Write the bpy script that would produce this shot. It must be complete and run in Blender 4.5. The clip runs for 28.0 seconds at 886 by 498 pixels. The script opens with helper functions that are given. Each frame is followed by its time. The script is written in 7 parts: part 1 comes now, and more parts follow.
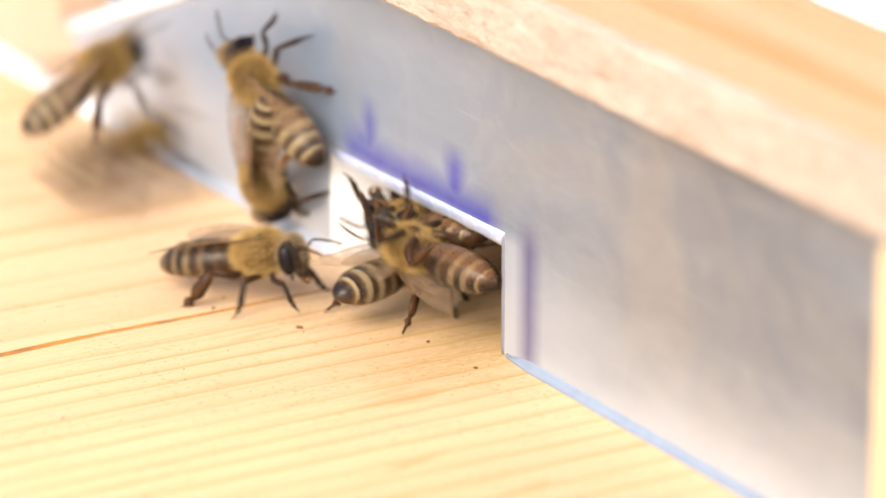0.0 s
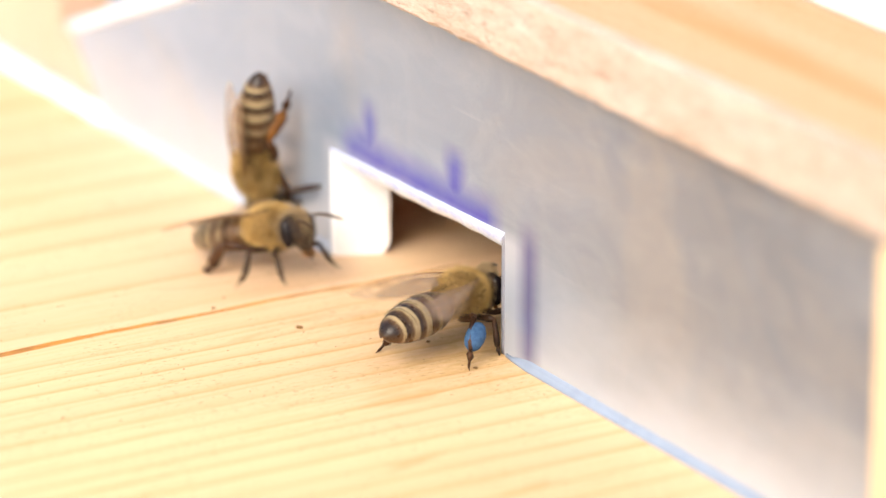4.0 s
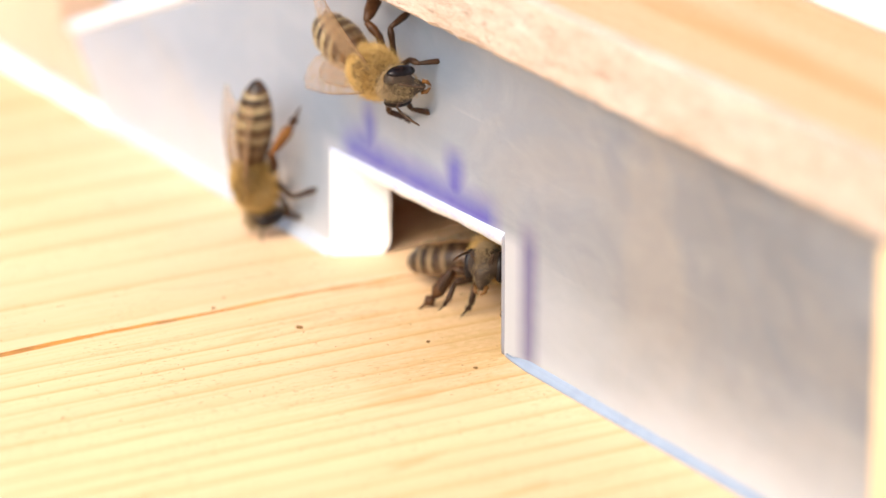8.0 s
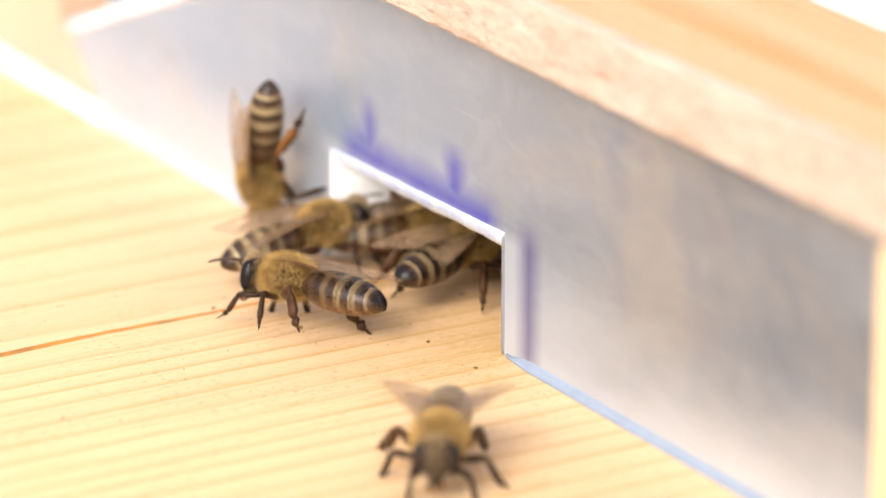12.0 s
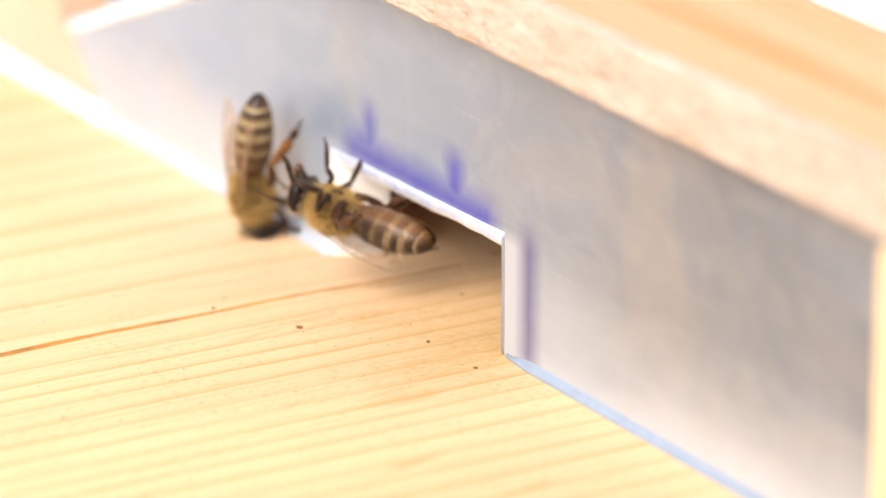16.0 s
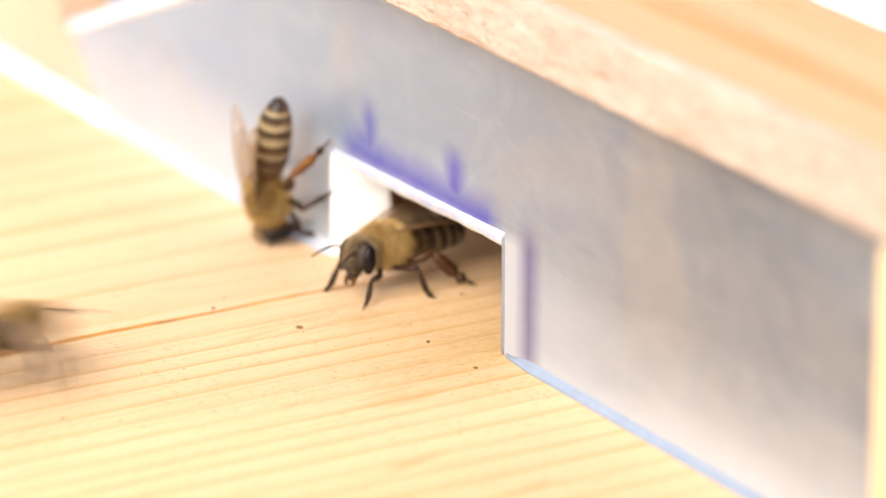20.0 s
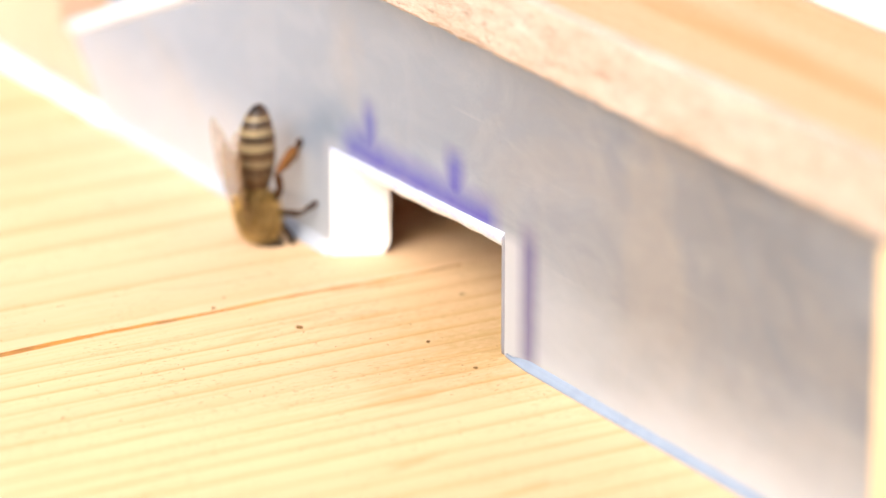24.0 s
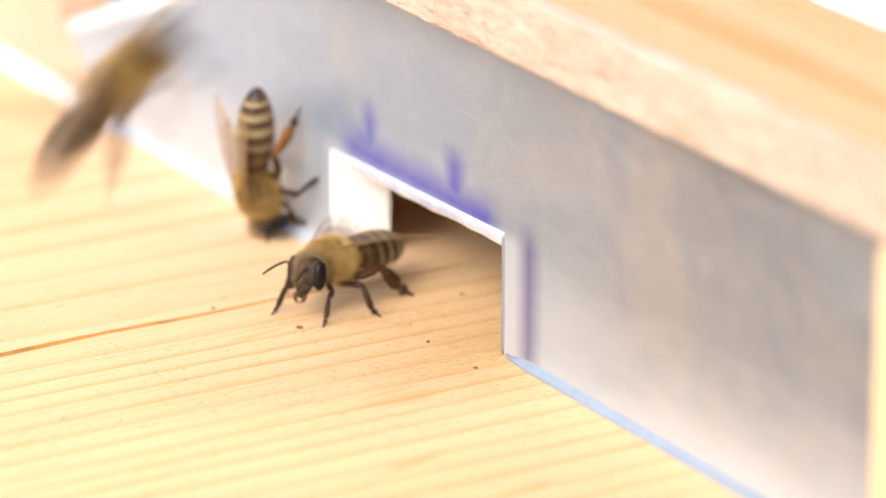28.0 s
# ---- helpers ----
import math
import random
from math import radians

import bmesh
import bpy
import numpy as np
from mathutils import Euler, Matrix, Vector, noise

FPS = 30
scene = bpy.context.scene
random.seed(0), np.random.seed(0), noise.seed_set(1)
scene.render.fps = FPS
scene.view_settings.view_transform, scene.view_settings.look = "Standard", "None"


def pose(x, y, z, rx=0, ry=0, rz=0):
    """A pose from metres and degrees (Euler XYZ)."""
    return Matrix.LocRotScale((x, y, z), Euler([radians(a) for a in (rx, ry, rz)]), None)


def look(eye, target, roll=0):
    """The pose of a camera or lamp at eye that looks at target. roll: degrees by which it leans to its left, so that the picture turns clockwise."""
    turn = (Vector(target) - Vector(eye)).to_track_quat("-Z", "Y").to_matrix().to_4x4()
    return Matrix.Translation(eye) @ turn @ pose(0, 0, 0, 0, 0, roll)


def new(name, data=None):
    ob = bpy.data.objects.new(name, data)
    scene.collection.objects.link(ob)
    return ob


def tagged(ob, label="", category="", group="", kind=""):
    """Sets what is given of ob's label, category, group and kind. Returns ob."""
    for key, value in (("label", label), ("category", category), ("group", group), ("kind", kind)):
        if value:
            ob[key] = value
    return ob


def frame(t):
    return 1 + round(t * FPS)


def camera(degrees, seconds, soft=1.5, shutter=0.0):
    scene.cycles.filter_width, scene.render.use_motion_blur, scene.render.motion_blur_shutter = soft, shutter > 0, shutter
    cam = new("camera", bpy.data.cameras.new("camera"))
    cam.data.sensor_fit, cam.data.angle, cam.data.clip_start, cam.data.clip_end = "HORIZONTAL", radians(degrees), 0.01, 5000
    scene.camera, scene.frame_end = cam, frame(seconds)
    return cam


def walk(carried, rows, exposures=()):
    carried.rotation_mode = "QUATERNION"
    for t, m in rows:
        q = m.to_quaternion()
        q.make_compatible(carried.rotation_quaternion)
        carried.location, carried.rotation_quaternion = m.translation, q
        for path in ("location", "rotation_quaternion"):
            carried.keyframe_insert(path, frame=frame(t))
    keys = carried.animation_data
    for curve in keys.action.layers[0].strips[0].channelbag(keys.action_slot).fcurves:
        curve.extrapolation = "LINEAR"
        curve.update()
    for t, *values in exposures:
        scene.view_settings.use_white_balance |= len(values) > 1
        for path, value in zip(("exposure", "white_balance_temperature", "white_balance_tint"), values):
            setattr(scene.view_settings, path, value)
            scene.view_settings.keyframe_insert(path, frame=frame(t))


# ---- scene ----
MM = 0.001
DURATION = 28.0

# ---- camera: a long lens on a tripod, focused on the hive entrance ----
EYE = Vector((0.26431, -0.14669, 0.10526))
AIM = EYE + Vector((-0.81430, 0.47937, -0.32730)) * 0.32
cam = camera(11.194, DURATION, soft=1.5, shutter=0.65)
cam.data.dof.use_dof = True
cam.data.dof.focus_distance = 0.300
cam.data.dof.aperture_fstop = 23.0
walk(cam, [(0.0, look(EYE, AIM)), (DURATION, look(EYE, AIM))])

# ---- bright hazy sky, with a veiled sun high before the hive ----
SUN_WAY = Vector((0.34, -0.70, 0.62)).normalized()
world = bpy.data.worlds.new("sky")
scene.world = world
world.use_nodes = True
wn = world.node_tree.nodes
sky = wn.new("ShaderNodeTexSky")
sky.sky_type = "NISHITA"
sky.sun_disc = False
sky.sun_elevation = math.asin(SUN_WAY.z)
sky.sun_rotation = math.atan2(SUN_WAY.x, SUN_WAY.y)
sky.air_density, sky.dust_density = 1.0, 4.0
wn["Background"].inputs["Strength"].default_value = 0.15
world.node_tree.links.new(sky.outputs[0], wn["Background"].inputs["Color"])
sun = new("sun", bpy.data.lights.new("sun", "SUN"))
sun.data.energy, sun.data.angle, sun.data.color = 1.5, radians(45), (1.0, 0.92, 0.82)
sun.matrix_world = look(SUN_WAY, (0, 0, 0))
scene.view_settings.exposure = 0.72


# ---- materials ----
class Mat:
    """A node material with short ways to add nodes."""

    def __init__(self, name, rough=0.5, metal=0.0, ior=1.45):
        self.m = bpy.data.materials.new(name)
        self.m.use_nodes = True
        self.t = self.m.node_tree
        self.b = self.t.nodes["Principled BSDF"]
        self.b.inputs["Roughness"].default_value = rough
        self.b.inputs["Metallic"].default_value = metal
        self.b.inputs["IOR"].default_value = ior

    def n(self, kind, **inputs):
        node = self.t.nodes.new("ShaderNode" + kind)
        for k, v in inputs.items():
            self.put(node, k.replace("_", " "), v)
        return node

    def put(self, node, k, v):
        if hasattr(v, "is_output"):
            self.t.links.new(v, node.inputs[k])
        else:
            node.inputs[k].default_value = v

    def coord(self, scale=(1, 1, 1), rot=(0, 0, 0), where="Object"):
        c = self.n("TexCoord")
        mp = self.n("Mapping", Vector=c.outputs[where], Scale=scale, Rotation=rot)
        return mp.outputs[0]

    def noise(self, vec, scale, detail=4.0, rough=0.55, distort=0.0):
        k = self.n("TexNoise", Vector=vec, Scale=scale, Detail=detail, Roughness=rough, Distortion=distort)
        return k.outputs["Fac"]

    def ramp(self, fac, *stops):
        r = self.n("ValToRGB", Fac=fac)
        e = r.color_ramp.elements
        while len(e) < len(stops):
            e.new(0.5)
        for el, (p, c) in zip(e, stops):
            el.position = p
            el.color = (*c, 1) if len(c) == 3 else c
        return r.outputs["Color"]

    def grey(self, fac, a, b, lo=0.0, hi=1.0):
        r = self.n("MapRange", Value=fac)
        for k, v in (("From Min", a), ("From Max", b), ("To Min", lo), ("To Max", hi)):
            r.inputs[k].default_value = v
        return r.outputs[0]

    def math(self, op, a, b=0.0):
        k = self.n("Math")
        k.operation = op
        self.put(k, 0, a)
        self.put(k, 1, b)
        return k.outputs[0]

    def mix(self, fac, a, b, mode="MIX"):
        k = self.n("MixRGB", Fac=fac)
        k.blend_type = mode
        for i, v in ((1, a), (2, b)):
            self.put(k, i, (*v, 1) if isinstance(v, tuple) and len(v) == 3 else v)
        return k.outputs[0]

    def colour(self, v):
        self.put(self.b, "Base Color", (*v, 1) if isinstance(v, tuple) else v)

    def rough(self, v):
        self.put(self.b, "Roughness", v)

    def bump(self, height, strength=0.3, dist=0.0002):
        k = self.n("Bump", Height=height, Strength=strength, Distance=dist)
        self.t.links.new(k.outputs[0], self.b.inputs["Normal"])


def pine(name, along, pale, dark, ring, wave=9.0, band=1500.0, weather=0.2, rough=0.62, across=None):
    """Planed softwood: growth rings stretched along one axis, fine pores, worn patches."""
    m = Mat(name, rough)
    st = [1.0, 1.0, 1.0]
    st["xyz".index(along)] = 0.05
    v = m.coord(tuple(st))
    wob = m.noise(v, 60.0, 2.0)
    c = m.n("TexCoord").outputs["Object"]
    sep = m.n("SeparateXYZ", Vector=c)
    axis = sep.outputs["XYZ".index(across or {"y": "X", "x": "Z", "z": "X"}[along])]
    phase = m.math("ADD", m.math("MULTIPLY", axis, band), m.math("MULTIPLY", wob, wave))
    phase = m.math("ADD", phase, m.math("MULTIPLY", m.noise(v, 230.0, 3.0), wave * 0.55))
    rings = m.grey(m.math("SINE", phase), -1, 1)
    rings = m.math("MULTIPLY", m.math("POWER", rings, 2.6), m.grey(m.noise(v, 190.0, 4.0), 0.36, 0.62, 0.05, 1.0))
    thin = m.math("ADD", m.math("MULTIPLY", axis, band * 2.7), m.math("MULTIPLY", wob, wave * 3.1))
    thin = m.math("MULTIPLY", m.math("POWER", m.grey(m.math("SINE", thin), -1, 1), 6.0), m.grey(m.noise(v, 260.0, 2.0), 0.45, 0.7, 0.0, 0.6))
    rings = m.math("MAXIMUM", rings, thin)
    fine = m.noise(v, 2600.0, 5.0)
    fleck = m.noise(m.coord(tuple(0.2 if s < 1 else 1.0 for s in st)), 1500.0, 3.0)
    big = m.noise(m.coord(tuple(0.3 if q < 1 else 1.0 for q in st)), 75.0, 4.0)
    base = m.mix(m.grey(big, 0.3, 0.7), pale, tuple(0.86 * a for a in pale))
    base = m.mix(m.math("MULTIPLY", rings, ring), base, dark)
    base = m.mix(m.grey(fine, 0.58, 0.8, 0.0, 0.35), base, dark)
    base = m.mix(m.grey(fleck, 0.68, 0.78, 0.0, weather), base, tuple(0.45 * a for a in dark))
    smear = m.noise(m.coord(tuple(0.3 if q < 1 else 1.0 for q in st)), 330.0, 5.0, 0.6, 0.5)
    base = m.mix(m.grey(smear, 0.60, 0.72, 0.0, weather * 1.6), base, tuple(0.9 * a for a in dark))
    grit = m.noise(m.coord(), 2400.0, 3.0, 0.7)
    base = m.mix(m.grey(grit, 0.54, 0.70, 0.0, 0.42), base, tuple(0.8 * a for a in dark))
    m.colour(base)
    m.rough(m.grey(fine, 0.3, 0.7, rough - 0.08, rough + 0.12))
    m.bump(m.math("ADD", m.math("MULTIPLY", rings, -0.5), fine), 0.35, 0.00012)
    return m.m


def planed(name, pale, late, period, deep, seed):
    """Planed flat-sawn pine: slightly wavering late-wood lines along y, each with one sharp and one fading flank, pores and stains."""
    m = Mat(name, 0.6)
    sep = m.n("SeparateXYZ", Vector=m.n("TexCoord").outputs["Object"])
    slow = m.noise(m.coord((1, 0.06, 1)), 45.0 + seed, 2.0)
    wave = m.noise(m.coord((1, 0.22, 1)), 170.0 + seed, 3.0)
    shiver = m.noise(m.coord((1, 0.3, 1)), 900.0, 3.0)
    turn = m.math("ADD", m.math("DIVIDE", sep.outputs["X"], period), m.math("MULTIPLY", slow, 2.0))
    turn = m.math("ADD", turn, m.math("ADD", m.math("MULTIPLY", wave, 0.35), m.math("MULTIPLY", shiver, 0.10)))
    saw = m.math("FRACT", turn)
    ring = m.math("MAXIMUM", m.math("POWER", saw, 5.0), m.grey(saw, 0.055, 0.0))
    ring = m.math("MULTIPLY", ring, m.grey(m.noise(m.coord((1, 0.12, 1)), 210.0, 3.0), 0.32, 0.62, 0.4, 1.0))
    second = m.math("POWER", m.math("FRACT", m.math("ADD", m.math("MULTIPLY", turn, 2.0), m.math("MULTIPLY", wave, 0.9))), 9.0)
    second = m.math("MULTIPLY", second, m.grey(m.noise(m.coord((1, 0.12, 1)), 150.0, 2.0), 0.45, 0.7, 0.0, 0.6))
    ring = m.math("MAXIMUM", ring, second)
    fine = m.noise(m.coord((1, 0.05, 1)), 2600.0, 5.0)
    big = m.noise(m.coord((1, 0.3, 1)), 70.0, 4.0)
    base = m.mix(m.grey(big, 0.3, 0.7), pale, tuple(0.88 * a for a in pale))
    clear = m.grey(m.math("ABSOLUTE", m.math("SUBTRACT", sep.outputs["X"], 0.00585)), 0.0006, 0.0035, 0.15, 1.0)
    base = m.mix(m.math("MULTIPLY", m.math("MULTIPLY", ring, deep), clear), base, late)
    base = m.mix(m.grey(fine, 0.56, 0.8, 0.0, 0.35), base, late)
    pore = m.noise(m.coord((1, 0.35, 1)), 4200.0, 2.0, 0.7)
    base = m.mix(m.math("MULTIPLY", m.grey(pore, 0.58, 0.70, 0.0, 0.7), m.grey(m.noise(m.coord(), 120.0, 2.0), 0.42, 0.62, 0.1, 1.0)), base, tuple(0.5 * a for a in late))
    smear = m.noise(m.coord((1, 0.28, 1)), 240.0, 5.0, 0.62, 0.6)
    base = m.mix(m.grey(smear, 0.60, 0.74, 0.0, 0.55), base, tuple(0.85 * a for a in late))
    stain = m.noise(m.coord((1, 0.5, 1)), 620.0, 4.0, 0.6, 0.4)
    base = m.mix(m.grey(stain, 0.70, 0.76, 0.0, 0.5), base, (0.30, 0.14, 0.045))
    # brown footmarks and wax trodden in where the bees go in and out, with the jamb's shade painted in
    dx, dy = m.math("SUBTRACT", sep.outputs["X"], 0.0205), m.math("ADD", sep.outputs["Y"], 0.0005)
    away = m.math("SQRT", m.math("ADD", m.math("MULTIPLY", dx, dx), m.math("MULTIPLY", dy, dy)))
    trod_shade = m.math("ADD", away, m.math("MULTIPLY", m.math("SUBTRACT", m.noise(m.coord((1, 0.5, 1)), 330.0, 6.0, 0.7, 0.5), 0.5), 0.016))
    trod_shade = m.math("MULTIPLY", m.grey(trod_shade, 0.0125, 0.002), m.grey(m.noise(m.coord((1, 0.5, 1)), 2400.0, 4.0, 0.7), 0.35, 0.62, 0.35, 1.0))
    base = m.mix(m.math("MULTIPLY", trod_shade, 0.6), base, (0.44, 0.275, 0.07))
    m.colour(base)
    m.rough(m.grey(fine, 0.3, 0.7, 0.52, 0.72))
    m.bump(m.math("ADD", m.math("MULTIPLY", ring, -0.5), fine), 0.35, 0.00012)
    return m.m


FLOOR_WOOD = planed("pale_pine", (0.82, 0.580, 0.338), (0.54, 0.27, 0.060), 0.0025, 0.74, 0.0)
FAR_WOOD = planed("clear_pale_pine", (0.83, 0.585, 0.352), (0.58, 0.29, 0.080), 0.0052, 0.7, 7.0)
DECK_WOOD = pine("orange_pine", "x", (0.64, 0.37, 0.225), (0.56, 0.235, 0.085), 1.0, band=800.0, weather=0.1, across="Y")


def sawn():
    """Rough sawn spruce: torn fibres, pale and brown blotches."""
    m = Mat("sawn_spruce", 0.85)
    fib = m.noise(m.coord((0.2, 1, 1)), 1300.0, 6.0, 0.7, 0.6)
    blot = m.noise(m.coord((0.3, 1, 1)), 420.0, 6.0, 0.72, 0.4)
    base = m.ramp(blot, (0.34, (0.45, 0.345, 0.268)), (0.5, (0.55, 0.445, 0.37)), (0.66, (0.62, 0.525, 0.465)))
    base = m.mix(m.grey(fib, 0.52, 0.72, 0.0, 0.55), base, (0.27, 0.16, 0.095))
    base = m.mix(m.grey(fib, 0.45, 0.28, 0.0, 0.5), base, (0.64, 0.54, 0.44))
    torn = m.noise(m.coord((0.3, 1, 1)), 3800.0, 4.0, 0.75, 0.8)
    base = m.mix(m.grey(torn, 0.54, 0.68, 0.0, 0.75), base, (0.22, 0.145, 0.10))
    base = m.mix(m.grey(torn, 0.42, 0.30, 0.0, 0.6), base, (0.74, 0.67, 0.58))
    m.colour(base)
    m.bump(m.math("ADD", fib, blot), 0.7, 0.0004)
    return m.m


SAWN_WOOD = sawn()
POST_WOOD = pine("post_pine", "z", (0.72, 0.56, 0.36), (0.55, 0.36, 0.18), 0.35, band=1300.0)
PALE_POST = pine("pale_post_pine", "z", (0.62, 0.47, 0.36), (0.52, 0.36, 0.25), 0.3, band=1300.0)
INNER_WOOD = pine("waxed_wood", "x", (0.60, 0.34, 0.13), (0.38, 0.18, 0.06), 0.5)


def painted(name, base):
    m = Mat(name, 0.55)
    f = m.noise(m.coord((1, 1, 0.2)), 300.0, 5.0)
    m.colour(m.mix(m.grey(f, 0.35, 0.75), base, tuple(0.82 * a for a in base)))
    m.bump(f, 0.2, 0.0002)
    return m.m


WHITE_PAINT = painted("white_paint", (0.80, 0.78, 0.75))


def zinc():
    """Dull zinc sheet with violet ink strokes round the cut opening."""
    m = Mat("zinc", 0.36, 0.5)
    v = m.coord((0.5, 1, 1))
    cloud = m.noise(v, 90.0, 5.0, 0.6, 0.6)
    drip = m.noise(m.coord((1, 1, 0.16)), 300.0, 4.0)
    speck = m.noise(v, 3500.0, 3.0)
    base = m.ramp(cloud, (0.3, (0.185, 0.245, 0.35)), (0.5, (0.25, 0.315, 0.42)), (0.72, (0.35, 0.42, 0.53)))
    base = m.mix(m.grey(drip, 0.58, 0.74, 0.0, 0.26), base, (0.48, 0.505, 0.55))
    blotch = m.noise(m.coord((0.45, 1, 0.9)), 300.0, 6.0, 0.65, 0.8)
    base = m.mix(m.grey(blotch, 0.42, 0.68, 0.0, 0.5), base, (0.50, 0.545, 0.61))
    base = m.mix(m.grey(blotch, 0.42, 0.28, 0.0, 0.35), base, (0.30, 0.32, 0.36))
    base = m.mix(m.grey(speck, 0.62, 0.72, 0.0, 0.5), base, (0.28, 0.28, 0.30))
    sep = m.n("SeparateXYZ", Vector=m.n("TexCoord").outputs["Object"])
    # sky reflection painted in along x: lighter and bluer left, darker right
    sky_grade = m.grey(m.math("ADD", sep.outputs["X"], m.math("MULTIPLY", m.math("SUBTRACT", cloud, 0.5), 0.05)), -0.025, 0.045)
    base = m.mix(sky_grade, m.mix(0.6, base, (0.42, 0.55, 0.77)), m.mix(0.55, base, (0.198, 0.205, 0.224)))
    hue = m.noise(m.coord((0.7, 1, 0.9)), 55.0, 4.0, 0.6, 0.9)
    base = m.mix(m.grey(hue, 0.5, 0.66, 0.0, 0.30), base, (0.44, 0.405, 0.36))
    base = m.mix(m.grey(hue, 0.5, 0.34, 0.0, 0.24), base, (0.29, 0.39, 0.55))
    scratch = m.noise(m.coord((0.06, 1, 1), (0, 0.35, 0)), 1300.0, 3.0)
    base = m.mix(m.grey(scratch, 0.64, 0.76, 0.0, 0.14), base, (0.60, 0.63, 0.68))
    # reflection of the sunlit board painted as a pale band low on the sheet
    low_sheen = m.math("ADD", sep.outputs["Z"], m.math("MULTIPLY", m.math("SUBTRACT", m.noise(m.coord((0.4, 1, 1)), 110.0, 4.0), 0.5), 0.010))
    base = m.mix(m.grey(low_sheen, 0.0090, 0.0005, 0.0, 0.8), base, (0.62, 0.685, 0.785))
    edge = m.math("MULTIPLY", m.math("SUBTRACT", m.noise(v, 900.0, 3.0), 0.5), 0.00025)

    def soft_box(x, z, w, h, blur):
        dx = m.math("SUBTRACT", m.math("ABSOLUTE", m.math("SUBTRACT", m.math("ADD", sep.outputs["X"], edge), x)), w)
        dz = m.math("SUBTRACT", m.math("ABSOLUTE", m.math("SUBTRACT", m.math("ADD", sep.outputs["Z"], edge), z)), h)
        return m.math("MULTIPLY", m.grey(dx, blur, -blur), m.grey(dz, blur, -blur))

    ink = m.math("MULTIPLY", soft_box(0.0118, 0.0089, 0.0102, 0.0010, 0.0012), 1.0)
    for box in ((0.0051, 0.0106, 0.0007, 0.0019, 0.0010), (0.0167, 0.0106, 0.0011, 0.0016, 0.0009), (0.0042, 0.0098, 0.0017, 0.0006, 0.0012)):
        ink = m.math("MAXIMUM", ink, soft_box(*box))
    faded = m.math("MULTIPLY", soft_box(0.0262, 0.0046, 0.0006, 0.0048, 0.0012), 1.0)
    bare = soft_box(0.0122, 0.0040, 0.0136, 0.0046, 0.0006)
    base = m.mix(m.math("MULTIPLY", bare, 0.75), base, (0.54, 0.60, 0.70))
    ink = m.math("MULTIPLY", ink, m.grey(m.noise(v, 420.0, 4.0), 0.25, 0.6, 0.75, 1.0))
    base = m.mix(faded, base, (0.085, 0.07, 0.26))
    m.colour(m.mix(ink, base, (0.040, 0.036, 0.33)))
    m.put(m.b, "Metallic", m.math("MULTIPLY", m.math("SUBTRACT", 1.0, ink), 0.5))
    m.rough(m.grey(cloud, 0.3, 0.7, 0.28, 0.44))
    m.bump(m.math("ADD", cloud, m.math("MULTIPLY", speck, 0.1)), 0.15, 0.0003)
    return m.m


ZINC = zinc()


def bright_metal(name, a, b):
    m = Mat(name, 0.42, 0.12)
    f = m.noise(m.coord(), 700.0, 4.0)
    m.colour(m.mix(m.grey(f, 0.35, 0.7), a, b))
    m.bump(f, 0.2, 0.0001)
    return m.m


# EDGE to FOOT_EDGE: one zinc, with sunlit white and sky sheen painted into its tones
EDGE = bright_metal("sunlit_zinc_edge", (0.95, 0.975, 1.0), (0.92, 0.955, 1.0))
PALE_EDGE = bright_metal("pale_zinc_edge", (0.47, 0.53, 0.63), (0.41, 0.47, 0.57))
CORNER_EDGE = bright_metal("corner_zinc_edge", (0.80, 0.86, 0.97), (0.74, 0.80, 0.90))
FOOT_EDGE = bright_metal("skylit_zinc_edge", (0.30, 0.365, 0.47), (0.26, 0.32, 0.42))
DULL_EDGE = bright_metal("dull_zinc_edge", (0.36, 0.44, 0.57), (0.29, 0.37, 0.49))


def inked_edge(name, base, axis, start, stop, ink, most, ragged=0.0003):
    """Bare bent zinc, lit or shaded in its base colour, over which the violet pen ran: ink at the fold, thinning out
    over the bend.
    """
    m = Mat(name, 0.42, 0.12)
    sep = m.n("SeparateXYZ", Vector=m.n("TexCoord").outputs["Object"])
    f = m.noise(m.coord(), 700.0, 4.0)
    dab = m.noise(m.coord((0.6, 1, 1)), 1500.0, 5.0, 0.7, 0.6)
    run = m.math("ADD", sep.outputs[axis], m.math("MULTIPLY", m.math("SUBTRACT", dab, 0.5), ragged))
    m.colour(m.mix(m.grey(run, start, stop, most, 0.0), m.mix(m.grey(f, 0.35, 0.7), base, tuple(0.9 * a for a in base)), ink))
    m.bump(f, 0.2, 0.0001)
    return m.m


# same zinc again: lintel base coloured as lit, jamb base as shaded
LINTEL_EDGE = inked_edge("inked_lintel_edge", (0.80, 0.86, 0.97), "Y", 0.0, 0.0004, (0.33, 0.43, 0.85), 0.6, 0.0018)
JAMB_EDGE = inked_edge("shaded_inked_jamb_edge", (0.25, 0.265, 0.31), "Y", 0.0, 0.0003, (0.20, 0.20, 0.30), 0.2)


def crumb_material():
    m = Mat("debris", 0.8)
    g = m.noise(m.coord(), 2500.0)
    m.colour(m.mix(g, (0.10, 0.05, 0.015), (0.28, 0.15, 0.05)))
    return m.m


CRUMB = crumb_material()


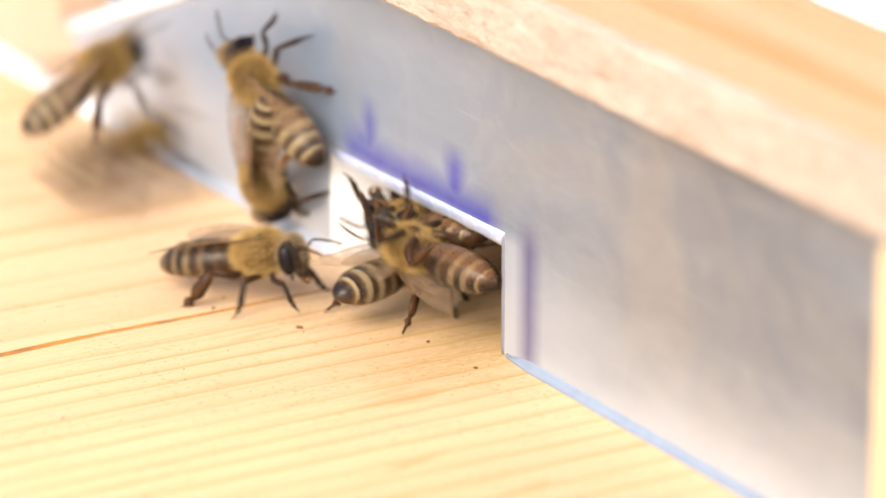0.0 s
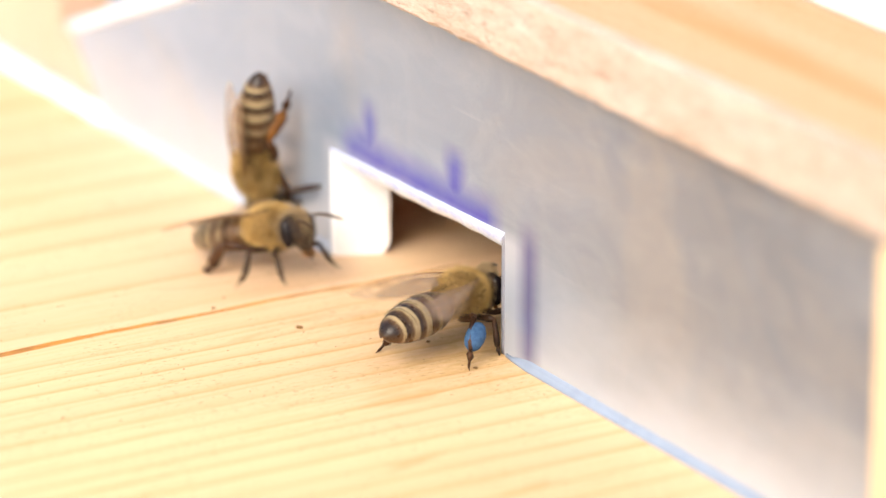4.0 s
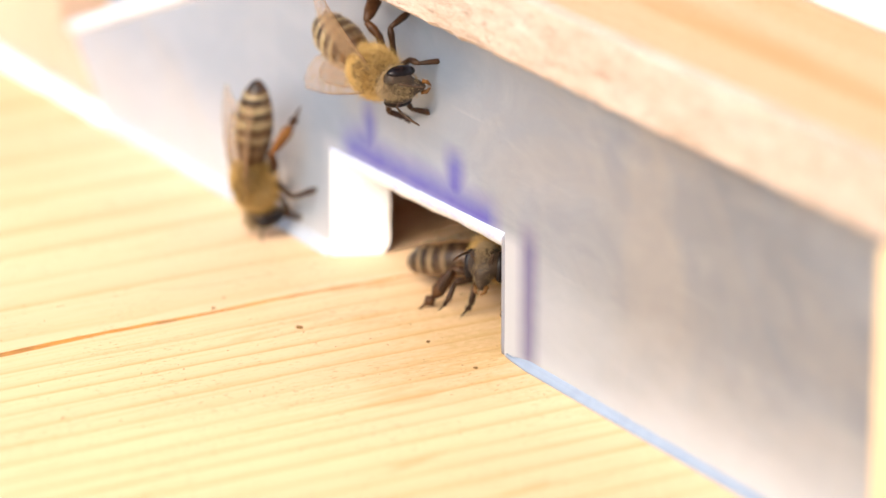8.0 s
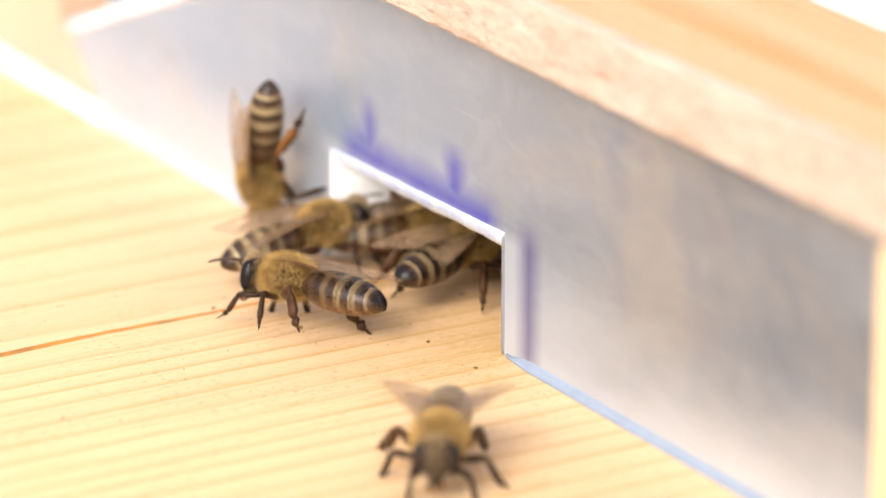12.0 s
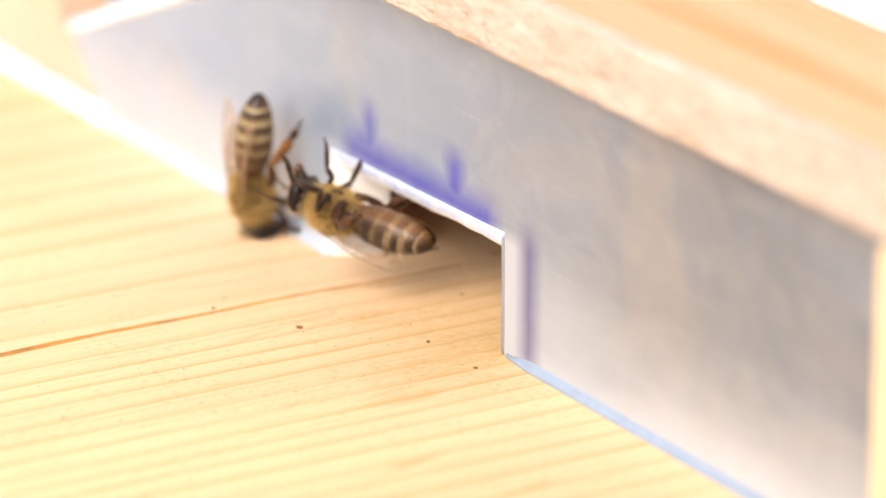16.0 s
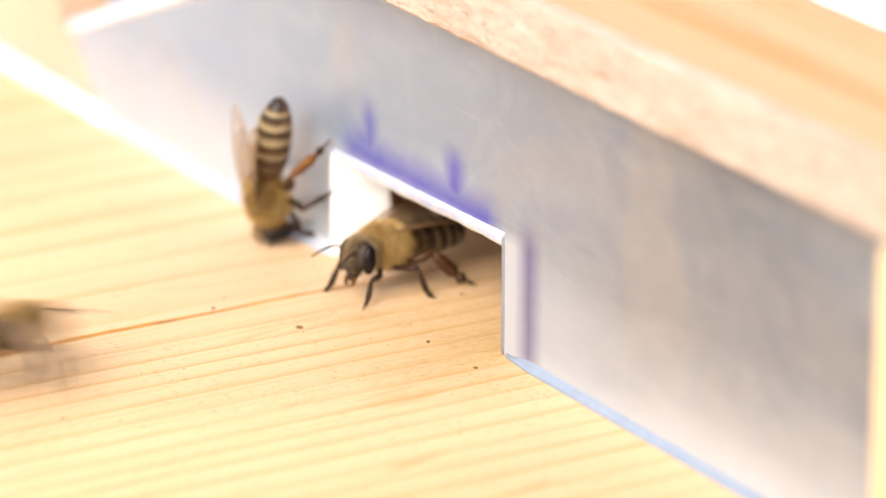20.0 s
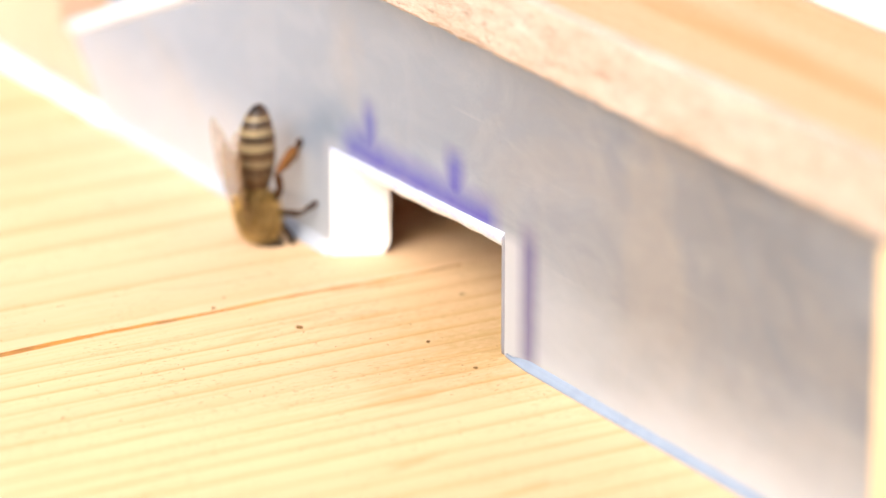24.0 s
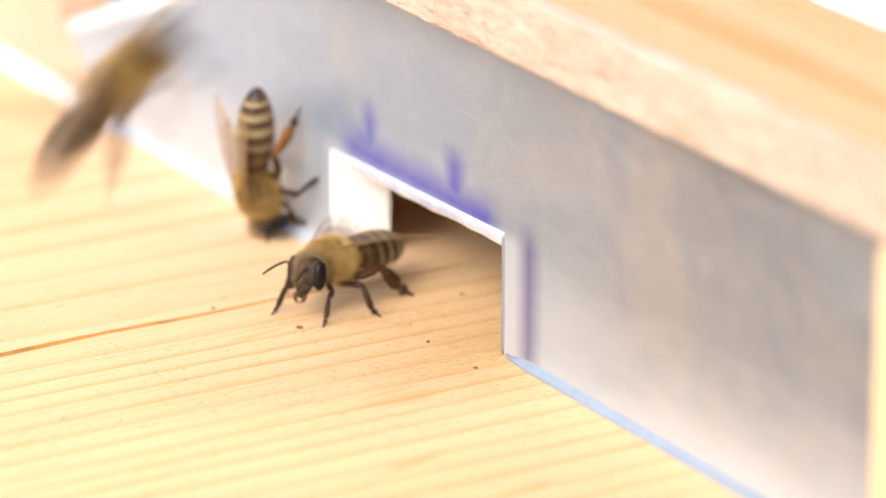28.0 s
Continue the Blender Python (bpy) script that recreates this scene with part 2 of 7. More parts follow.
def resin():
    """Orange resin in the split, browned and crumbly in stretches."""
    m = Mat("resin_split", 0.55)
    f = m.noise(m.coord((1, 0.4, 1)), 700.0, 4.0)
    g = m.noise(m.coord((1, 1, 1)), 160.0, 3.0)
    base = m.mix(m.grey(f, 0.4, 0.65), (0.60, 0.26, 0.035), (0.42, 0.165, 0.020))
    m.colour(m.mix(m.grey(g, 0.52, 0.66, 0.0, 0.8), base, (0.16, 0.075, 0.025)))
    m.bump(f, 0.4, 0.0001)
    return m.m


RESIN = resin()


def grass_material():
    m = Mat("grass", 0.9)
    f = m.noise(m.coord(), 6.0, 6.0)
    g = m.noise(m.coord(), 60.0, 4.0)
    m.colour(m.mix(g, m.mix(f, (0.05, 0.09, 0.02), (0.10, 0.12, 0.04)), (0.14, 0.12, 0.06)))
    m.bump(g, 0.6, 0.02)
    return m.m


GRASS = grass_material()


def chitin(name, a, b, rough=0.35, scale=1500.0, sheen=0.0):
    m = Mat(name, rough)
    f = m.noise(m.coord(), scale, 4.0)
    m.colour(m.mix(m.grey(f, 0.3, 0.7), a, b))
    m.bump(f, 0.25, 0.00004)
    m.b.inputs["Specular IOR Level"].default_value = 0.22
    m.b.inputs["Sheen Weight"].default_value = sheen
    m.b.inputs["Sheen Roughness"].default_value = 0.4
    m.b.inputs["Sheen Tint"].default_value = (0.9, 0.75, 0.5, 1)
    return m.m


PELT = chitin("thorax_pelt", (0.026, 0.014, 0.006), (0.075, 0.042, 0.014), 0.6, 2600.0, 0.1)
HAIR = chitin("golden_hair", (0.36, 0.215, 0.060), (0.66, 0.47, 0.19), 0.6, 900.0)
HEAD_HAIR = chitin("head_hair", (0.30, 0.215, 0.115), (0.50, 0.38, 0.22), 0.6, 900.0)
BAND_HAIR = chitin("pale_band_hair", (0.30, 0.24, 0.15), (0.46, 0.385, 0.26), 0.7, 2400.0, 0.3)
DULL_BAND_HAIR = chitin("dull_band_hair", (0.15, 0.108, 0.06), (0.30, 0.225, 0.135), 0.7, 2400.0, 0.2)
SHELL = chitin("dark_shell", (0.026, 0.015, 0.010), (0.075, 0.042, 0.024), 0.36)
AMBER = chitin("amber_shell", (0.10, 0.045, 0.012), (0.20, 0.09, 0.025), 0.38)


def banded(name, dark, mid, pale, amber, warm):
    """Glossy brown-black plates with a pale felt band at the front of each, amber over the first two and low on the flanks."""
    m = Mat(name, 0.3)
    m.b.inputs["Specular IOR Level"].default_value = 0.4
    sep = m.n("SeparateXYZ", Vector=m.n("TexCoord").outputs["Object"])
    wob = m.math("SUBTRACT", m.noise(m.coord((1, 1, 1)), 5200.0, 3.0), 0.5)
    slow = m.math("SUBTRACT", m.noise(m.coord((0.6, 1, 1)), 900.0, 2.0), 0.5)
    t = m.math("DIVIDE", m.math("ADD", m.math("MULTIPLY", sep.outputs["X"], -1.0), -1.95 * 0.00093), 6.85 * 0.00093)
    t = m.math("ADD", t, m.math("ADD", m.math("MULTIPLY", wob, 0.030), m.math("MULTIPLY", slow, 0.045)))
    soft = tuple(0.5 * (u + v) for u, v in zip(pale, amber))
    stops = [(0.0, amber), (0.13, tuple(0.55 * v for v in amber))]
    for k, (a, w) in enumerate(((0.155, 0.035), (0.33, 0.062), (0.508, 0.072), (0.68, 0.064), (0.838, 0.030))):
        p_ = amber if k == 0 else soft if k == 1 else pale
        back = tuple(warm * u + (1 - warm) * v for u, v in zip(amber, dark)) if k < 2 else dark
        stops += [(a, p_), (a + w * 0.75, p_), (a + w + 0.012, mid), (a + w + 0.055, back), (a + 0.158, back)]
    stops[-1] = (0.93, tuple(0.7 * v for v in dark))
    base = m.ramp(t, *stops)
    low = m.grey(sep.outputs["Z"], 0.0026, 0.0016)
    base = m.mix(m.math("MULTIPLY", low, 0.6), base, (0.15, 0.068, 0.022))
    m.colour(base)
    m.rough(m.grey(m.noise(m.coord(), 3000.0), 0.3, 0.7, 0.22, 0.42))
    m.bump(m.noise(m.coord(), 4200.0, 3.0), 0.3, 0.00004)
    return m.m


PLATE = banded("banded_plate", (0.026, 0.015, 0.010), (0.095, 0.054, 0.026), (0.335, 0.262, 0.145), (0.13, 0.066, 0.026), 0.4)
DARK_PLATE = banded("dark_banded_plate", (0.010, 0.006, 0.005), (0.045, 0.024, 0.013), (0.20, 0.143, 0.078), (0.075, 0.038, 0.018), 0.3)
GOLD_PLATE = banded("golden_banded_plate", (0.045, 0.021, 0.009), (0.12, 0.058, 0.020), (0.38, 0.26, 0.11), (0.24, 0.125, 0.042), 0.6)
BELLY = banded("belly", (0.050, 0.026, 0.012), (0.085, 0.043, 0.018), (0.24, 0.165, 0.08), (0.13, 0.066, 0.026), 0.5)
FACE = chitin("face", (0.020, 0.013, 0.009), (0.055, 0.037, 0.024), 0.45, 2800.0, 0.05)
EYE_SHELL = chitin("eye", (0.005, 0.004, 0.006), (0.014, 0.010, 0.010), 0.13, 6000.0)
LEG_SHELL = chitin("leg", (0.015, 0.008, 0.005), (0.055, 0.026, 0.012), 0.38)
LEG_TAN = chitin("hind_leg", (0.026, 0.011, 0.006), (0.080, 0.035, 0.013), 0.38)
LEG_AMBER = chitin("amber_hind_leg", (0.10, 0.040, 0.010), (0.24, 0.10, 0.024), 0.4)
VEIN = chitin("wing_vein", (0.13, 0.07, 0.03), (0.20, 0.11, 0.05), 0.4)
POLLEN = chitin("slate_pollen", (0.030, 0.075, 0.16), (0.06, 0.13, 0.25), 0.9, 3500.0)


def membrane():
    m = Mat("wing_membrane", 0.22)
    f = m.noise(m.coord((1, 1, 1)), 900.0, 3.0)
    m.colour(m.mix(f, (0.26, 0.165, 0.09), (0.44, 0.31, 0.19)))
    m.put(m.b, "Alpha", m.grey(f, 0.3, 0.7, 0.14, 0.36))
    m.bump(f, 0.3, 0.0001)
    return m.m


WING = membrane()


# ---- mesh helpers: lengths in millimetres ----
def mesh_of(name, bm, mats, smooth=True, unit=MM):
    me = bpy.data.meshes.new(name)
    if unit != 1.0:
        bmesh.ops.scale(bm, vec=(unit, unit, unit), verts=bm.verts)
    bmesh.ops.recalc_face_normals(bm, faces=bm.faces)
    bm.to_mesh(me)
    bm.free()
    for mt in mats if isinstance(mats, (list, tuple)) else [mats]:
        me.materials.append(mt)
    if smooth:
        me.polygons.foreach_set("use_smooth", [True] * len(me.polygons))
    return me


def part(name, bm, material, parent, label="", smooth=True):
    ob = new(name, mesh_of(name, bm, material, smooth))
    ob.parent = parent
    if label:
        tagged(ob, label)
    return ob


def bevelled_box(x0, x1, y0, y1, z0, z1, r=0.6, seg=2):
    bm = bmesh.new()
    bmesh.ops.create_cube(bm, size=1.0)
    for v in bm.verts:
        v.co = Vector((x0 + (v.co.x + 0.5) * (x1 - x0), y0 + (v.co.y + 0.5) * (y1 - y0), z0 + (v.co.z + 0.5) * (z1 - z0)))
    bmesh.ops.bevel(bm, geom=list(bm.edges), offset=r, segments=seg, profile=0.5, affect="EDGES")
    return bm


def loft(bm, rings, closed=True, caps=True, mat=0):
    """Joins rings of points, in order, into a skin."""
    vs = [[bm.verts.new(p) for p in ring] for ring in rings]
    k = len(rings[0])
    for a, b in zip(vs, vs[1:]):
        for i in range(k if closed else k - 1):
            j = (i + 1) % k
            f = bm.faces.new((a[i], a[j], b[j], b[i]))
            f.material_index = mat
    if caps and closed:
        for ring in (vs[0], vs[-1]):
            f = bm.faces.new(ring)
            f.material_index = mat
    return vs


def tube(bm, points, radii, sides=7, flat=1.0, mat=0):
    """A tapered limb along points; flat < 1 squeezes it sideways."""
    pts = [Vector(p) for p in points]
    rings = []
    for i, (p, r) in enumerate(zip(pts, radii)):
        d = (pts[min(i + 1, len(pts) - 1)] - pts[max(i - 1, 0)]).normalized()
        s = d.cross(Vector((0, 0, 1)))
        s = s.normalized() if s.length > 1e-4 else Vector((0, 1, 0))
        u = s.cross(d)
        rings.append([p + r * (math.cos(a) * u + flat * math.sin(a) * s)
                      for a in [2 * math.pi * k / sides for k in range(sides)]])
    loft(bm, rings, mat=mat)


def ellipsoid(bm, centre, radii, u=18, v=12, tilt=0.0):
    m = Matrix.Translation(centre) @ Matrix.Rotation(tilt, 4, "Y") @ Matrix.Diagonal((*radii, 1))
    bmesh.ops.create_uvsphere(bm, u_segments=u, v_segments=v, radius=1.0, matrix=m)


def hairs(bm, centre, radii, count, length, seed, lean=(0, 0, 0), lo=-0.75, width=0.035, tilt=0.0, keep=None):
    """Short tapered hairs standing on an ellipsoid."""
    rng = random.Random(seed)
    turn = Matrix.Rotation(tilt, 3, "Y")
    made = 0
    while made < count:
        d = Vector((rng.gauss(0, 1), rng.gauss(0, 1), rng.gauss(0, 1))).normalized()
        if d.z < lo or (keep and not keep(d)):
            continue
        made += 1
        p = turn @ Vector((d.x * radii[0], d.y * radii[1], d.z * radii[2])) + Vector(centre)
        nn = (turn @ Vector((d.x / radii[0], d.y / radii[1], d.z / radii[2]))).normalized()
        w = (nn + Vector(lean) + 0.45 * Vector((rng.gauss(0, 1), rng.gauss(0, 1), rng.gauss(0, 1)))).normalized()
        side = w.cross(Vector((rng.gauss(0, 1), rng.gauss(0, 1), rng.gauss(0, 1)))).normalized() * width
        le = length * rng.uniform(0.55, 1.25)
        a, b, c = bm.verts.new(p - side), bm.verts.new(p + side), bm.verts.new(p + w * le)
        bm.faces.new((a, b, c))


# ---- the place ----
def ground():
    bm = bmesh.new()
    n_ = 24
    bmesh.ops.create_grid(bm, x_segments=n_, y_segments=n_, size=400000.0)
    for v in bm.verts:
        v.co.z = -420.0
    ob = new("ground", mesh_of("ground", bm, GRASS))
    tagged(ob, "wide mown meadow grass below the hive", "ground", kind="structure")


def landing_board():
    floor = new("floor")
    tagged(floor, "pale pine landing board with fine grain and a split", "floor", kind="structure")
    rng = random.Random(5)

    def edge(y):
        return 5.85 + 0.14 * math.sin(y * 0.13) + 0.10 * math.sin(y * 0.41 + 1.0) + 0.16 * noise.noise(Vector((y * 0.9, 1.0, 0)))

    def gap(y):
        wide = 0.42 + 0.016 * max(0.0, min(40.0, -y - 4.0)) - 0.012 * max(0.0, min(14.0, y + 2.0))
        return max(0.05, wide + 0.20 * noise.noise(Vector((y * 0.55, 3.0, 0))) + 0.14 * noise.noise(Vector((y * 1.7, 7.0, 0))))

    ys = [-130 + 260 * i / 260 for i in range(261)]
    for side in (-1, 1):
        bm = bmesh.new()
        rings = []
        for y in ys:
            e = edge(y) + side * gap(y) * 0.5
            far = side * 150.0
            ch = 0.02 + 0.03 * rng.random()
            rings.append([Vector((far, y, -18)), Vector((far, y, 0)), Vector((e + side * ch, y, 0)),
                          Vector((e, y, -ch)), Vector((e, y, -18))])
        loft(bm, rings)
        part("plank", bm, FLOOR_WOOD if side > 0 else FAR_WOOD, floor, smooth=False)
    bm = bmesh.new()
    loft(bm, [[Vector((edge(y) + q * gap(y) * 0.49, y, z)) for q, z in ((-1, -17), (-1, -0.025), (1, -0.025), (1, -17))] for y in ys if y < 8])
    part("split", bm, RESIN, floor, "dark resin-stained split in the board", smooth=False)
    part("batten_below", bevelled_box(-140, 140, -120, 120, -40, -18.01, 1.0), POST_WOOD, floor)



def entrance_strip():
    """Bent zinc strip, with flanges turned in round the cut opening and a foot turned out."""
    strip = new("entrance_strip")
    tagged(strip, "dull grey zinc strip with a cut entrance and violet pen marks", "entrance strip")
    x0, x1, top, th = -46.0, 68.0, 21.9, 0.7
    left, right, head_l, head_r = -0.6, 23.2, 8.05, 8.65
    bm = bmesh.new()
    nx = 40
    # left field with its corner cut away on the slant
    tip = -41.8
    xs = [tip + (left - tip) * i / nx for i in range(nx + 1)]

    def top_at(x):
        if x < -21.0:
            return 4.4 + (x - x0) * (14.0 - 4.4) / (-21.0 - x0)
        return min(top, 14.0 + (x + 21.0) * (top - 14.0) / 19.0)

    def field(cols):
        front = [[Vector((x, 0, a)), Vector((x, 0, b)), Vector((x, th, b)), Vector((x, th, a))] for x, a, b in cols]
        loft(bm, front)

    field([(x, 0.8 + max(0.0, -36.6 - x), top_at(x)) for x in xs])
    field([(left + (right - left) * i / 20, head_l + (head_r - head_l) * i / 20, top) for i in range(21)])
    field([(right, 0.03, top), (25.3, 0.03, top)])
    field([(25.3 + (x1 - 25.3) * i / 20, 0.5, top) for i in range(21)])
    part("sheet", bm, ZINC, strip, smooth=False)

    def turned_in(name, a, b, away, depth, label, LIP=1.25, mat=EDGE, splay=0.0):
        """A flange bent into the hive along the edge a-b; away points out of the opening."""
        bm = bmesh.new()
        rings = []
        rng = random.Random(name)
        for i in range(17):
            p = Vector(a).lerp(Vector(b), i / 16)
            j = (0.14 if LIP > 1.65 else 0.05) * rng.uniform(-1, 1)
            prof = []
            for k in range(7):
                t = k / 6 * math.pi / 2
                prof.append((LIP - LIP * math.cos(t), LIP * math.sin(t)))
            cut = (0.6, 0.15)[i] if name == "side_flange" and i < 2 else 0.0
            ring = []
            for y, s in prof:
                ring.append(p - Vector(away) * (s + j * s / LIP) + Vector((0, y, 0)))
            end = ring[-1]
            end = end + Vector((0, depth - LIP - cut, 0)) + Vector(away) * splay
            ring.append(end)
            ring.append(end + Vector(away) * 0.5)
            ring.append(p + Vector((0, LIP + 0.2, 0)) - Vector(away) * (LIP - 0.5))
            ring.append(p + Vector((0, 0.7, 0)))
            rings.append(ring)
        loft(bm, rings)
        part(name, bm, mat, strip, label, smooth=LIP > 1.0)

    turned_in("side_flange", (-0.45, 0, 0.02), (-0.45, 0, 7.9), (-1, 0, 0), 3.85, "bent jamb flange with its sunlit white in the colour", 0.45, EDGE, -1.2)
    turned_in("side_flange", (23.2, 0, 0.02), (23.2, 0, 8.6), (1, 0, 0), 4.5, "bent jamb flange with its shade in the colour", 1.6, JAMB_EDGE)
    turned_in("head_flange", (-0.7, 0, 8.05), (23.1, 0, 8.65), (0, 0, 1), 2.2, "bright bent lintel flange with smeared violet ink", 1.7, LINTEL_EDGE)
    for a, b in ((-92.0, -36.0), (-35.98, -0.5), (23.5, 67.9)):
        bm = bmesh.new()
        rings = []
        for i in range(31):
            x = a + (b - a) * i / 30
            w = 0.06 * math.sin(x * 0.4)
            g = 1.0 + 0.1 * min(1.0, max(0.0, (-36.0 - x) / 20))
            if a > 0:
                g = 0.68 * min(1.0, 0.1 + (x - a) / 2.6)
                w = 0.30 - 0.30 * min(1.0, (x - a) / 2.6)
            ring = [Vector((x, 0.0, 0.95 * g)), Vector((x, -0.06, 0.6 * g)), Vector((x, -0.18 + w * 0.5, 0.3)), Vector((x, -0.40 + w, 0.10)),
                    Vector((x, -0.40 + w, 0.01)), Vector((x, 0.7, 0.01)), Vector((x, 0.7, 0.95 * g))]
            rings.append(ring)
        loft(bm, rings)
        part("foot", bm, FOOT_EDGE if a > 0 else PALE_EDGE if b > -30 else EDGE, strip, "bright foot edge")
    # slanting turned edge at the far corner
    bm = bmesh.new()
    rings = []
    for i in range(13):
        x = -41.6 + 23.0 * i / 12
        z = top_at(x)
        rings.append([Vector((x, 0.0, z - 0.3)), Vector((x, -0.5, z + 0.15)), Vector((x - 0.4, -0.3, z + 0.8)), Vector((x - 0.4, 0.4, z + 0.9)), Vector((x, 0.68, z))])
    loft(bm, rings)
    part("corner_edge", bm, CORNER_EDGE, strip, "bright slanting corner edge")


def hive_front():
    """Batten over the strip, deck above it, posts at the sides, painted body."""
    b = new("hive_batten", mesh_of("hive_batten", rough_board(-160, 150, -3.0, -1.9, 22.0, 26.84, 0.17, 1), SAWN_WOOD, False))
    tagged(b, "rough sawn pale batten over the metal strip", "batten", kind="structure")
    d = new("hive_ledge", mesh_of("hive_ledge", rough_board(-160, 150, -1.85, 60.0, 22.0, 26.75, 0.15, 2), DECK_WOOD, False))
    tagged(d, "orange planed pine ledge behind the batten", "ledge", kind="structure")
    w = new("wall_front", mesh_of("wall_front", bevelled_box(-170, 170, 12.2, 30, 26.755, 260, 0.25), WHITE_PAINT, False))
    tagged(w, "white painted hive body board", "wall", kind="structure")
    p = new("post_right", mesh_of("post_right", bevelled_box(68.2, 110, -3.0, 30, 0.02, 21.95, 0.7, 3), POST_WOOD, True))
    tagged(p, "pale planed pine side post", "post", kind="structure")
    p = new("post_left", mesh_of("post_left", bevelled_box(-140, -46.5, 0.9, 30, 0.02, 21.95, 0.7, 3), PALE_POST, True))
    tagged(p, "pale planed pine side post", "post", kind="structure")
    p = new("post_block", mesh_of("post_block", bevelled_box(-46.4, -35.4, 0.78, 4.9, 0.02, 5.6, 0.5, 2), PALE_POST, True))
    tagged(p, "pale planed pine block behind the strip", "post", kind="structure")
    for x in (-44.2, -33.5):
        p = new("trim", mesh_of("trim", bevelled_box(x, x + 1.6, 4.5, 5.19, 6.5, 21.9, 0.2, 2), DULL_EDGE, False))
        tagged(p, "dull grey upright strip on the white board", "trim", kind="structure")
    w = new("panel_behind", mesh_of("panel_behind", bevelled_box(-46.2, -18.0, 5.2, 12, 0.05, 21.95, 0.4), WHITE_PAINT, False))
    tagged(w, "white painted board behind the strip", "panel", kind="structure")
    for nm, box in (("wall_left", (-46.2, -30.0, 12.1, 128, 0.05, 21.9)), ("wall_right", (66, 90, 30.1, 128, 0.05, 21.9)),
                    ("wall_back", (-46, 90, 120, 128, 0.05, 21.9))):
        o = new(nm, mesh_of(nm, bevelled_box(*box, 0.3), INNER_WOOD, False))
        tagged(o, "warm brown inner hive wood", "wall", kind="structure")
    o = new("ceiling", mesh_of("ceiling", bevelled_box(-46, 90, 60.1, 128, 22.0, 27, 0.3), INNER_WOOD, False))
    tagged(o, "warm brown inner hive wood", "ceiling", kind="structure")


def hive_rest():
    """Plain boards that close the hive behind its front, and the block that it stands on."""
    for nm, box, mat, text in (("wall_side_left", (-170, -150, 30.1, 420, 27.1, 260), WHITE_PAINT, "white painted hive side board"),
                               ("wall_side_right", (150, 170, 30.1, 420, 27.1, 260), WHITE_PAINT, "white painted hive side board"),
                               ("wall_rear", (-149.9, 149.9, 400, 420, 27.1, 260), WHITE_PAINT, "white painted hive rear board"),
                               ("roof", (-185, 185, -15, 440, 260.1, 285), POST_WOOD, "plain pine hive lid"),
                               ("hive_base", (-150, 150, 128.2, 420, -18, 27), POST_WOOD, "plain pine hive floor frame"),
                               ("hive_stand", (-140, 140, -110, 415, -420, -40.1), POST_WOOD, "plain pine stand under the hive")):
        o = new(nm, mesh_of(nm, bevelled_box(*box, 1.0), mat, False))
        tagged(o, text, "board", kind="structure")


def rough_board(x0, x1, y0, y1, z0, z1, amp, seed):
    """A sawn board with slightly torn long edges."""
    bm = bmesh.new()
    rings = []
    n_ = 620
    for i in range(n_ + 1):
        x = x0 + (x1 - x0) * i / n_
        q = Vector((x * 0.7, seed * 7.0, 0))
        a = amp * (noise.noise(q) + 0.5 * noise.noise(q * 3.1))
        a += 2.2 * amp * max(0.0, noise.noise(q * 5.3 + Vector((3, 0, 0))) - 0.25)
        b_ = amp * noise.noise(q + Vector((0, 9, 0)))
        rings.append([Vector((x, y0 + 0.5, z0 + a * 0.7)), Vector((x, y0, z0 + 0.4 + a)), Vector((x, y0, z1 - 0.15 + b_ * 0.2)), Vector((x, y0 + 0.15, z1)),
                      Vector((x, y1, z1)), Vector((x, y1, z0))])
    loft(bm, rings)
    return bm


def debris_spots():
    return [(11.6, -9.2, 0.19), (18.4, -3.1, 0.13), (24.3, -2.9, 0.13), (3.7, -10.8, 0.10), (5.2, -12.4, 0.13), (11.4, 3.7, 0.12), (18.6, -30.4, 0.08)]


def debris():
    bm = bmesh.new()
    rng = random.Random(11)
    spots = debris_spots()
    for i in range(150):
        spots.append((rng.uniform(-12, 42), rng.uniform(-30, 3), rng.uniform(0.025, 0.055)))
    for x, y, r in spots:
        m = Matrix.Translation((x, y, r * 0.35)) @ Matrix.Rotation(rng.uniform(0, 6), 4, "Z") @ Matrix.Diagonal((r * 1.5, r, r * 0.6, 1))
        res = bmesh.ops.create_icosphere(bm, subdivisions=1, radius=1.0, matrix=m)
        for v in res["verts"]:
            v.co += Vector((rng.uniform(-1, 1), rng.uniform(-1, 1), 0)) * r * 0.3
    ob = new("crumbs", mesh_of("crumbs", bm, CRUMB, False))
    tagged(ob, "tiny dark crumbs scattered on the board", "debris", kind="stuff")


# ---- a worker bee: heading along +x, back up, feet at z = 0 ----
HIPS = {}


BU = 0.00093
RAISE = 0.45


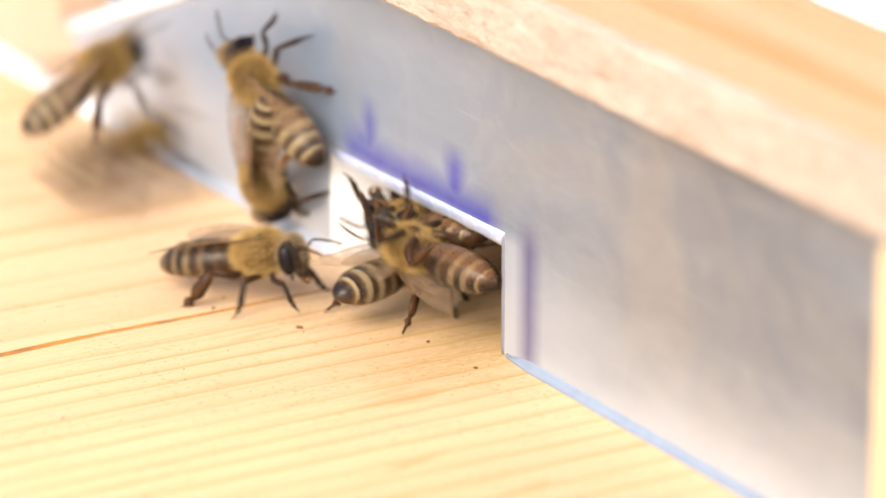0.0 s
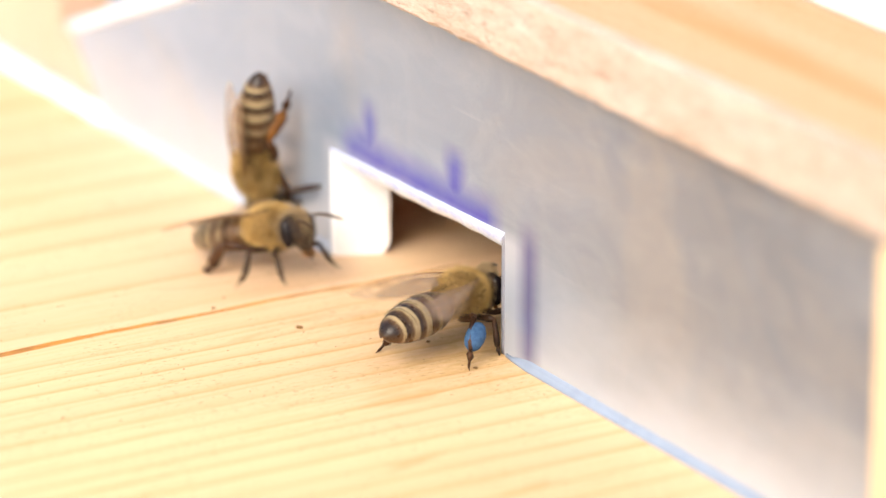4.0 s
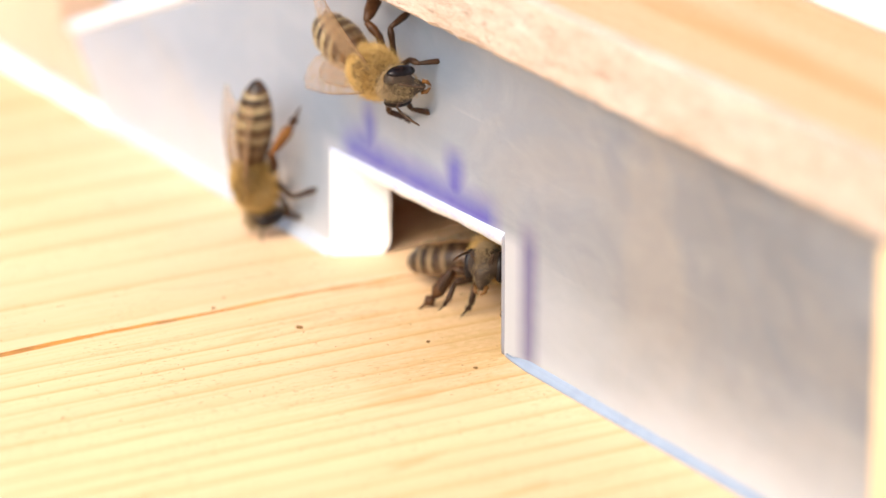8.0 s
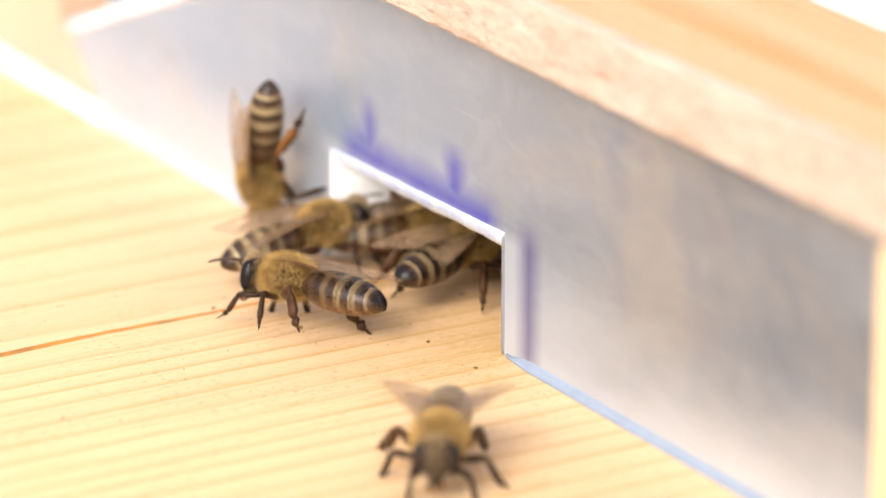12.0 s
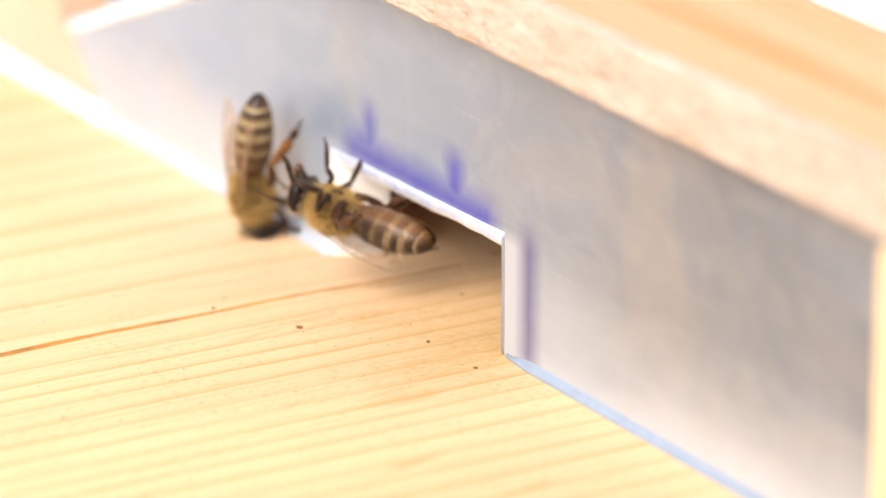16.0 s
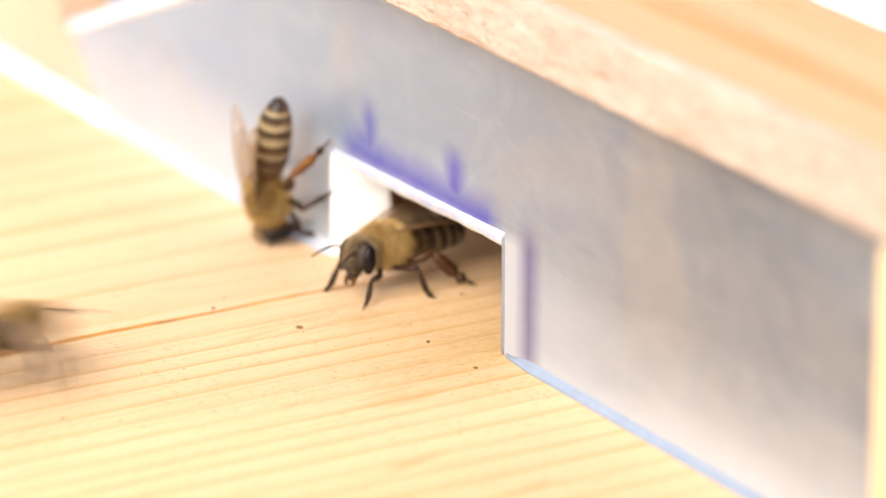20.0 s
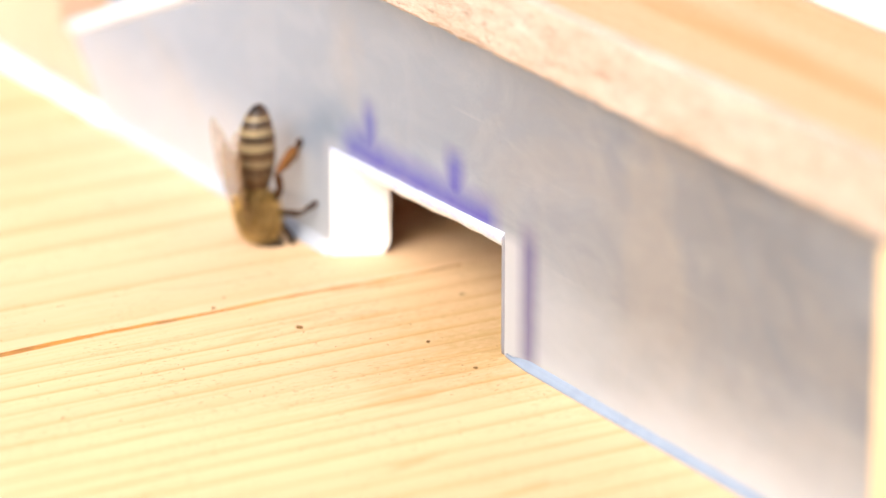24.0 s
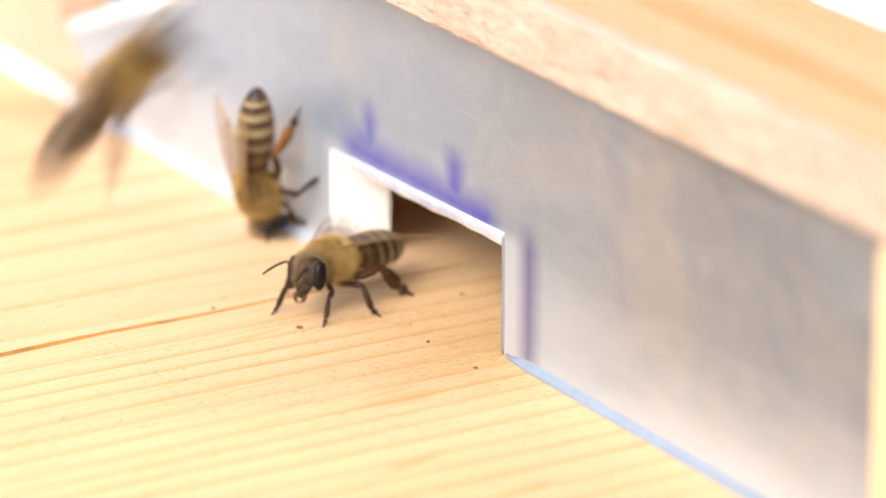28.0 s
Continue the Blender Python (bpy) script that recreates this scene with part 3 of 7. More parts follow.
def bee_meshes():
    """The shared meshes of all bees: name, mesh, parent's key."""
    parts = {}

    def keep(key, name, bm, mat, parent, label="", smooth=True):
        if not key.startswith(("fore", "hind", "leg_", "tibia_", "tarsus_")):
            bmesh.ops.translate(bm, vec=(0, 0, RAISE), verts=bm.verts)
        parts[key] = (name, mesh_of(name, bm, mat, smooth, BU), parent, label)

    bm = bmesh.new()
    ellipsoid(bm, (0, 0, 3.15), (2.0, 1.75, 1.62))
    ellipsoid(bm, (-1.25, 0, 3.05), (1.1, 1.35, 1.25), 12, 8)
    keep("thorax", "thorax", bm, PELT, None, "furry olive-gold thorax")
    bm = bmesh.new()
    hairs(bm, (0, 0, 3.15), (2.0, 1.75, 1.62), 12500, 0.50, 3, (-0.35, 0, 0.1), -0.95, 0.011,
          keep=lambda d: d.z < 0.72 or abs(d.x + 0.05) > 0.42 or int(d.x * 99991.0) % 10 < 6)
    hairs(bm, (-1.25, 0, 3.05), (1.1, 1.35, 1.25), 800, 0.48, 4, (-0.3, 0, 0.1), -0.9, 0.022, keep=lambda d: d.x < 0.2)
    hairs(bm, (-0.2, 0, 3.1), (2.1, 1.75, 1.6), 2400, 0.78, 5, (-0.25, 0, 0.05), -0.98, 0.009, keep=lambda d: d.z < 0.7)
    keep("fur", "fur", bm, HAIR, "thorax", "golden body hair", False)
    # head: a tall wedge, broad at the eyes
    bm = bmesh.new()
    rings = []
    for k in range(11):
        t = k / 10
        z = 1.55 - 3.2 * t
        w = (0.88 + 0.58 * math.sin(math.pi * min(1, t * 1.25 + 0.12))) * (1.0 if t < 0.6 else 1.0 - 0.75 * (t - 0.6) / 0.4)
        dpt = (0.55 + 0.3 * math.sin(math.pi * t)) * (1.0 if t < 0.75 else 0.75)
        if k in (0, 10):
            w, dpt = w * 0.5, dpt * 0.5
        rings.append([Vector((0.12 + 0.25 * t + dpt * math.cos(a), w * math.sin(a), z)) for a in [2 * math.pi * j / 16 for j in range(16)]])
    loft(bm, rings)
    tilt = Matrix.Translation((2.65, 0, 2.72)) @ Matrix.Rotation(radians(-14), 4, "Y")
    bmesh.ops.transform(bm, matrix=tilt, verts=bm.verts)
    keep("head", "head", bm, FACE, None, "dark wedge-shaped head")
    bm = bmesh.new()
    hairs(bm, (2.75, 0, 2.95), (0.8, 1.2, 1.35), 1300, 0.30, 8, (0.3, 0, 0.2), -0.9, 0.014, keep=lambda d: abs(d.y) < 0.55)
    hairs(bm, (2.80, 0, 2.95), (0.92, 1.02, 1.62), 2200, 0.36, 9, (0.2, 0, 0.3), -0.6, 0.014, keep=lambda d: abs(d.y) < 0.52)
    hairs(bm, (2.45, 0, 3.05), (0.80, 1.50, 1.45), 900, 0.42, 10, (-0.2, 0, 0.2), -0.8, 0.013, keep=lambda d: d.x < -0.25)
    keep("head_fur", "fur", bm, HEAD_HAIR, "head", "golden body hair", False)
    for s, key in ((1, "eye_l"), (-1, "eye_r")):
        bm = bmesh.new()
        ellipsoid(bm, (0.10, s * 1.17, 0.22), (0.60, 0.45, 1.14), 16, 12, radians(8))
        bmesh.ops.transform(bm, matrix=tilt, verts=bm.verts)
        keep(key, "eye", bm, EYE_SHELL, "head", "glossy black compound eye")
        bm = bmesh.new()
        tube(bm, [(0.75, s * 0.32, 0.1), (1.15, s * 0.62, 0.55), (1.5, s * 0.9, 0.95)], [0.11, 0.085, 0.085], 6)
        tube(bm, [(1.5, s * 0.9, 0.95), (2.1, s * 1.15, 0.75), (2.9, s * 1.35, 0.35), (3.5, s * 1.5, -0.05)], [0.085, 0.1, 0.1, 0.06], 6)
        bmesh.ops.transform(bm, matrix=tilt, verts=bm.verts)
        keep("antenna_l" if s > 0 else "antenna_r", "antenna", bm, SHELL, "head", "thin elbowed antenna")
        bm = bmesh.new()
        tube(bm, [(0.45, s * 0.42, -1.35), (0.6, s * 0.38, -1.75), (0.62, s * 0.08, -2.0)], [0.2, 0.16, 0.06], 6)
        bmesh.ops.transform(bm, matrix=tilt, verts=bm.verts)
        keep("jaw_l" if s > 0 else "jaw_r", "mandible", bm, AMBER, "head")
    # abdomen: a belly core with overlapping plates above
    drop = Matrix.Translation((-1.95, 0, 2.95)) @ Matrix.Rotation(radians(-7), 4, "Y")

    def girth(t):
        """half width and half height at t from waist to tip"""
        if t < 0.42:
            w = 1.68 * math.sqrt(1 - ((0.42 - t) / 0.50) ** 2)
        else:
            w = 1.68 * max(0.0, 1 - ((t - 0.42) / 0.582) ** 2.3) ** 0.52
        return w, w * 0.90

    length = 6.9
    bm = bmesh.new()
    rings = []
    for k in range(15):
        t = k / 14
        w, h = girth(t)
        w, h = max(w, 0.05) * (0.96 - 0.25 * t ** 3), max(h, 0.05) * (0.96 - 0.25 * t ** 3)
        rings.append([Vector((-length * t, w * math.sin(a), h * math.cos(a) - 0.15)) for a in [2 * math.pi * j / 18 for j in range(18)]])
    loft(bm, rings)
    bmesh.ops.transform(bm, matrix=drop, verts=bm.verts)
    keep("abdomen", "abdomen", bm, BELLY, None, "tapering banded abdomen")
    cuts = [0.0, 0.15, 0.33, 0.51, 0.68, 0.84, 1.0]
    for k in range(6):
        bm = bmesh.new()
        t0, t1 = cuts[k], min(1.0, cuts[k + 1] + 0.012)
        rows = []
        steps = 9
        for i in range(steps + 1):
            u = i / steps
            t = t0 + (t1 - t0) * u
            w, h = girth(t)
            lift = 1.0 + 0.04 * u
            rows.append([Vector((-length * t, max(w, 0.06) * lift * math.sin(a), max(h, 0.06) * lift * math.cos(a) - 0.15))
                         for a in [radians(-122 + 244 * j / 22) for j in range(23)]])
        vs = [[bm.verts.new(p) for p in r] for r in rows]
        for i in range(steps):
            for j in range(22):
                bm.faces.new((vs[i][j], vs[i][j + 1], vs[i + 1][j + 1], vs[i + 1][j]))
        bmesh.ops.transform(bm, matrix=drop, verts=bm.verts)
        keep("plate%d" % k, "abdomen_plate", bm, PLATE, "abdomen",
             "dark shell plate with a pale hair band" if 0 < k < 5 else "dark shell plate")
    bm = bmesh.new()
    rng = random.Random(21)
    for k in range(1, 5):
        for q in range(160 if k == 1 else 420):
            t = cuts[k] + (cuts[k + 1] - cuts[k]) * rng.uniform(0.0, 0.2)
            a = radians(rng.uniform(-118, 118))
            w, h = girth(t)
            p = Vector((-length * t, 1.03 * w * math.sin(a), 1.03 * h * math.cos(a) - 0.15))
            d = Vector((-1.0, 0.55 * math.sin(a), 0.55 * math.cos(a))) + 0.25 * Vector((rng.gauss(0, 1), rng.gauss(0, 1), rng.gauss(0, 1)))
            s = d.cross(Vector((rng.gauss(0, 1), rng.gauss(0, 1), rng.gauss(0, 1)))).normalized() * 0.010
            bm.faces.new((bm.verts.new(p - s), bm.verts.new(p + s), bm.verts.new(p + d.normalized() * rng.uniform(0.14, 0.32))))
    for q in range(620):
        t, a = rng.uniform(0.12, 0.86), radians(rng.uniform(-120, 120))
        w, h = girth(t)
        p = Vector((-length * t, 1.02 * w * math.sin(a), 1.02 * h * math.cos(a) - 0.15))
        d = Vector((-1.0, 0.7 * math.sin(a), 0.7 * math.cos(a))) + 0.3 * Vector((rng.gauss(0, 1), rng.gauss(0, 1), rng.gauss(0, 1)))
        s = d.cross(Vector((rng.gauss(0, 1), rng.gauss(0, 1), rng.gauss(0, 1)))).normalized() * 0.008
        bm.faces.new((bm.verts.new(p - s), bm.verts.new(p + s), bm.verts.new(p + d.normalized() * rng.uniform(0.2, 0.45))))
    bmesh.ops.transform(bm, matrix=drop, verts=bm.verts)
    keep("band_fur", "fur", bm, BAND_HAIR, "abdomen", "pale band hair", False)
    # wings lie about their hinge at the origin, along -x
    for which, ln, wd in (("fore", 8.6, 2.7), ("hind", 5.9, 1.8)):
        for s in (1, -1):
            bm = bmesh.new()
            cols = 18
            top = []
            for i in range(cols + 1):
                t = i / cols
                lead = 0.10 + 0.32 * math.sin(math.pi * t * 0.9)
                trail = -wd * (math.sin(math.pi * min(1.0, (t * 0.93 + 0.04)) ** 1.35) ** 0.8) * (0.92 if which == "fore" else 0.85)
                if t > 0.97:
                    trail = -0.35
                row = []
                for j in range(5):
                    y = lead + (trail - lead) * j / 4
                    row.append(Vector((-ln * t, s * y, 0.10 * math.sin(3.0 * t + j) + 0.25 * math.sin(math.pi * t))))
                top.append(row)
            up = [[bm.verts.new(p + Vector((0, 0, 0.012))) for p in r] for r in top]
            dn = [[bm.verts.new(p - Vector((0, 0, 0.012))) for p in r] for r in top]
            for i in range(cols):
                for j in range(4):
                    bm.faces.new((up[i][j], up[i][j + 1], up[i + 1][j + 1], up[i + 1][j]))
                    bm.faces.new((dn[i][j + 1], dn[i][j], dn[i + 1][j], dn[i + 1][j + 1]))
            keep("%swing%d" % (which, s), "%swing" % which, bm, WING, None, "clear veined brownish wing")
            bm = bmesh.new()
            tube(bm, [r[0] for r in top[:-1]], [0.062 - 0.040 * i / cols for i in range(cols)], 5)
            for j, stop in ((1, 14), (2, 16), (3, 12)):
                tube(bm, [top[i][j] for i in range(1, stop)], [0.017] * (stop - 1), 4)
            for i in (5, 9, 13):
                tube(bm, [top[i][j] for j in range(0, 4)], [0.015] * 4, 4)
            keep("%svein%d" % (which, s), "wing_venation", bm, VEIN, "%swing%d" % (which, s), "brown wing veins")
    # legs about their hip at the origin
    spec = {
        "fore": ((1.15, 0.75, 1.75), [(0.5, 0.75, -0.2), (1.45, 1.15, -0.45), (2.05, 1.35, -1.35), (2.6, 1.5, -1.75)]),
        "mid": ((0.1, 0.95, 1.65), [(0.05, 1.1, 0.1), (0.1, 2.1, 0.05), (-0.1, 2.75, -1.2), (-0.35, 3.3, -1.65)]),
        "rear": ((-1.1, 0.9, 1.75), [(-0.4, 1.0, 0.15), (-1.5, 1.7, 0.35), (-3.0, 2.2, -1.05), (-4.1, 2.6, -1.75)]),
    }
    for leg, (hip, pts) in spec.items():
        for s in (1, -1):
            key = "%s%d" % (leg, s)
            HIPS[key] = Vector((hip[0], s * hip[1], hip[2] + RAISE)) * BU
            tall = (hip[2] + RAISE) / hip[2]
            p = [Vector((a * 1.08, s * b * 1.08, c * tall + (0.25 if k_ == 2 else 0.0))) for k_, (a, b, c) in enumerate([(0, 0, 0)] + pts)]
            r = {"fore": 0.26, "mid": 0.29, "rear": 0.37}[leg]
            bm = bmesh.new()
            tube(bm, [p[0], p[1], p[1].lerp(p[2], 0.5), p[2]], [r * 0.9, r * 0.8, r, r * 0.65], 7)
            keep("leg_" + key, "leg", bm, LEG_TAN if leg == "rear" else LEG_SHELL, None, "jointed brown %sleg" % {"fore": "fore", "mid": "middle ", "rear": "hind "}[leg])
            bm = bmesh.new()
            wide = 1.55 if leg == "rear" else 0.95
            tube(bm, [p[2], p[2].lerp(p[3], 0.35), p[2].lerp(p[3], 0.8), p[3]], [r * 0.6, r * wide * 0.85, r * wide, r * 0.7], 7, 0.55 if leg == "rear" else 0.9)
            keep("tibia_" + key, "tibia", bm, LEG_TAN if leg == "rear" else LEG_SHELL, "leg_" + key)
            bm = bmesh.new()
            q = p[3].lerp(p[4], 0.55)
            tube(bm, [p[3], p[3].lerp(q, 0.5), q], [r * 0.5, r * (1.3 if leg == "rear" else 0.95), r * 0.5], 6, 0.6)
            tube(bm, [q, q.lerp(p[4], 0.6), p[4] + Vector((0, 0, 0.02))], [r * 0.32, r * 0.3, r * 0.24], 5)
            hook = (p[4] - q).normalized()
            tube(bm, [p[4], p[4] + hook * 0.22 + Vector((0, 0.1 * s, -0.0))], [0.06, 0.02], 4)
            keep("tarsus_" + key, "tarsus", bm, LEG_TAN if leg == "rear" else LEG_SHELL, "leg_" + key)
    return parts


BEE = bee_meshes()


def wing_rest(key, spread, beat=0.0, lift=0.0):
    """The folded or half-open pose of a wing on the thorax."""
    s = 1 if key.endswith("wing1") else -1
    fore = key.startswith("fore")
    x, z = (0.55, 4.35 + RAISE) if fore else (-0.35, 4.15 + RAISE)
    return (Matrix.Translation((x * BU, s * (1.05 if fore else 0.95) * BU, z * BU)) @ Matrix.Rotation(radians(s * beat), 4, "X")
            @ pose(0, 0, 0, s * 8, lift - (4 if fore else 5), -s * (spread + (8 if fore else 4))))


def honey_bee(label, spread=8.0, pollen=False, dark=False, golden=False, lift=0.0, slim=1.0, bend=0.0, reach=(), amber=False):
    """One worker with her own moving parts; spread: how far the wings stand open, in degrees; slim: her abdomen's girth; bend: its lift at the waist; reach: turned legs; amber: honey-brown hind shins."""
    root = new("honey_bee")
    tagged(root, label, "bee", group="worker bees at the entrance")
    obs = {None: root}
    for key, (name, me, parent, text) in BEE.items():
        ob = new(name, me)
        ob.parent = obs[parent]
        if text:
            tagged(ob, text)
        obs[key] = ob
        if (dark or golden) and key.startswith("plate"):
            ob.material_slots[0].link = "OBJECT"
            ob.material_slots[0].material = DARK_PLATE if dark else GOLD_PLATE
        if dark and key == "band_fur":
            ob.material_slots[0].link = "OBJECT"
            ob.material_slots[0].material = DULL_BAND_HAIR
        if amber and key.startswith("tibia_rear"):
            ob.material_slots[0].link = "OBJECT"
            ob.material_slots[0].material = LEG_AMBER
        if "wing" in key and parent is None:
            ob.matrix_basis = wing_rest(key, spread, 0.0, lift)
        if key.startswith("leg_"):
            turn = dict(reach).get(key[4:], (0, 0, 0))
            ob.matrix_basis = Matrix.Translation(HIPS[key[4:]]) @ pose(0, 0, 0, *turn)
        if key == "abdomen":
            waist = Matrix.Translation(Vector((-1.95, 0, 2.95 + RAISE)) * BU)
            ob.matrix_basis = waist @ Matrix.Rotation(radians(bend), 4, "Y") @ waist.inverted() @ Matrix.Diagonal((1.0, slim, 1.0, 1.0))
    if pollen:
        for s in (1, -1):
            bm = bmesh.new()
            c = (-2.3, s * 2.3, -0.55)
            ellipsoid(bm, c, (1.2, 0.72, 0.78), 14, 10, radians(-40))
            for v in bm.verts:
                v.co += 0.07 * noise.noise_vector(v.co * 2.5)
            bmesh.ops.scale(bm, vec=(0.93, 0.93, 0.93), verts=bm.verts)
            part("pollen_load", bm, POLLEN, obs["leg_rear%d" % s], "slate-blue pollen pellet")
    return root, obs


ground()
landing_board()
entrance_strip()
hive_front()
hive_rest()
debris()


def flight(rows):
    """The spans that a bee spends in the air close to the hive."""
    for a, b in zip(rows, rows[1:]):
        if "a" in (a[1], b[1]) and b[0] - a[0] < 0.6 and max(abs(b[2] - a[2]), abs(b[3] - a[3])) < 160:
            yield a[0] + (0.05 if a[1] != "a" else 0.0), b[0] - (0.1 if b[1] != "a" else 0.0)


def bee_walk(bee, rows, still=False, grips=(), wings=()):
    """Keys one bee: her way, the beat of her wings in the air and her steps on foot; grips: turns of legs that keep hold; wings: their lift."""
    root, obs = bee
    walk(root, [(t, pose(x * MM, y * MM, z * MM, rx, ry, rz)) for t, _, x, y, z, rx, ry, rz in rows])
    beats = sorted({round(a * FPS) + k for a, b in flight(rows) for k in range(round(b * FPS) - round(a * FPS) + 1)})
    beats = [k for k in beats if 0 < k < DURATION * FPS]
    for key in ("forewing1", "forewing-1", "hindwing1", "hindwing-1") if beats else ():
        ob = obs[key]
        rest = ob.matrix_basis.copy()
        keys = {0: rest, round(DURATION * FPS): rest}
        for k in beats:
            keys[k] = wing_rest(key, 64, 50 if k % 2 else -37)
            for side in (k - 1, k + 1):
                if side not in beats:
                    keys.setdefault(side, wing_rest(key, 36))
            for side in (k - 3, k + 3):
                if not any(abs(side - q) < 3 for q in beats) and 0 < side < DURATION * FPS:
                    keys.setdefault(side, rest)
        walk(ob, [(k / FPS, keys[k]) for k in sorted(keys) if 0 <= k <= DURATION * FPS])
    steps = set()
    for a, b in zip(rows, rows[1:]):
        far = math.dist(a[2:5], b[2:5])
        if "a" not in (a[1], b[1]) and far > (0.5 if still else 1.2) and b[0] - a[0] < 3.0 and b[3] < 40:
            n_ = max(1, round((b[0] - a[0]) / (0.25 if still else 0.1)))
            steps.update(round((a[0] + (b[0] - a[0]) * k / n_) * FPS) for k in range(n_ + 1))
    steps = sorted(k for k in steps if 0 < k < DURATION * FPS)
    for i, leg in enumerate(("fore1", "mid-1", "rear1", "fore-1", "mid1", "rear-1")) if steps else ():
        if leg in dict(grips):
            continue
        ob = obs["leg_" + leg]
        rest = ob.matrix_basis.copy()
        way = [(0.0, rest)]
        for j, k in enumerate(steps):
            swing = (11 if still else 17) * math.sin(math.pi * (j + 0.5 * (k % 3)) + (0 if i < 3 else math.pi) + 0.7)
            lift = 7 * max(0.0, swing / 17)
            s = 1 if not leg.endswith("-1") else -1
            way.append((k / FPS, rest @ pose(0, 0, 0, s * lift, 0, -s * swing)))
        walk(ob, way + [(DURATION, rest)])
    for leg, turns in dict(grips).items():
        walk(obs["leg_" + leg], [(t, Matrix.Translation(HIPS[leg]) @ pose(0, 0, 0, *turn)) for t, *turn in turns])
    for key in ("forewing1", "forewing-1", "hindwing1", "hindwing-1") if wings else ():
        walk(obs[key], [(t, wing_rest(key, spread, 0.0, lift)) for t, spread, lift in wings])


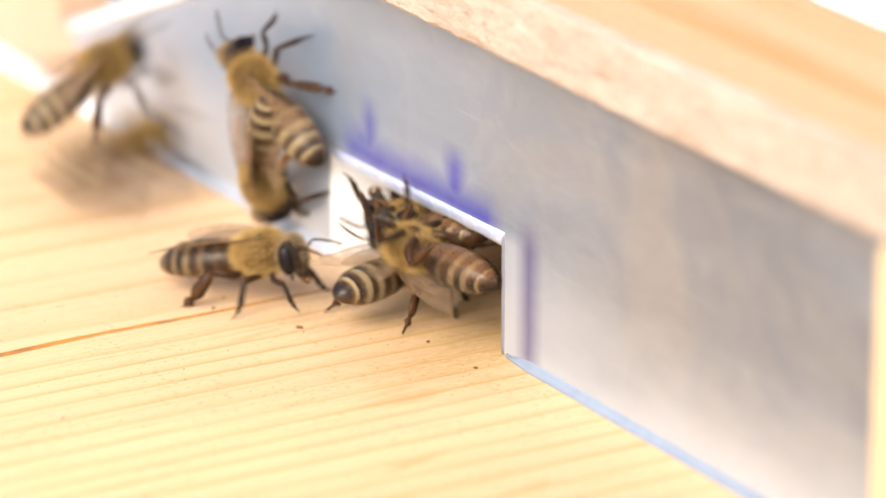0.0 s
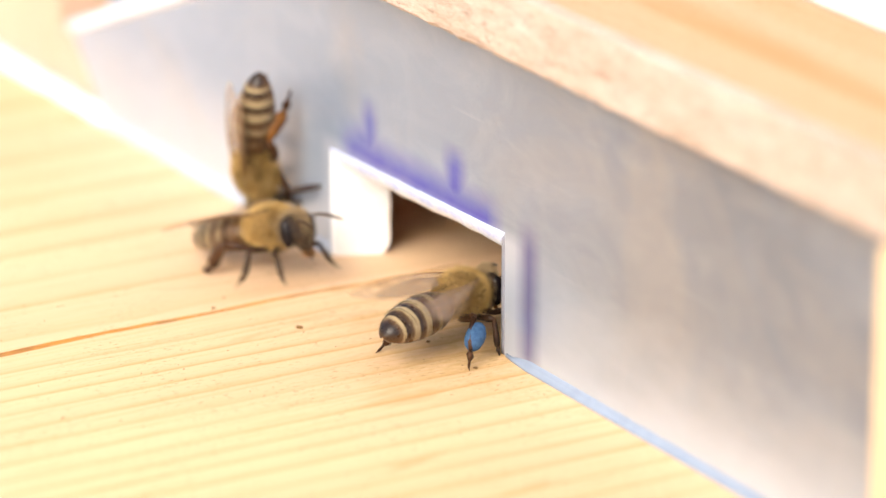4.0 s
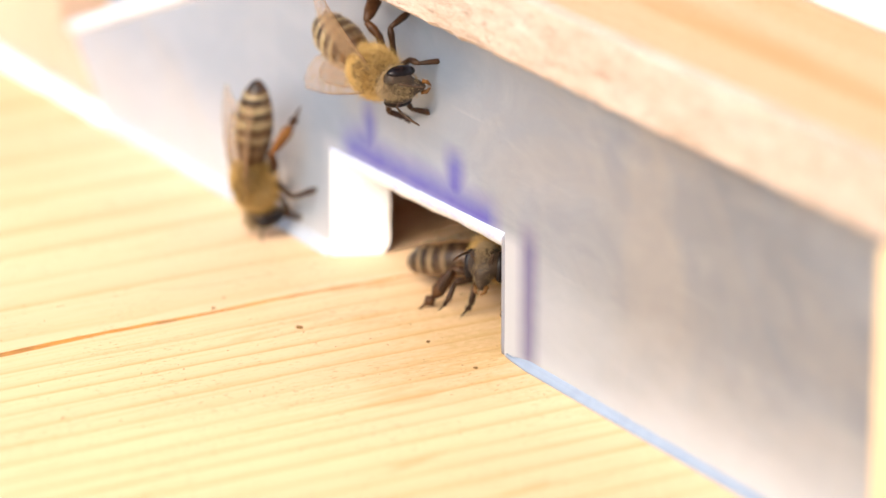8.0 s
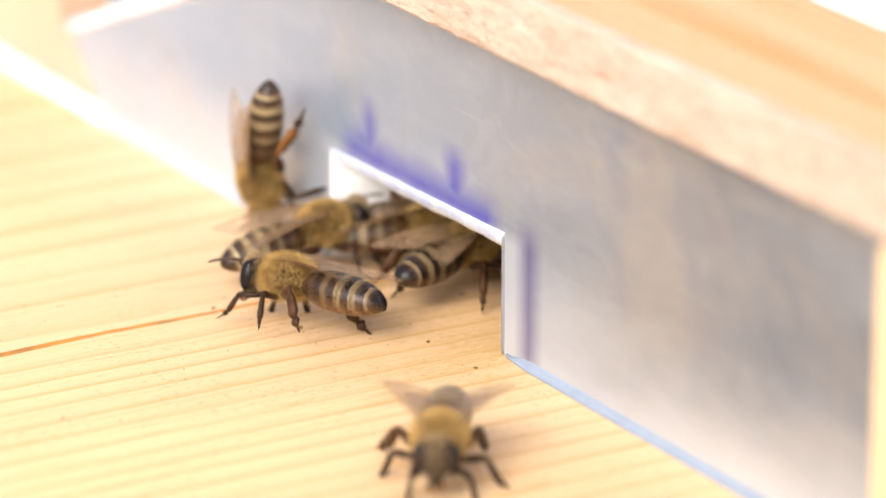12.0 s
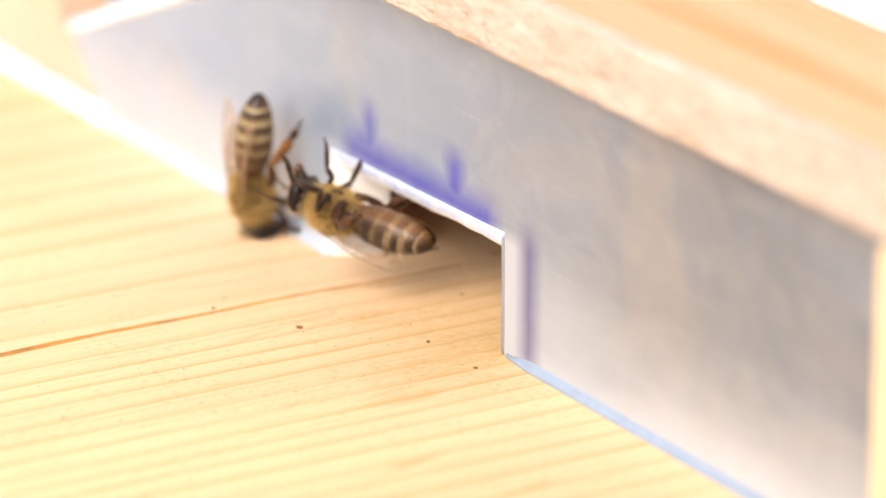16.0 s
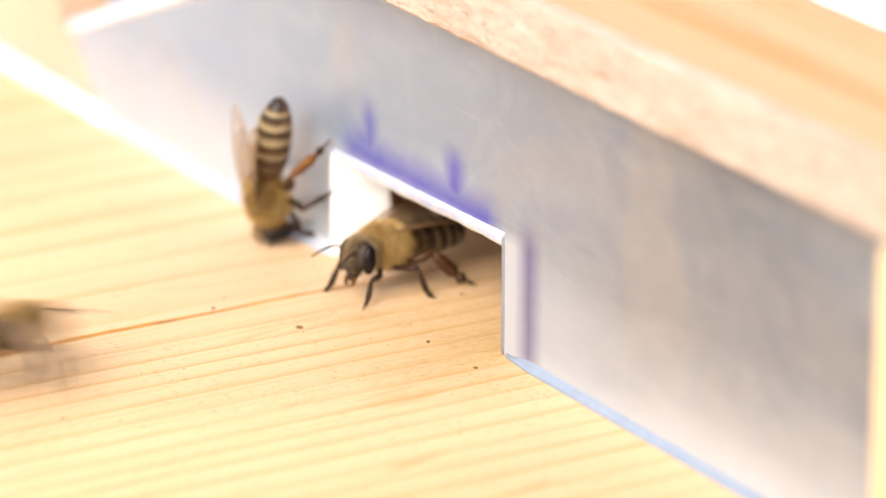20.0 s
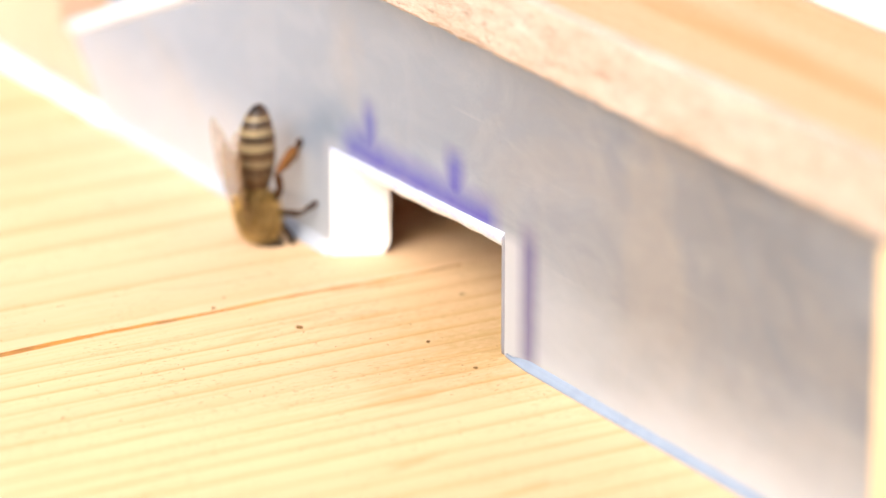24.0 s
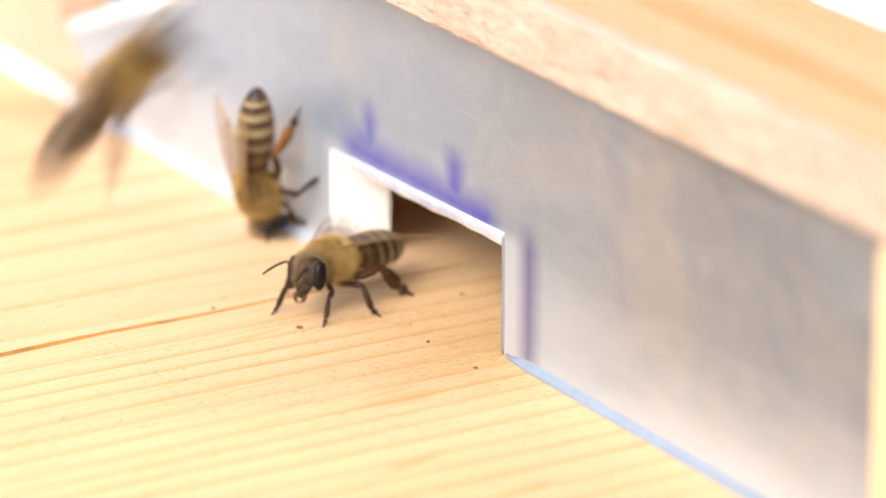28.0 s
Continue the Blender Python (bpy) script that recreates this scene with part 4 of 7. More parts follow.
def motions():
    '''Every bee's way, in seconds, millimetres and degrees; f: on the board, w: on the strip, c: under the lintel, a: in the air.'''
    bee_walk(honey_bee('dark-banded worker bee walking on the pine landing board', 6), [
        (0.000, 'f', 11.62, -0.27, -0.24, -0.0, 5.1, 109.1), (0.200, 'f', 11.96, 2.20, -0.12, 0.0, 2.0, 108.0), (0.400, 'f', 11.83, 5.28, -0.31, 0.0, 7.0, 130.7),
        (0.500, 'f', 13.90, 5.34, 0.28, -8.3, -5.8, 66.4), (0.600, 'f', 15.98, 5.40, 0.87, -0.0, -18.6, 0.4), (1.100, 'f', 15.98, 30.00, 0.00, -0.0, -18.6, 0.4),
        (1.550, 'f', -12.00, 55.00, 0.00, 0.0, -0.0, 0.4), (1.600, 'f', -12.00, 55.00, 0.00, 0.0, -0.0, 59.0), (1.650, 'f', -12.00, 55.00, 0.00, 0.0, -0.0, 117.6),
        (1.700, 'f', -12.00, 55.00, 0.00, 0.0, -0.0, 176.3), (1.867, 'f', -2.89, 46.67, 0.00, 59.8, 2.0, 172.9), (2.033, 'f', 6.22, 38.33, 0.00, 119.7, 5.9, 172.9),
        (2.200, 'f', 15.34, 30.00, 0.00, 180.0, 7.8, 176.3), (2.700, 'c', 15.34, 0.42, 7.98, 180.0, 7.8, 176.3), (2.840, 'w', 14.53, 0.33, 8.98, -137.6, -21.1, -171.6),
        (2.980, 'w', 13.73, 0.24, 9.97, -84.1, -49.7, 172.2), (3.020, 'w', 13.73, 0.24, 9.97, -84.1, -49.7, 172.2), (3.200, 'w', 11.12, 0.48, 10.35, -80.5, -38.0, 164.7),
        (3.267, 'a', 13.02, -2.39, 12.81, -92.8, -63.3, 133.4), (3.333, 'a', 14.92, -5.26, 15.27, -14.3, -81.6, 15.8), (3.400, 'a', 16.82, -8.13, 17.72, 19.9, -57.2, -58.2),
        (3.700, 'a', 5.24, -66.04, 133.54, 19.9, -57.2, -58.2), (4.150, 'a', -420.00, -620.00, -420.00, -0.0, -0.0, -58.2), (4.350, 'a', -420.00, -620.00, -420.00, 0.0, 0.0, -8.6),
        (4.550, 'a', -420.00, -620.00, -420.00, 0.0, -0.0, 41.0), (4.750, 'a', -420.00, -620.00, -420.00, 0.0, -0.0, 90.6), (5.250, 'a', -59.99, -101.15, 33.19, -0.1, -31.9, 90.6),
        (5.500, 'a', -7.96, -8.65, 4.29, -0.1, -31.9, 90.6), (5.700, 'a', 2.89, -8.82, 5.14, 0.1, -37.1, 89.6), (5.800, 'a', -2.48, -4.02, 6.33, 2.1, -41.1, 82.2),
        (5.900, 'a', 21.47, -21.01, 6.58, -2.2, -47.6, 97.6), (6.000, 'a', 15.73, -31.64, 6.79, -1.3, -47.6, 94.4), (6.100, 'a', 9.95, -40.38, 6.73, -1.0, -48.5, 93.5),
        (6.400, 'a', -51.55, -149.70, 40.89, -1.0, -48.5, 93.5), (6.850, 'a', -420.00, -620.00, -420.00, 0.0, -0.0, 93.5), (8.450, 'a', -420.00, -620.00, -420.00, 0.0, -0.0, 110.7),
        (8.950, 'a', -61.11, -102.72, 31.38, -4.9, -16.9, 110.7), (9.200, 'a', -9.07, -10.22, 2.47, -4.9, -16.9, 110.7), (9.500, 'f', -0.11, -7.71, 0.69, 0.0, -15.2, 111.7),
        (9.700, 'f', -4.83, -7.13, 0.42, -0.0, -9.8, 133.7), (9.980, 'f', -5.07, -7.53, 0.58, -0.0, -13.2, 108.3), (10.020, 'f', -5.07, -7.53, 0.58, -0.0, -13.2, 108.3),
        (10.200, 'f', -3.08, -7.18, 0.18, 0.0, -4.9, 109.8), (10.500, 'f', -4.14, -5.96, 0.24, 0.0, -6.1, 105.3), (10.700, 'f', -2.27, -6.01, 0.23, 0.0, -5.9, 113.5),
        (10.980, 'f', -2.08, -5.37, 0.14, -0.0, -4.1, 109.1), (11.020, 'f', -2.08, -5.37, 0.14, -0.0, -4.1, 109.1), (11.200, 'f', -2.10, -4.87, -0.03, 0.0, -0.0, 113.0),
        (11.500, 'f', -0.51, -4.34, 0.05, 0.0, -2.0, 112.0), (11.980, 'f', 2.29, -1.79, 0.19, -0.0, -5.0, 88.3), (12.020, 'f', 2.29, -1.79, 0.19, -0.0, -5.0, 88.3),
        (12.200, 'f', 2.28, -0.41, 0.14, 0.0, -4.0, 91.5), (12.500, 'f', 5.84, 1.45, 0.01, 0.0, -1.0, 77.9), (12.900, 'f', 11.48, 6.28, 0.87, -0.0, -18.7, 14.4),
        (13.400, 'f', 11.48, 30.00, 0.00, -0.0, -18.7, 14.4), (13.850, 'f', -12.00, 55.00, 0.00, 0.0, -0.0, 14.4), (15.300, 'f', -12.00, 55.00, 0.00, 0.0, -0.0, 66.5),
        (16.750, 'f', -12.00, 55.00, 0.00, 0.0, -0.0, 118.7), (18.200, 'f', -12.00, 55.00, 0.00, 0.0, -0.0, 170.9), (18.367, 'f', -3.83, 46.67, 0.00, 59.6, 3.0, 165.7),
        (18.533, 'f', 4.34, 38.33, 0.00, 119.3, 8.9, 165.7), (18.700, 'f', 12.51, 30.00, 0.00, 180.0, 12.0, 170.9), (19.200, 'c', 12.51, 2.99, 7.78, 180.0, 12.0, 170.9),
        (19.500, 'c', 4.52, 0.30, 8.16, 180.0, 4.0, -177.4), (19.600, 'w', 3.67, -0.09, 9.16, -163.8, -38.5, -141.9), (19.700, 'w', 2.83, -0.47, 10.15, 138.1, -75.4, -49.0),
        (19.800, 'a', 3.86, -3.42, 14.78, 79.1, -70.8, -37.3), (19.900, 'a', 4.88, -6.36, 19.40, 35.1, -65.3, -41.2), (20.200, 'a', -6.70, -64.27, 135.21, 35.1, -65.3, -41.2),
        (20.425, 'a', -213.35, -342.14, -142.39, 14.2, -32.5, -35.1), (20.650, 'a', -420.00, -620.00, -420.00, -0.0, -0.0, -41.2), (23.350, 'a', -420.00, -620.00, -420.00, 0.0, -0.0, 27.3),
        (26.050, 'a', -420.00, -620.00, -420.00, 0.0, -0.0, 95.8), (26.550, 'a', -94.90, -105.83, 33.26, -1.5, -35.2, 95.8), (26.800, 'a', -42.86, -13.33, 4.35, -1.5, -35.2, 95.8),
        (27.000, 'a', -32.05, -11.92, 4.13, 3.0, -28.8, 77.8), (27.200, 'a', -44.61, -12.84, 4.38, 1.1, -31.8, 85.5), (27.500, 'a', -106.11, -122.17, 38.55, 1.1, -31.8, 85.5),
        (28.000, 'a', -106.11, -122.17, 38.55, 1.1, -31.8, 85.5)])
    bee_walk(honey_bee('worker bee with pale hair bands, flying to the entrance', 10), [
        (0.000, 'a', -18.13, -6.06, 1.46, -3.0, -7.3, 102.5), (0.100, 'f', -1.74, -4.77, 0.93, 0.0, -19.6, 132.2), (0.200, 'f', -2.03, -4.46, 0.93, -0.0, -19.7, 131.3),
        (0.400, 'f', 0.37, -5.23, 0.53, 0.0, -12.2, 129.0), (0.600, 'f', -0.85, -3.68, 0.73, -0.0, -16.0, 117.6), (0.800, 'f', -0.32, -2.76, 0.90, 0.0, -19.2, 115.5),
        (0.980, 'f', 2.82, -6.25, 0.27, 0.0, -6.9, 109.8), (1.020, 'f', 2.82, -6.25, 0.27, 0.0, -6.9, 109.8), (1.200, 'f', 3.96, -4.71, 0.18, -0.0, -5.0, 107.5),
        (1.500, 'f', 6.47, 2.87, -0.03, 0.0, -0.0, 98.8), (1.700, 'f', 6.30, 7.11, -0.24, 0.0, 5.0, 111.2), (2.200, 'f', 6.30, 30.00, 0.00, 0.0, 5.0, 111.2),
        (2.650, 'f', -5.00, 55.00, 0.00, 0.0, -0.0, 111.2), (4.093, 'f', -5.00, 55.00, 0.00, 0.0, -0.0, 57.8), (5.537, 'f', -5.00, 55.00, 0.00, 0.0, -0.0, 4.5),
        (6.980, 'f', -5.00, 55.00, 0.00, -0.0, -0.0, -48.9), (7.480, 'f', 15.65, 30.00, 0.00, 0.0, -10.8, -48.9), (7.980, 'f', 15.65, 3.70, 0.46, 0.0, -10.8, -48.9),
        (8.020, 'f', 15.65, 3.70, 0.46, 0.0, -10.8, -48.9), (8.080, 'c', 15.13, 2.12, 3.21, 40.4, -54.1, -67.4), (8.140, 'c', 14.61, 0.55, 5.96, 140.3, -53.4, -149.5),
        (8.200, 'c', 14.09, -1.03, 8.71, -180.0, -9.9, -167.1), (8.500, 'c', 13.69, -0.22, 8.88, 180.0, -15.1, -170.0), (8.700, 'c', 12.27, -0.40, 8.78, 180.0, -12.0, -165.6),
        (8.980, 'c', 15.31, -3.60, 8.90, -180.0, -16.0, -165.0), (9.020, 'c', 15.31, -3.60, 8.90, -180.0, -16.0, -165.0), (9.110, 'w', 13.34, -1.85, 8.25, -135.8, -19.8, -170.3),
        (9.200, 'w', 11.37, -0.10, 7.59, -91.0, -18.9, -176.8), (9.500, 'w', 9.73, 0.03, 11.64, -90.0, -82.1, 180.0), (9.550, 'a', 10.34, -6.25, 9.59, 48.0, -72.6, -18.6),
        (9.600, 'a', 10.94, -12.54, 7.54, 18.3, -52.4, -53.2), (9.700, 'a', 16.03, -23.77, 6.61, 16.8, -42.0, 17.2), (10.000, 'a', -45.47, -133.09, 40.77, 16.8, -42.0, 17.2),
        (10.450, 'a', -450.00, -650.00, -420.00, 0.0, -0.0, 17.2), (11.483, 'a', -450.00, -650.00, -420.00, 0.0, 0.0, -39.1), (12.517, 'a', -450.00, -650.00, -420.00, 0.0, 0.0, -95.5),
        (13.550, 'a', -450.00, -650.00, -420.00, 0.0, 0.0, -151.8), (14.050, 'a', -25.86, -121.99, 32.16, -14.6, -26.3, -151.8), (14.300, 'a', 26.18, -29.49, 3.25, -14.6, -26.3, -151.8),
        (14.500, 'a', 28.79, -35.97, 3.35, -12.5, -23.4, -139.3), (14.700, 'a', 25.20, -39.79, 3.65, -12.5, -23.4, -139.2), (14.900, 'a', 19.86, -42.85, 3.29, -12.2, -21.8, -138.5),
        (15.200, 'a', -41.63, -152.17, 37.45, -12.2, -21.8, -138.5), (15.650, 'a', -450.00, -650.00, -420.00, 0.0, 0.0, -138.5), (16.650, 'a', -450.00, -650.00, -420.00, -0.0, -0.0, 160.6),
        (17.650, 'a', -450.00, -650.00, -420.00, 0.0, -0.0, 99.7), (18.150, 'a', 114.49, -94.93, 4.02, -2.4, -27.8, 99.7), (18.400, 'a', 43.43, -10.96, 4.02, -2.4, -27.8, 99.7),
        (18.500, 'a', 44.23, -6.87, 4.76, -1.9, -30.9, 97.4), (18.600, 'a', 57.72, -5.07, 4.84, -4.8, -21.8, 109.8), (18.800, 'a', 56.56, -5.08, 7.76, -2.7, -26.2, 101.0),
        (18.900, 'a', 55.24, -5.09, 8.11, 0.2, -29.2, 89.4), (19.000, 'a', 54.30, -4.99, 2.95, -3.3, -25.0, 103.6), (19.100, 'a', 50.98, -4.81, 7.34, -0.7, -33.6, 92.7),
        (19.200, 'a', 67.79, -5.64, 5.43, -3.6, -17.9, 104.8), (19.500, 'a', 182.64, 37.42, 48.50, -3.6, -17.9, 104.8), (19.950, 'a', -450.00, -650.00, -420.00, 0.0, -0.0, 104.8),
        (23.550, 'a', -450.00, -650.00, -420.00, 0.0, -0.0, 122.6), (24.050, 'a', -26.00, -140.59, 29.10, -7.7, 1.2, 122.6), (24.300, 'a', 26.04, -48.08, 0.19, -7.7, 1.2, 122.6),
        (24.500, 'a', 27.95, -38.34, 0.42, -9.1, 4.0, 129.2), (24.700, 'a', 21.56, -21.60, 2.24, -4.9, -15.7, 110.4), (24.800, 'a', 29.58, -20.18, 2.44, -4.9, -14.9, 110.6),
        (24.900, 'f', 27.48, -17.55, 0.58, -0.0, -13.0, 106.4), (24.960, 'f', 26.04, -14.08, 0.63, 0.0, -14.0, 103.8), (25.040, 'f', 25.89, -13.61, 0.63, 0.0, -14.1, 102.9),
        (25.200, 'f', 22.78, -3.96, 0.42, -0.0, -9.9, 100.1), (25.500, 'f', 21.33, 0.19, 0.48, 0.0, -11.1, 95.3), (25.700, 'f', 18.65, 5.99, -0.23, -0.0, 4.9, 119.8),
        (26.200, 'f', 18.65, 30.00, 0.00, -0.0, 4.9, 119.8), (26.650, 'f', -5.00, 55.00, 0.00, 0.0, -0.0, 119.8), (28.000, 'f', -5.00, 55.00, 0.00, 0.0, -0.0, 119.8)])
    bee_walk(honey_bee('worker bee with pale hair bands, flying to the entrance', 16), [
        (0.000, 'a', -23.14, -5.26, 6.13, -1.9, -21.0, 97.7), (0.100, 'a', -28.97, -6.57, 0.68, -12.6, -3.5, 154.0), (0.200, 'f', -31.15, -7.71, 0.05, 0.0, -2.0, -172.4),
        (0.400, 'f', -30.54, -5.18, -0.03, 0.0, 0.0, 162.8), (0.600, 'f', -29.42, -4.70, -0.03, 0.0, 0.0, 143.2), (0.800, 'f', -27.90, -4.99, 0.18, 0.0, -5.0, 133.1),
        (0.980, 'f', -24.61, -5.34, 0.18, 0.0, -5.0, 111.7), (1.020, 'f', -24.61, -5.34, 0.18, 0.0, -5.0, 111.7), (1.200, 'f', -25.00, -4.47, 0.19, 0.0, -5.1, 104.1),
        (1.350, 'f', -22.32, -4.74, 0.49, -2.0, -11.0, 67.1), (1.500, 'f', -19.64, -5.02, 0.78, -0.0, -17.0, 29.4), (1.700, 'f', -17.64, -5.21, 0.28, 0.0, -7.0, 20.6),
        (1.980, 'f', -12.04, -5.65, 0.14, 0.0, -4.0, 13.4), (2.020, 'f', -12.04, -5.65, 0.14, 0.0, -4.0, 13.4), (2.200, 'f', -8.17, -6.18, 0.23, 0.0, -5.9, 11.8),
        (2.500, 'f', -7.09, -5.32, 0.48, -0.0, -11.2, 17.3), (2.700, 'f', -8.43, -3.28, 0.78, 0.0, -17.0, 16.2), (2.980, 'f', -8.69, -2.33, 0.63, 0.0, -14.1, 12.0),
        (3.020, 'f', -8.69, -2.33, 0.63, 0.0, -14.1, 12.0), (3.200, 'f', -7.62, -3.57, 0.53, 0.0, -12.2, 12.4), (3.500, 'f', -5.04, -7.59, 0.19, 0.0, -5.1, 4.7),
        (4.200, 'f', 5.87, -3.36, 0.67, -0.0, -14.8, 18.3), (4.600, 'f', 10.41, 5.41, 0.78, 0.0, -16.9, 17.8), (5.100, 'f', 10.41, 30.00, 0.00, 0.0, -16.9, 17.8),
        (5.550, 'f', 2.00, 55.00, 0.00, 0.0, -0.0, 17.8), (9.700, 'f', 2.00, 55.00, 0.00, -0.0, -0.0, -42.7), (10.200, 'f', 11.86, 30.00, 0.00, -0.0, -3.0, -42.7),
        (10.700, 'f', 11.86, 4.79, 0.09, -0.0, -3.0, -42.7), (10.980, 'f', 13.59, 3.82, -0.24, -0.0, 5.2, -37.7), (11.020, 'f', 13.59, 3.82, -0.24, -0.0, 5.2, -37.7),
        (11.200, 'f', 17.00, 0.23, -0.20, -0.0, 4.0, -24.0), (11.500, 'f', 29.07, -7.65, -0.12, 0.0, 2.0, -28.7), (11.980, 'f', 40.45, -15.11, -0.25, 0.0, 5.4, -35.5),
        (12.020, 'f', 40.45, -15.11, -0.25, 0.0, 5.4, -35.5), (12.500, 'f', 51.39, -17.08, -0.28, -0.0, 6.1, -32.9), (12.800, 'a', 135.36, -116.32, -0.28, -0.0, 6.1, -32.9),
        (13.250, 'a', -480.00, -680.00, -420.00, -0.0, -0.0, -32.9), (13.383, 'a', -480.00, -680.00, -420.00, 0.0, -0.0, 14.7), (13.517, 'a', -480.00, -680.00, -420.00, 0.0, -0.0, 62.3),
        (13.650, 'a', -480.00, -680.00, -420.00, 0.0, -0.0, 109.9), (14.150, 'a', -58.89, -101.51, 49.36, -4.9, -25.9, 109.9), (14.400, 'a', -6.85, -9.01, 20.45, -4.9, -25.9, 109.9),
        (14.500, 'a', -31.97, -4.83, 6.45, -4.9, -26.9, 109.9), (14.600, 'a', -43.39, -9.78, 2.92, -4.9, -20.1, 110.6), (14.700, 'a', -45.21, -9.35, 2.56, -3.5, -16.6, 104.5),
        (14.800, 'a', -28.40, -5.49, 3.83, -0.8, -18.9, 93.4), (14.900, 'a', -2.13, -10.57, 2.16, 0.4, -14.1, 88.4), (14.980, 'f', -0.45, -7.54, 1.10, 0.0, -13.5, 72.6),
        (15.020, 'f', -0.45, -7.54, 1.10, 0.0, -13.5, 72.6), (15.200, 'f', 18.30, -9.35, 0.23, 0.0, -6.0, 42.7), (15.500, 'f', 19.48, -1.55, 0.28, 0.0, -7.0, 101.9),
        (15.700, 'f', 19.34, 2.64, -0.03, 0.0, -0.0, 120.7), (15.900, 'f', 16.84, 7.67, -0.32, -0.0, 7.4, 118.7), (16.400, 'f', 16.84, 30.00, 0.00, -0.0, 7.4, 118.7),
        (16.850, 'f', 2.00, 55.00, 0.00, 0.0, -0.0, 118.7), (19.133, 'f', 2.00, 55.00, 0.00, 0.0, -0.0, 62.3), (21.417, 'f', 2.00, 55.00, 0.00, 0.0, -0.0, 5.8),
        (23.700, 'f', 2.00, 55.00, 0.00, -0.0, -0.0, -50.6), (23.867, 'f', 5.13, 46.67, 0.00, 59.7, -2.7, -45.9), (24.033, 'f', 8.27, 38.33, 0.00, 119.4, -8.1, -45.9),
        (24.200, 'f', 11.40, 30.00, 0.00, 180.0, -10.8, -50.6), (24.700, 'c', 11.40, 3.57, 8.74, 180.0, -10.8, -50.6), (24.980, 'c', 12.01, 2.88, 8.76, -180.0, -11.3, -53.5),
        (25.020, 'c', 12.01, 2.88, 8.76, -180.0, -11.3, -53.5), (25.160, 'c', 11.84, 1.90, 8.31, -173.6, -0.6, -115.5), (25.300, 'c', 11.67, 0.91, 7.87, 180.0, 10.1, -177.4),
        (25.500, 'c', 13.43, -1.16, 8.20, -180.0, 3.1, -166.8), (25.700, 'c', 12.92, -1.75, 8.96, 180.0, -17.9, -149.7), (25.840, 'w', 9.85, -1.02, 10.39, -140.8, -31.0, -155.7),
        (25.980, 'w', 6.79, -0.28, 11.82, -95.3, -37.0, -171.3), (26.020, 'w', 6.79, -0.28, 11.82, -95.3, -37.0, -171.3), (26.200, 'w', 3.40, 0.20, 17.03, -86.4, -42.1, 174.6),
        (26.500, 'w', 2.10, 0.27, 18.33, -84.8, -40.3, 172.1), (26.700, 'w', 3.87, 0.35, 21.37, -84.6, -33.6, 170.3), (26.767, 'a', 9.53, -3.73, 25.18, -99.9, -60.5, 141.2),
        (26.833, 'a', 15.18, -7.81, 28.99, -21.8, -83.5, 24.2), (26.900, 'a', 20.84, -11.89, 32.79, 20.0, -56.7, -56.9), (27.200, 'a', 9.26, -69.79, 148.61, 20.0, -56.7, -56.9),
        (27.650, 'a', -480.00, -680.00, -420.00, -0.0, -0.0, -56.9), (28.000, 'a', -480.00, -680.00, -420.00, -0.0, -0.0, -56.9)])
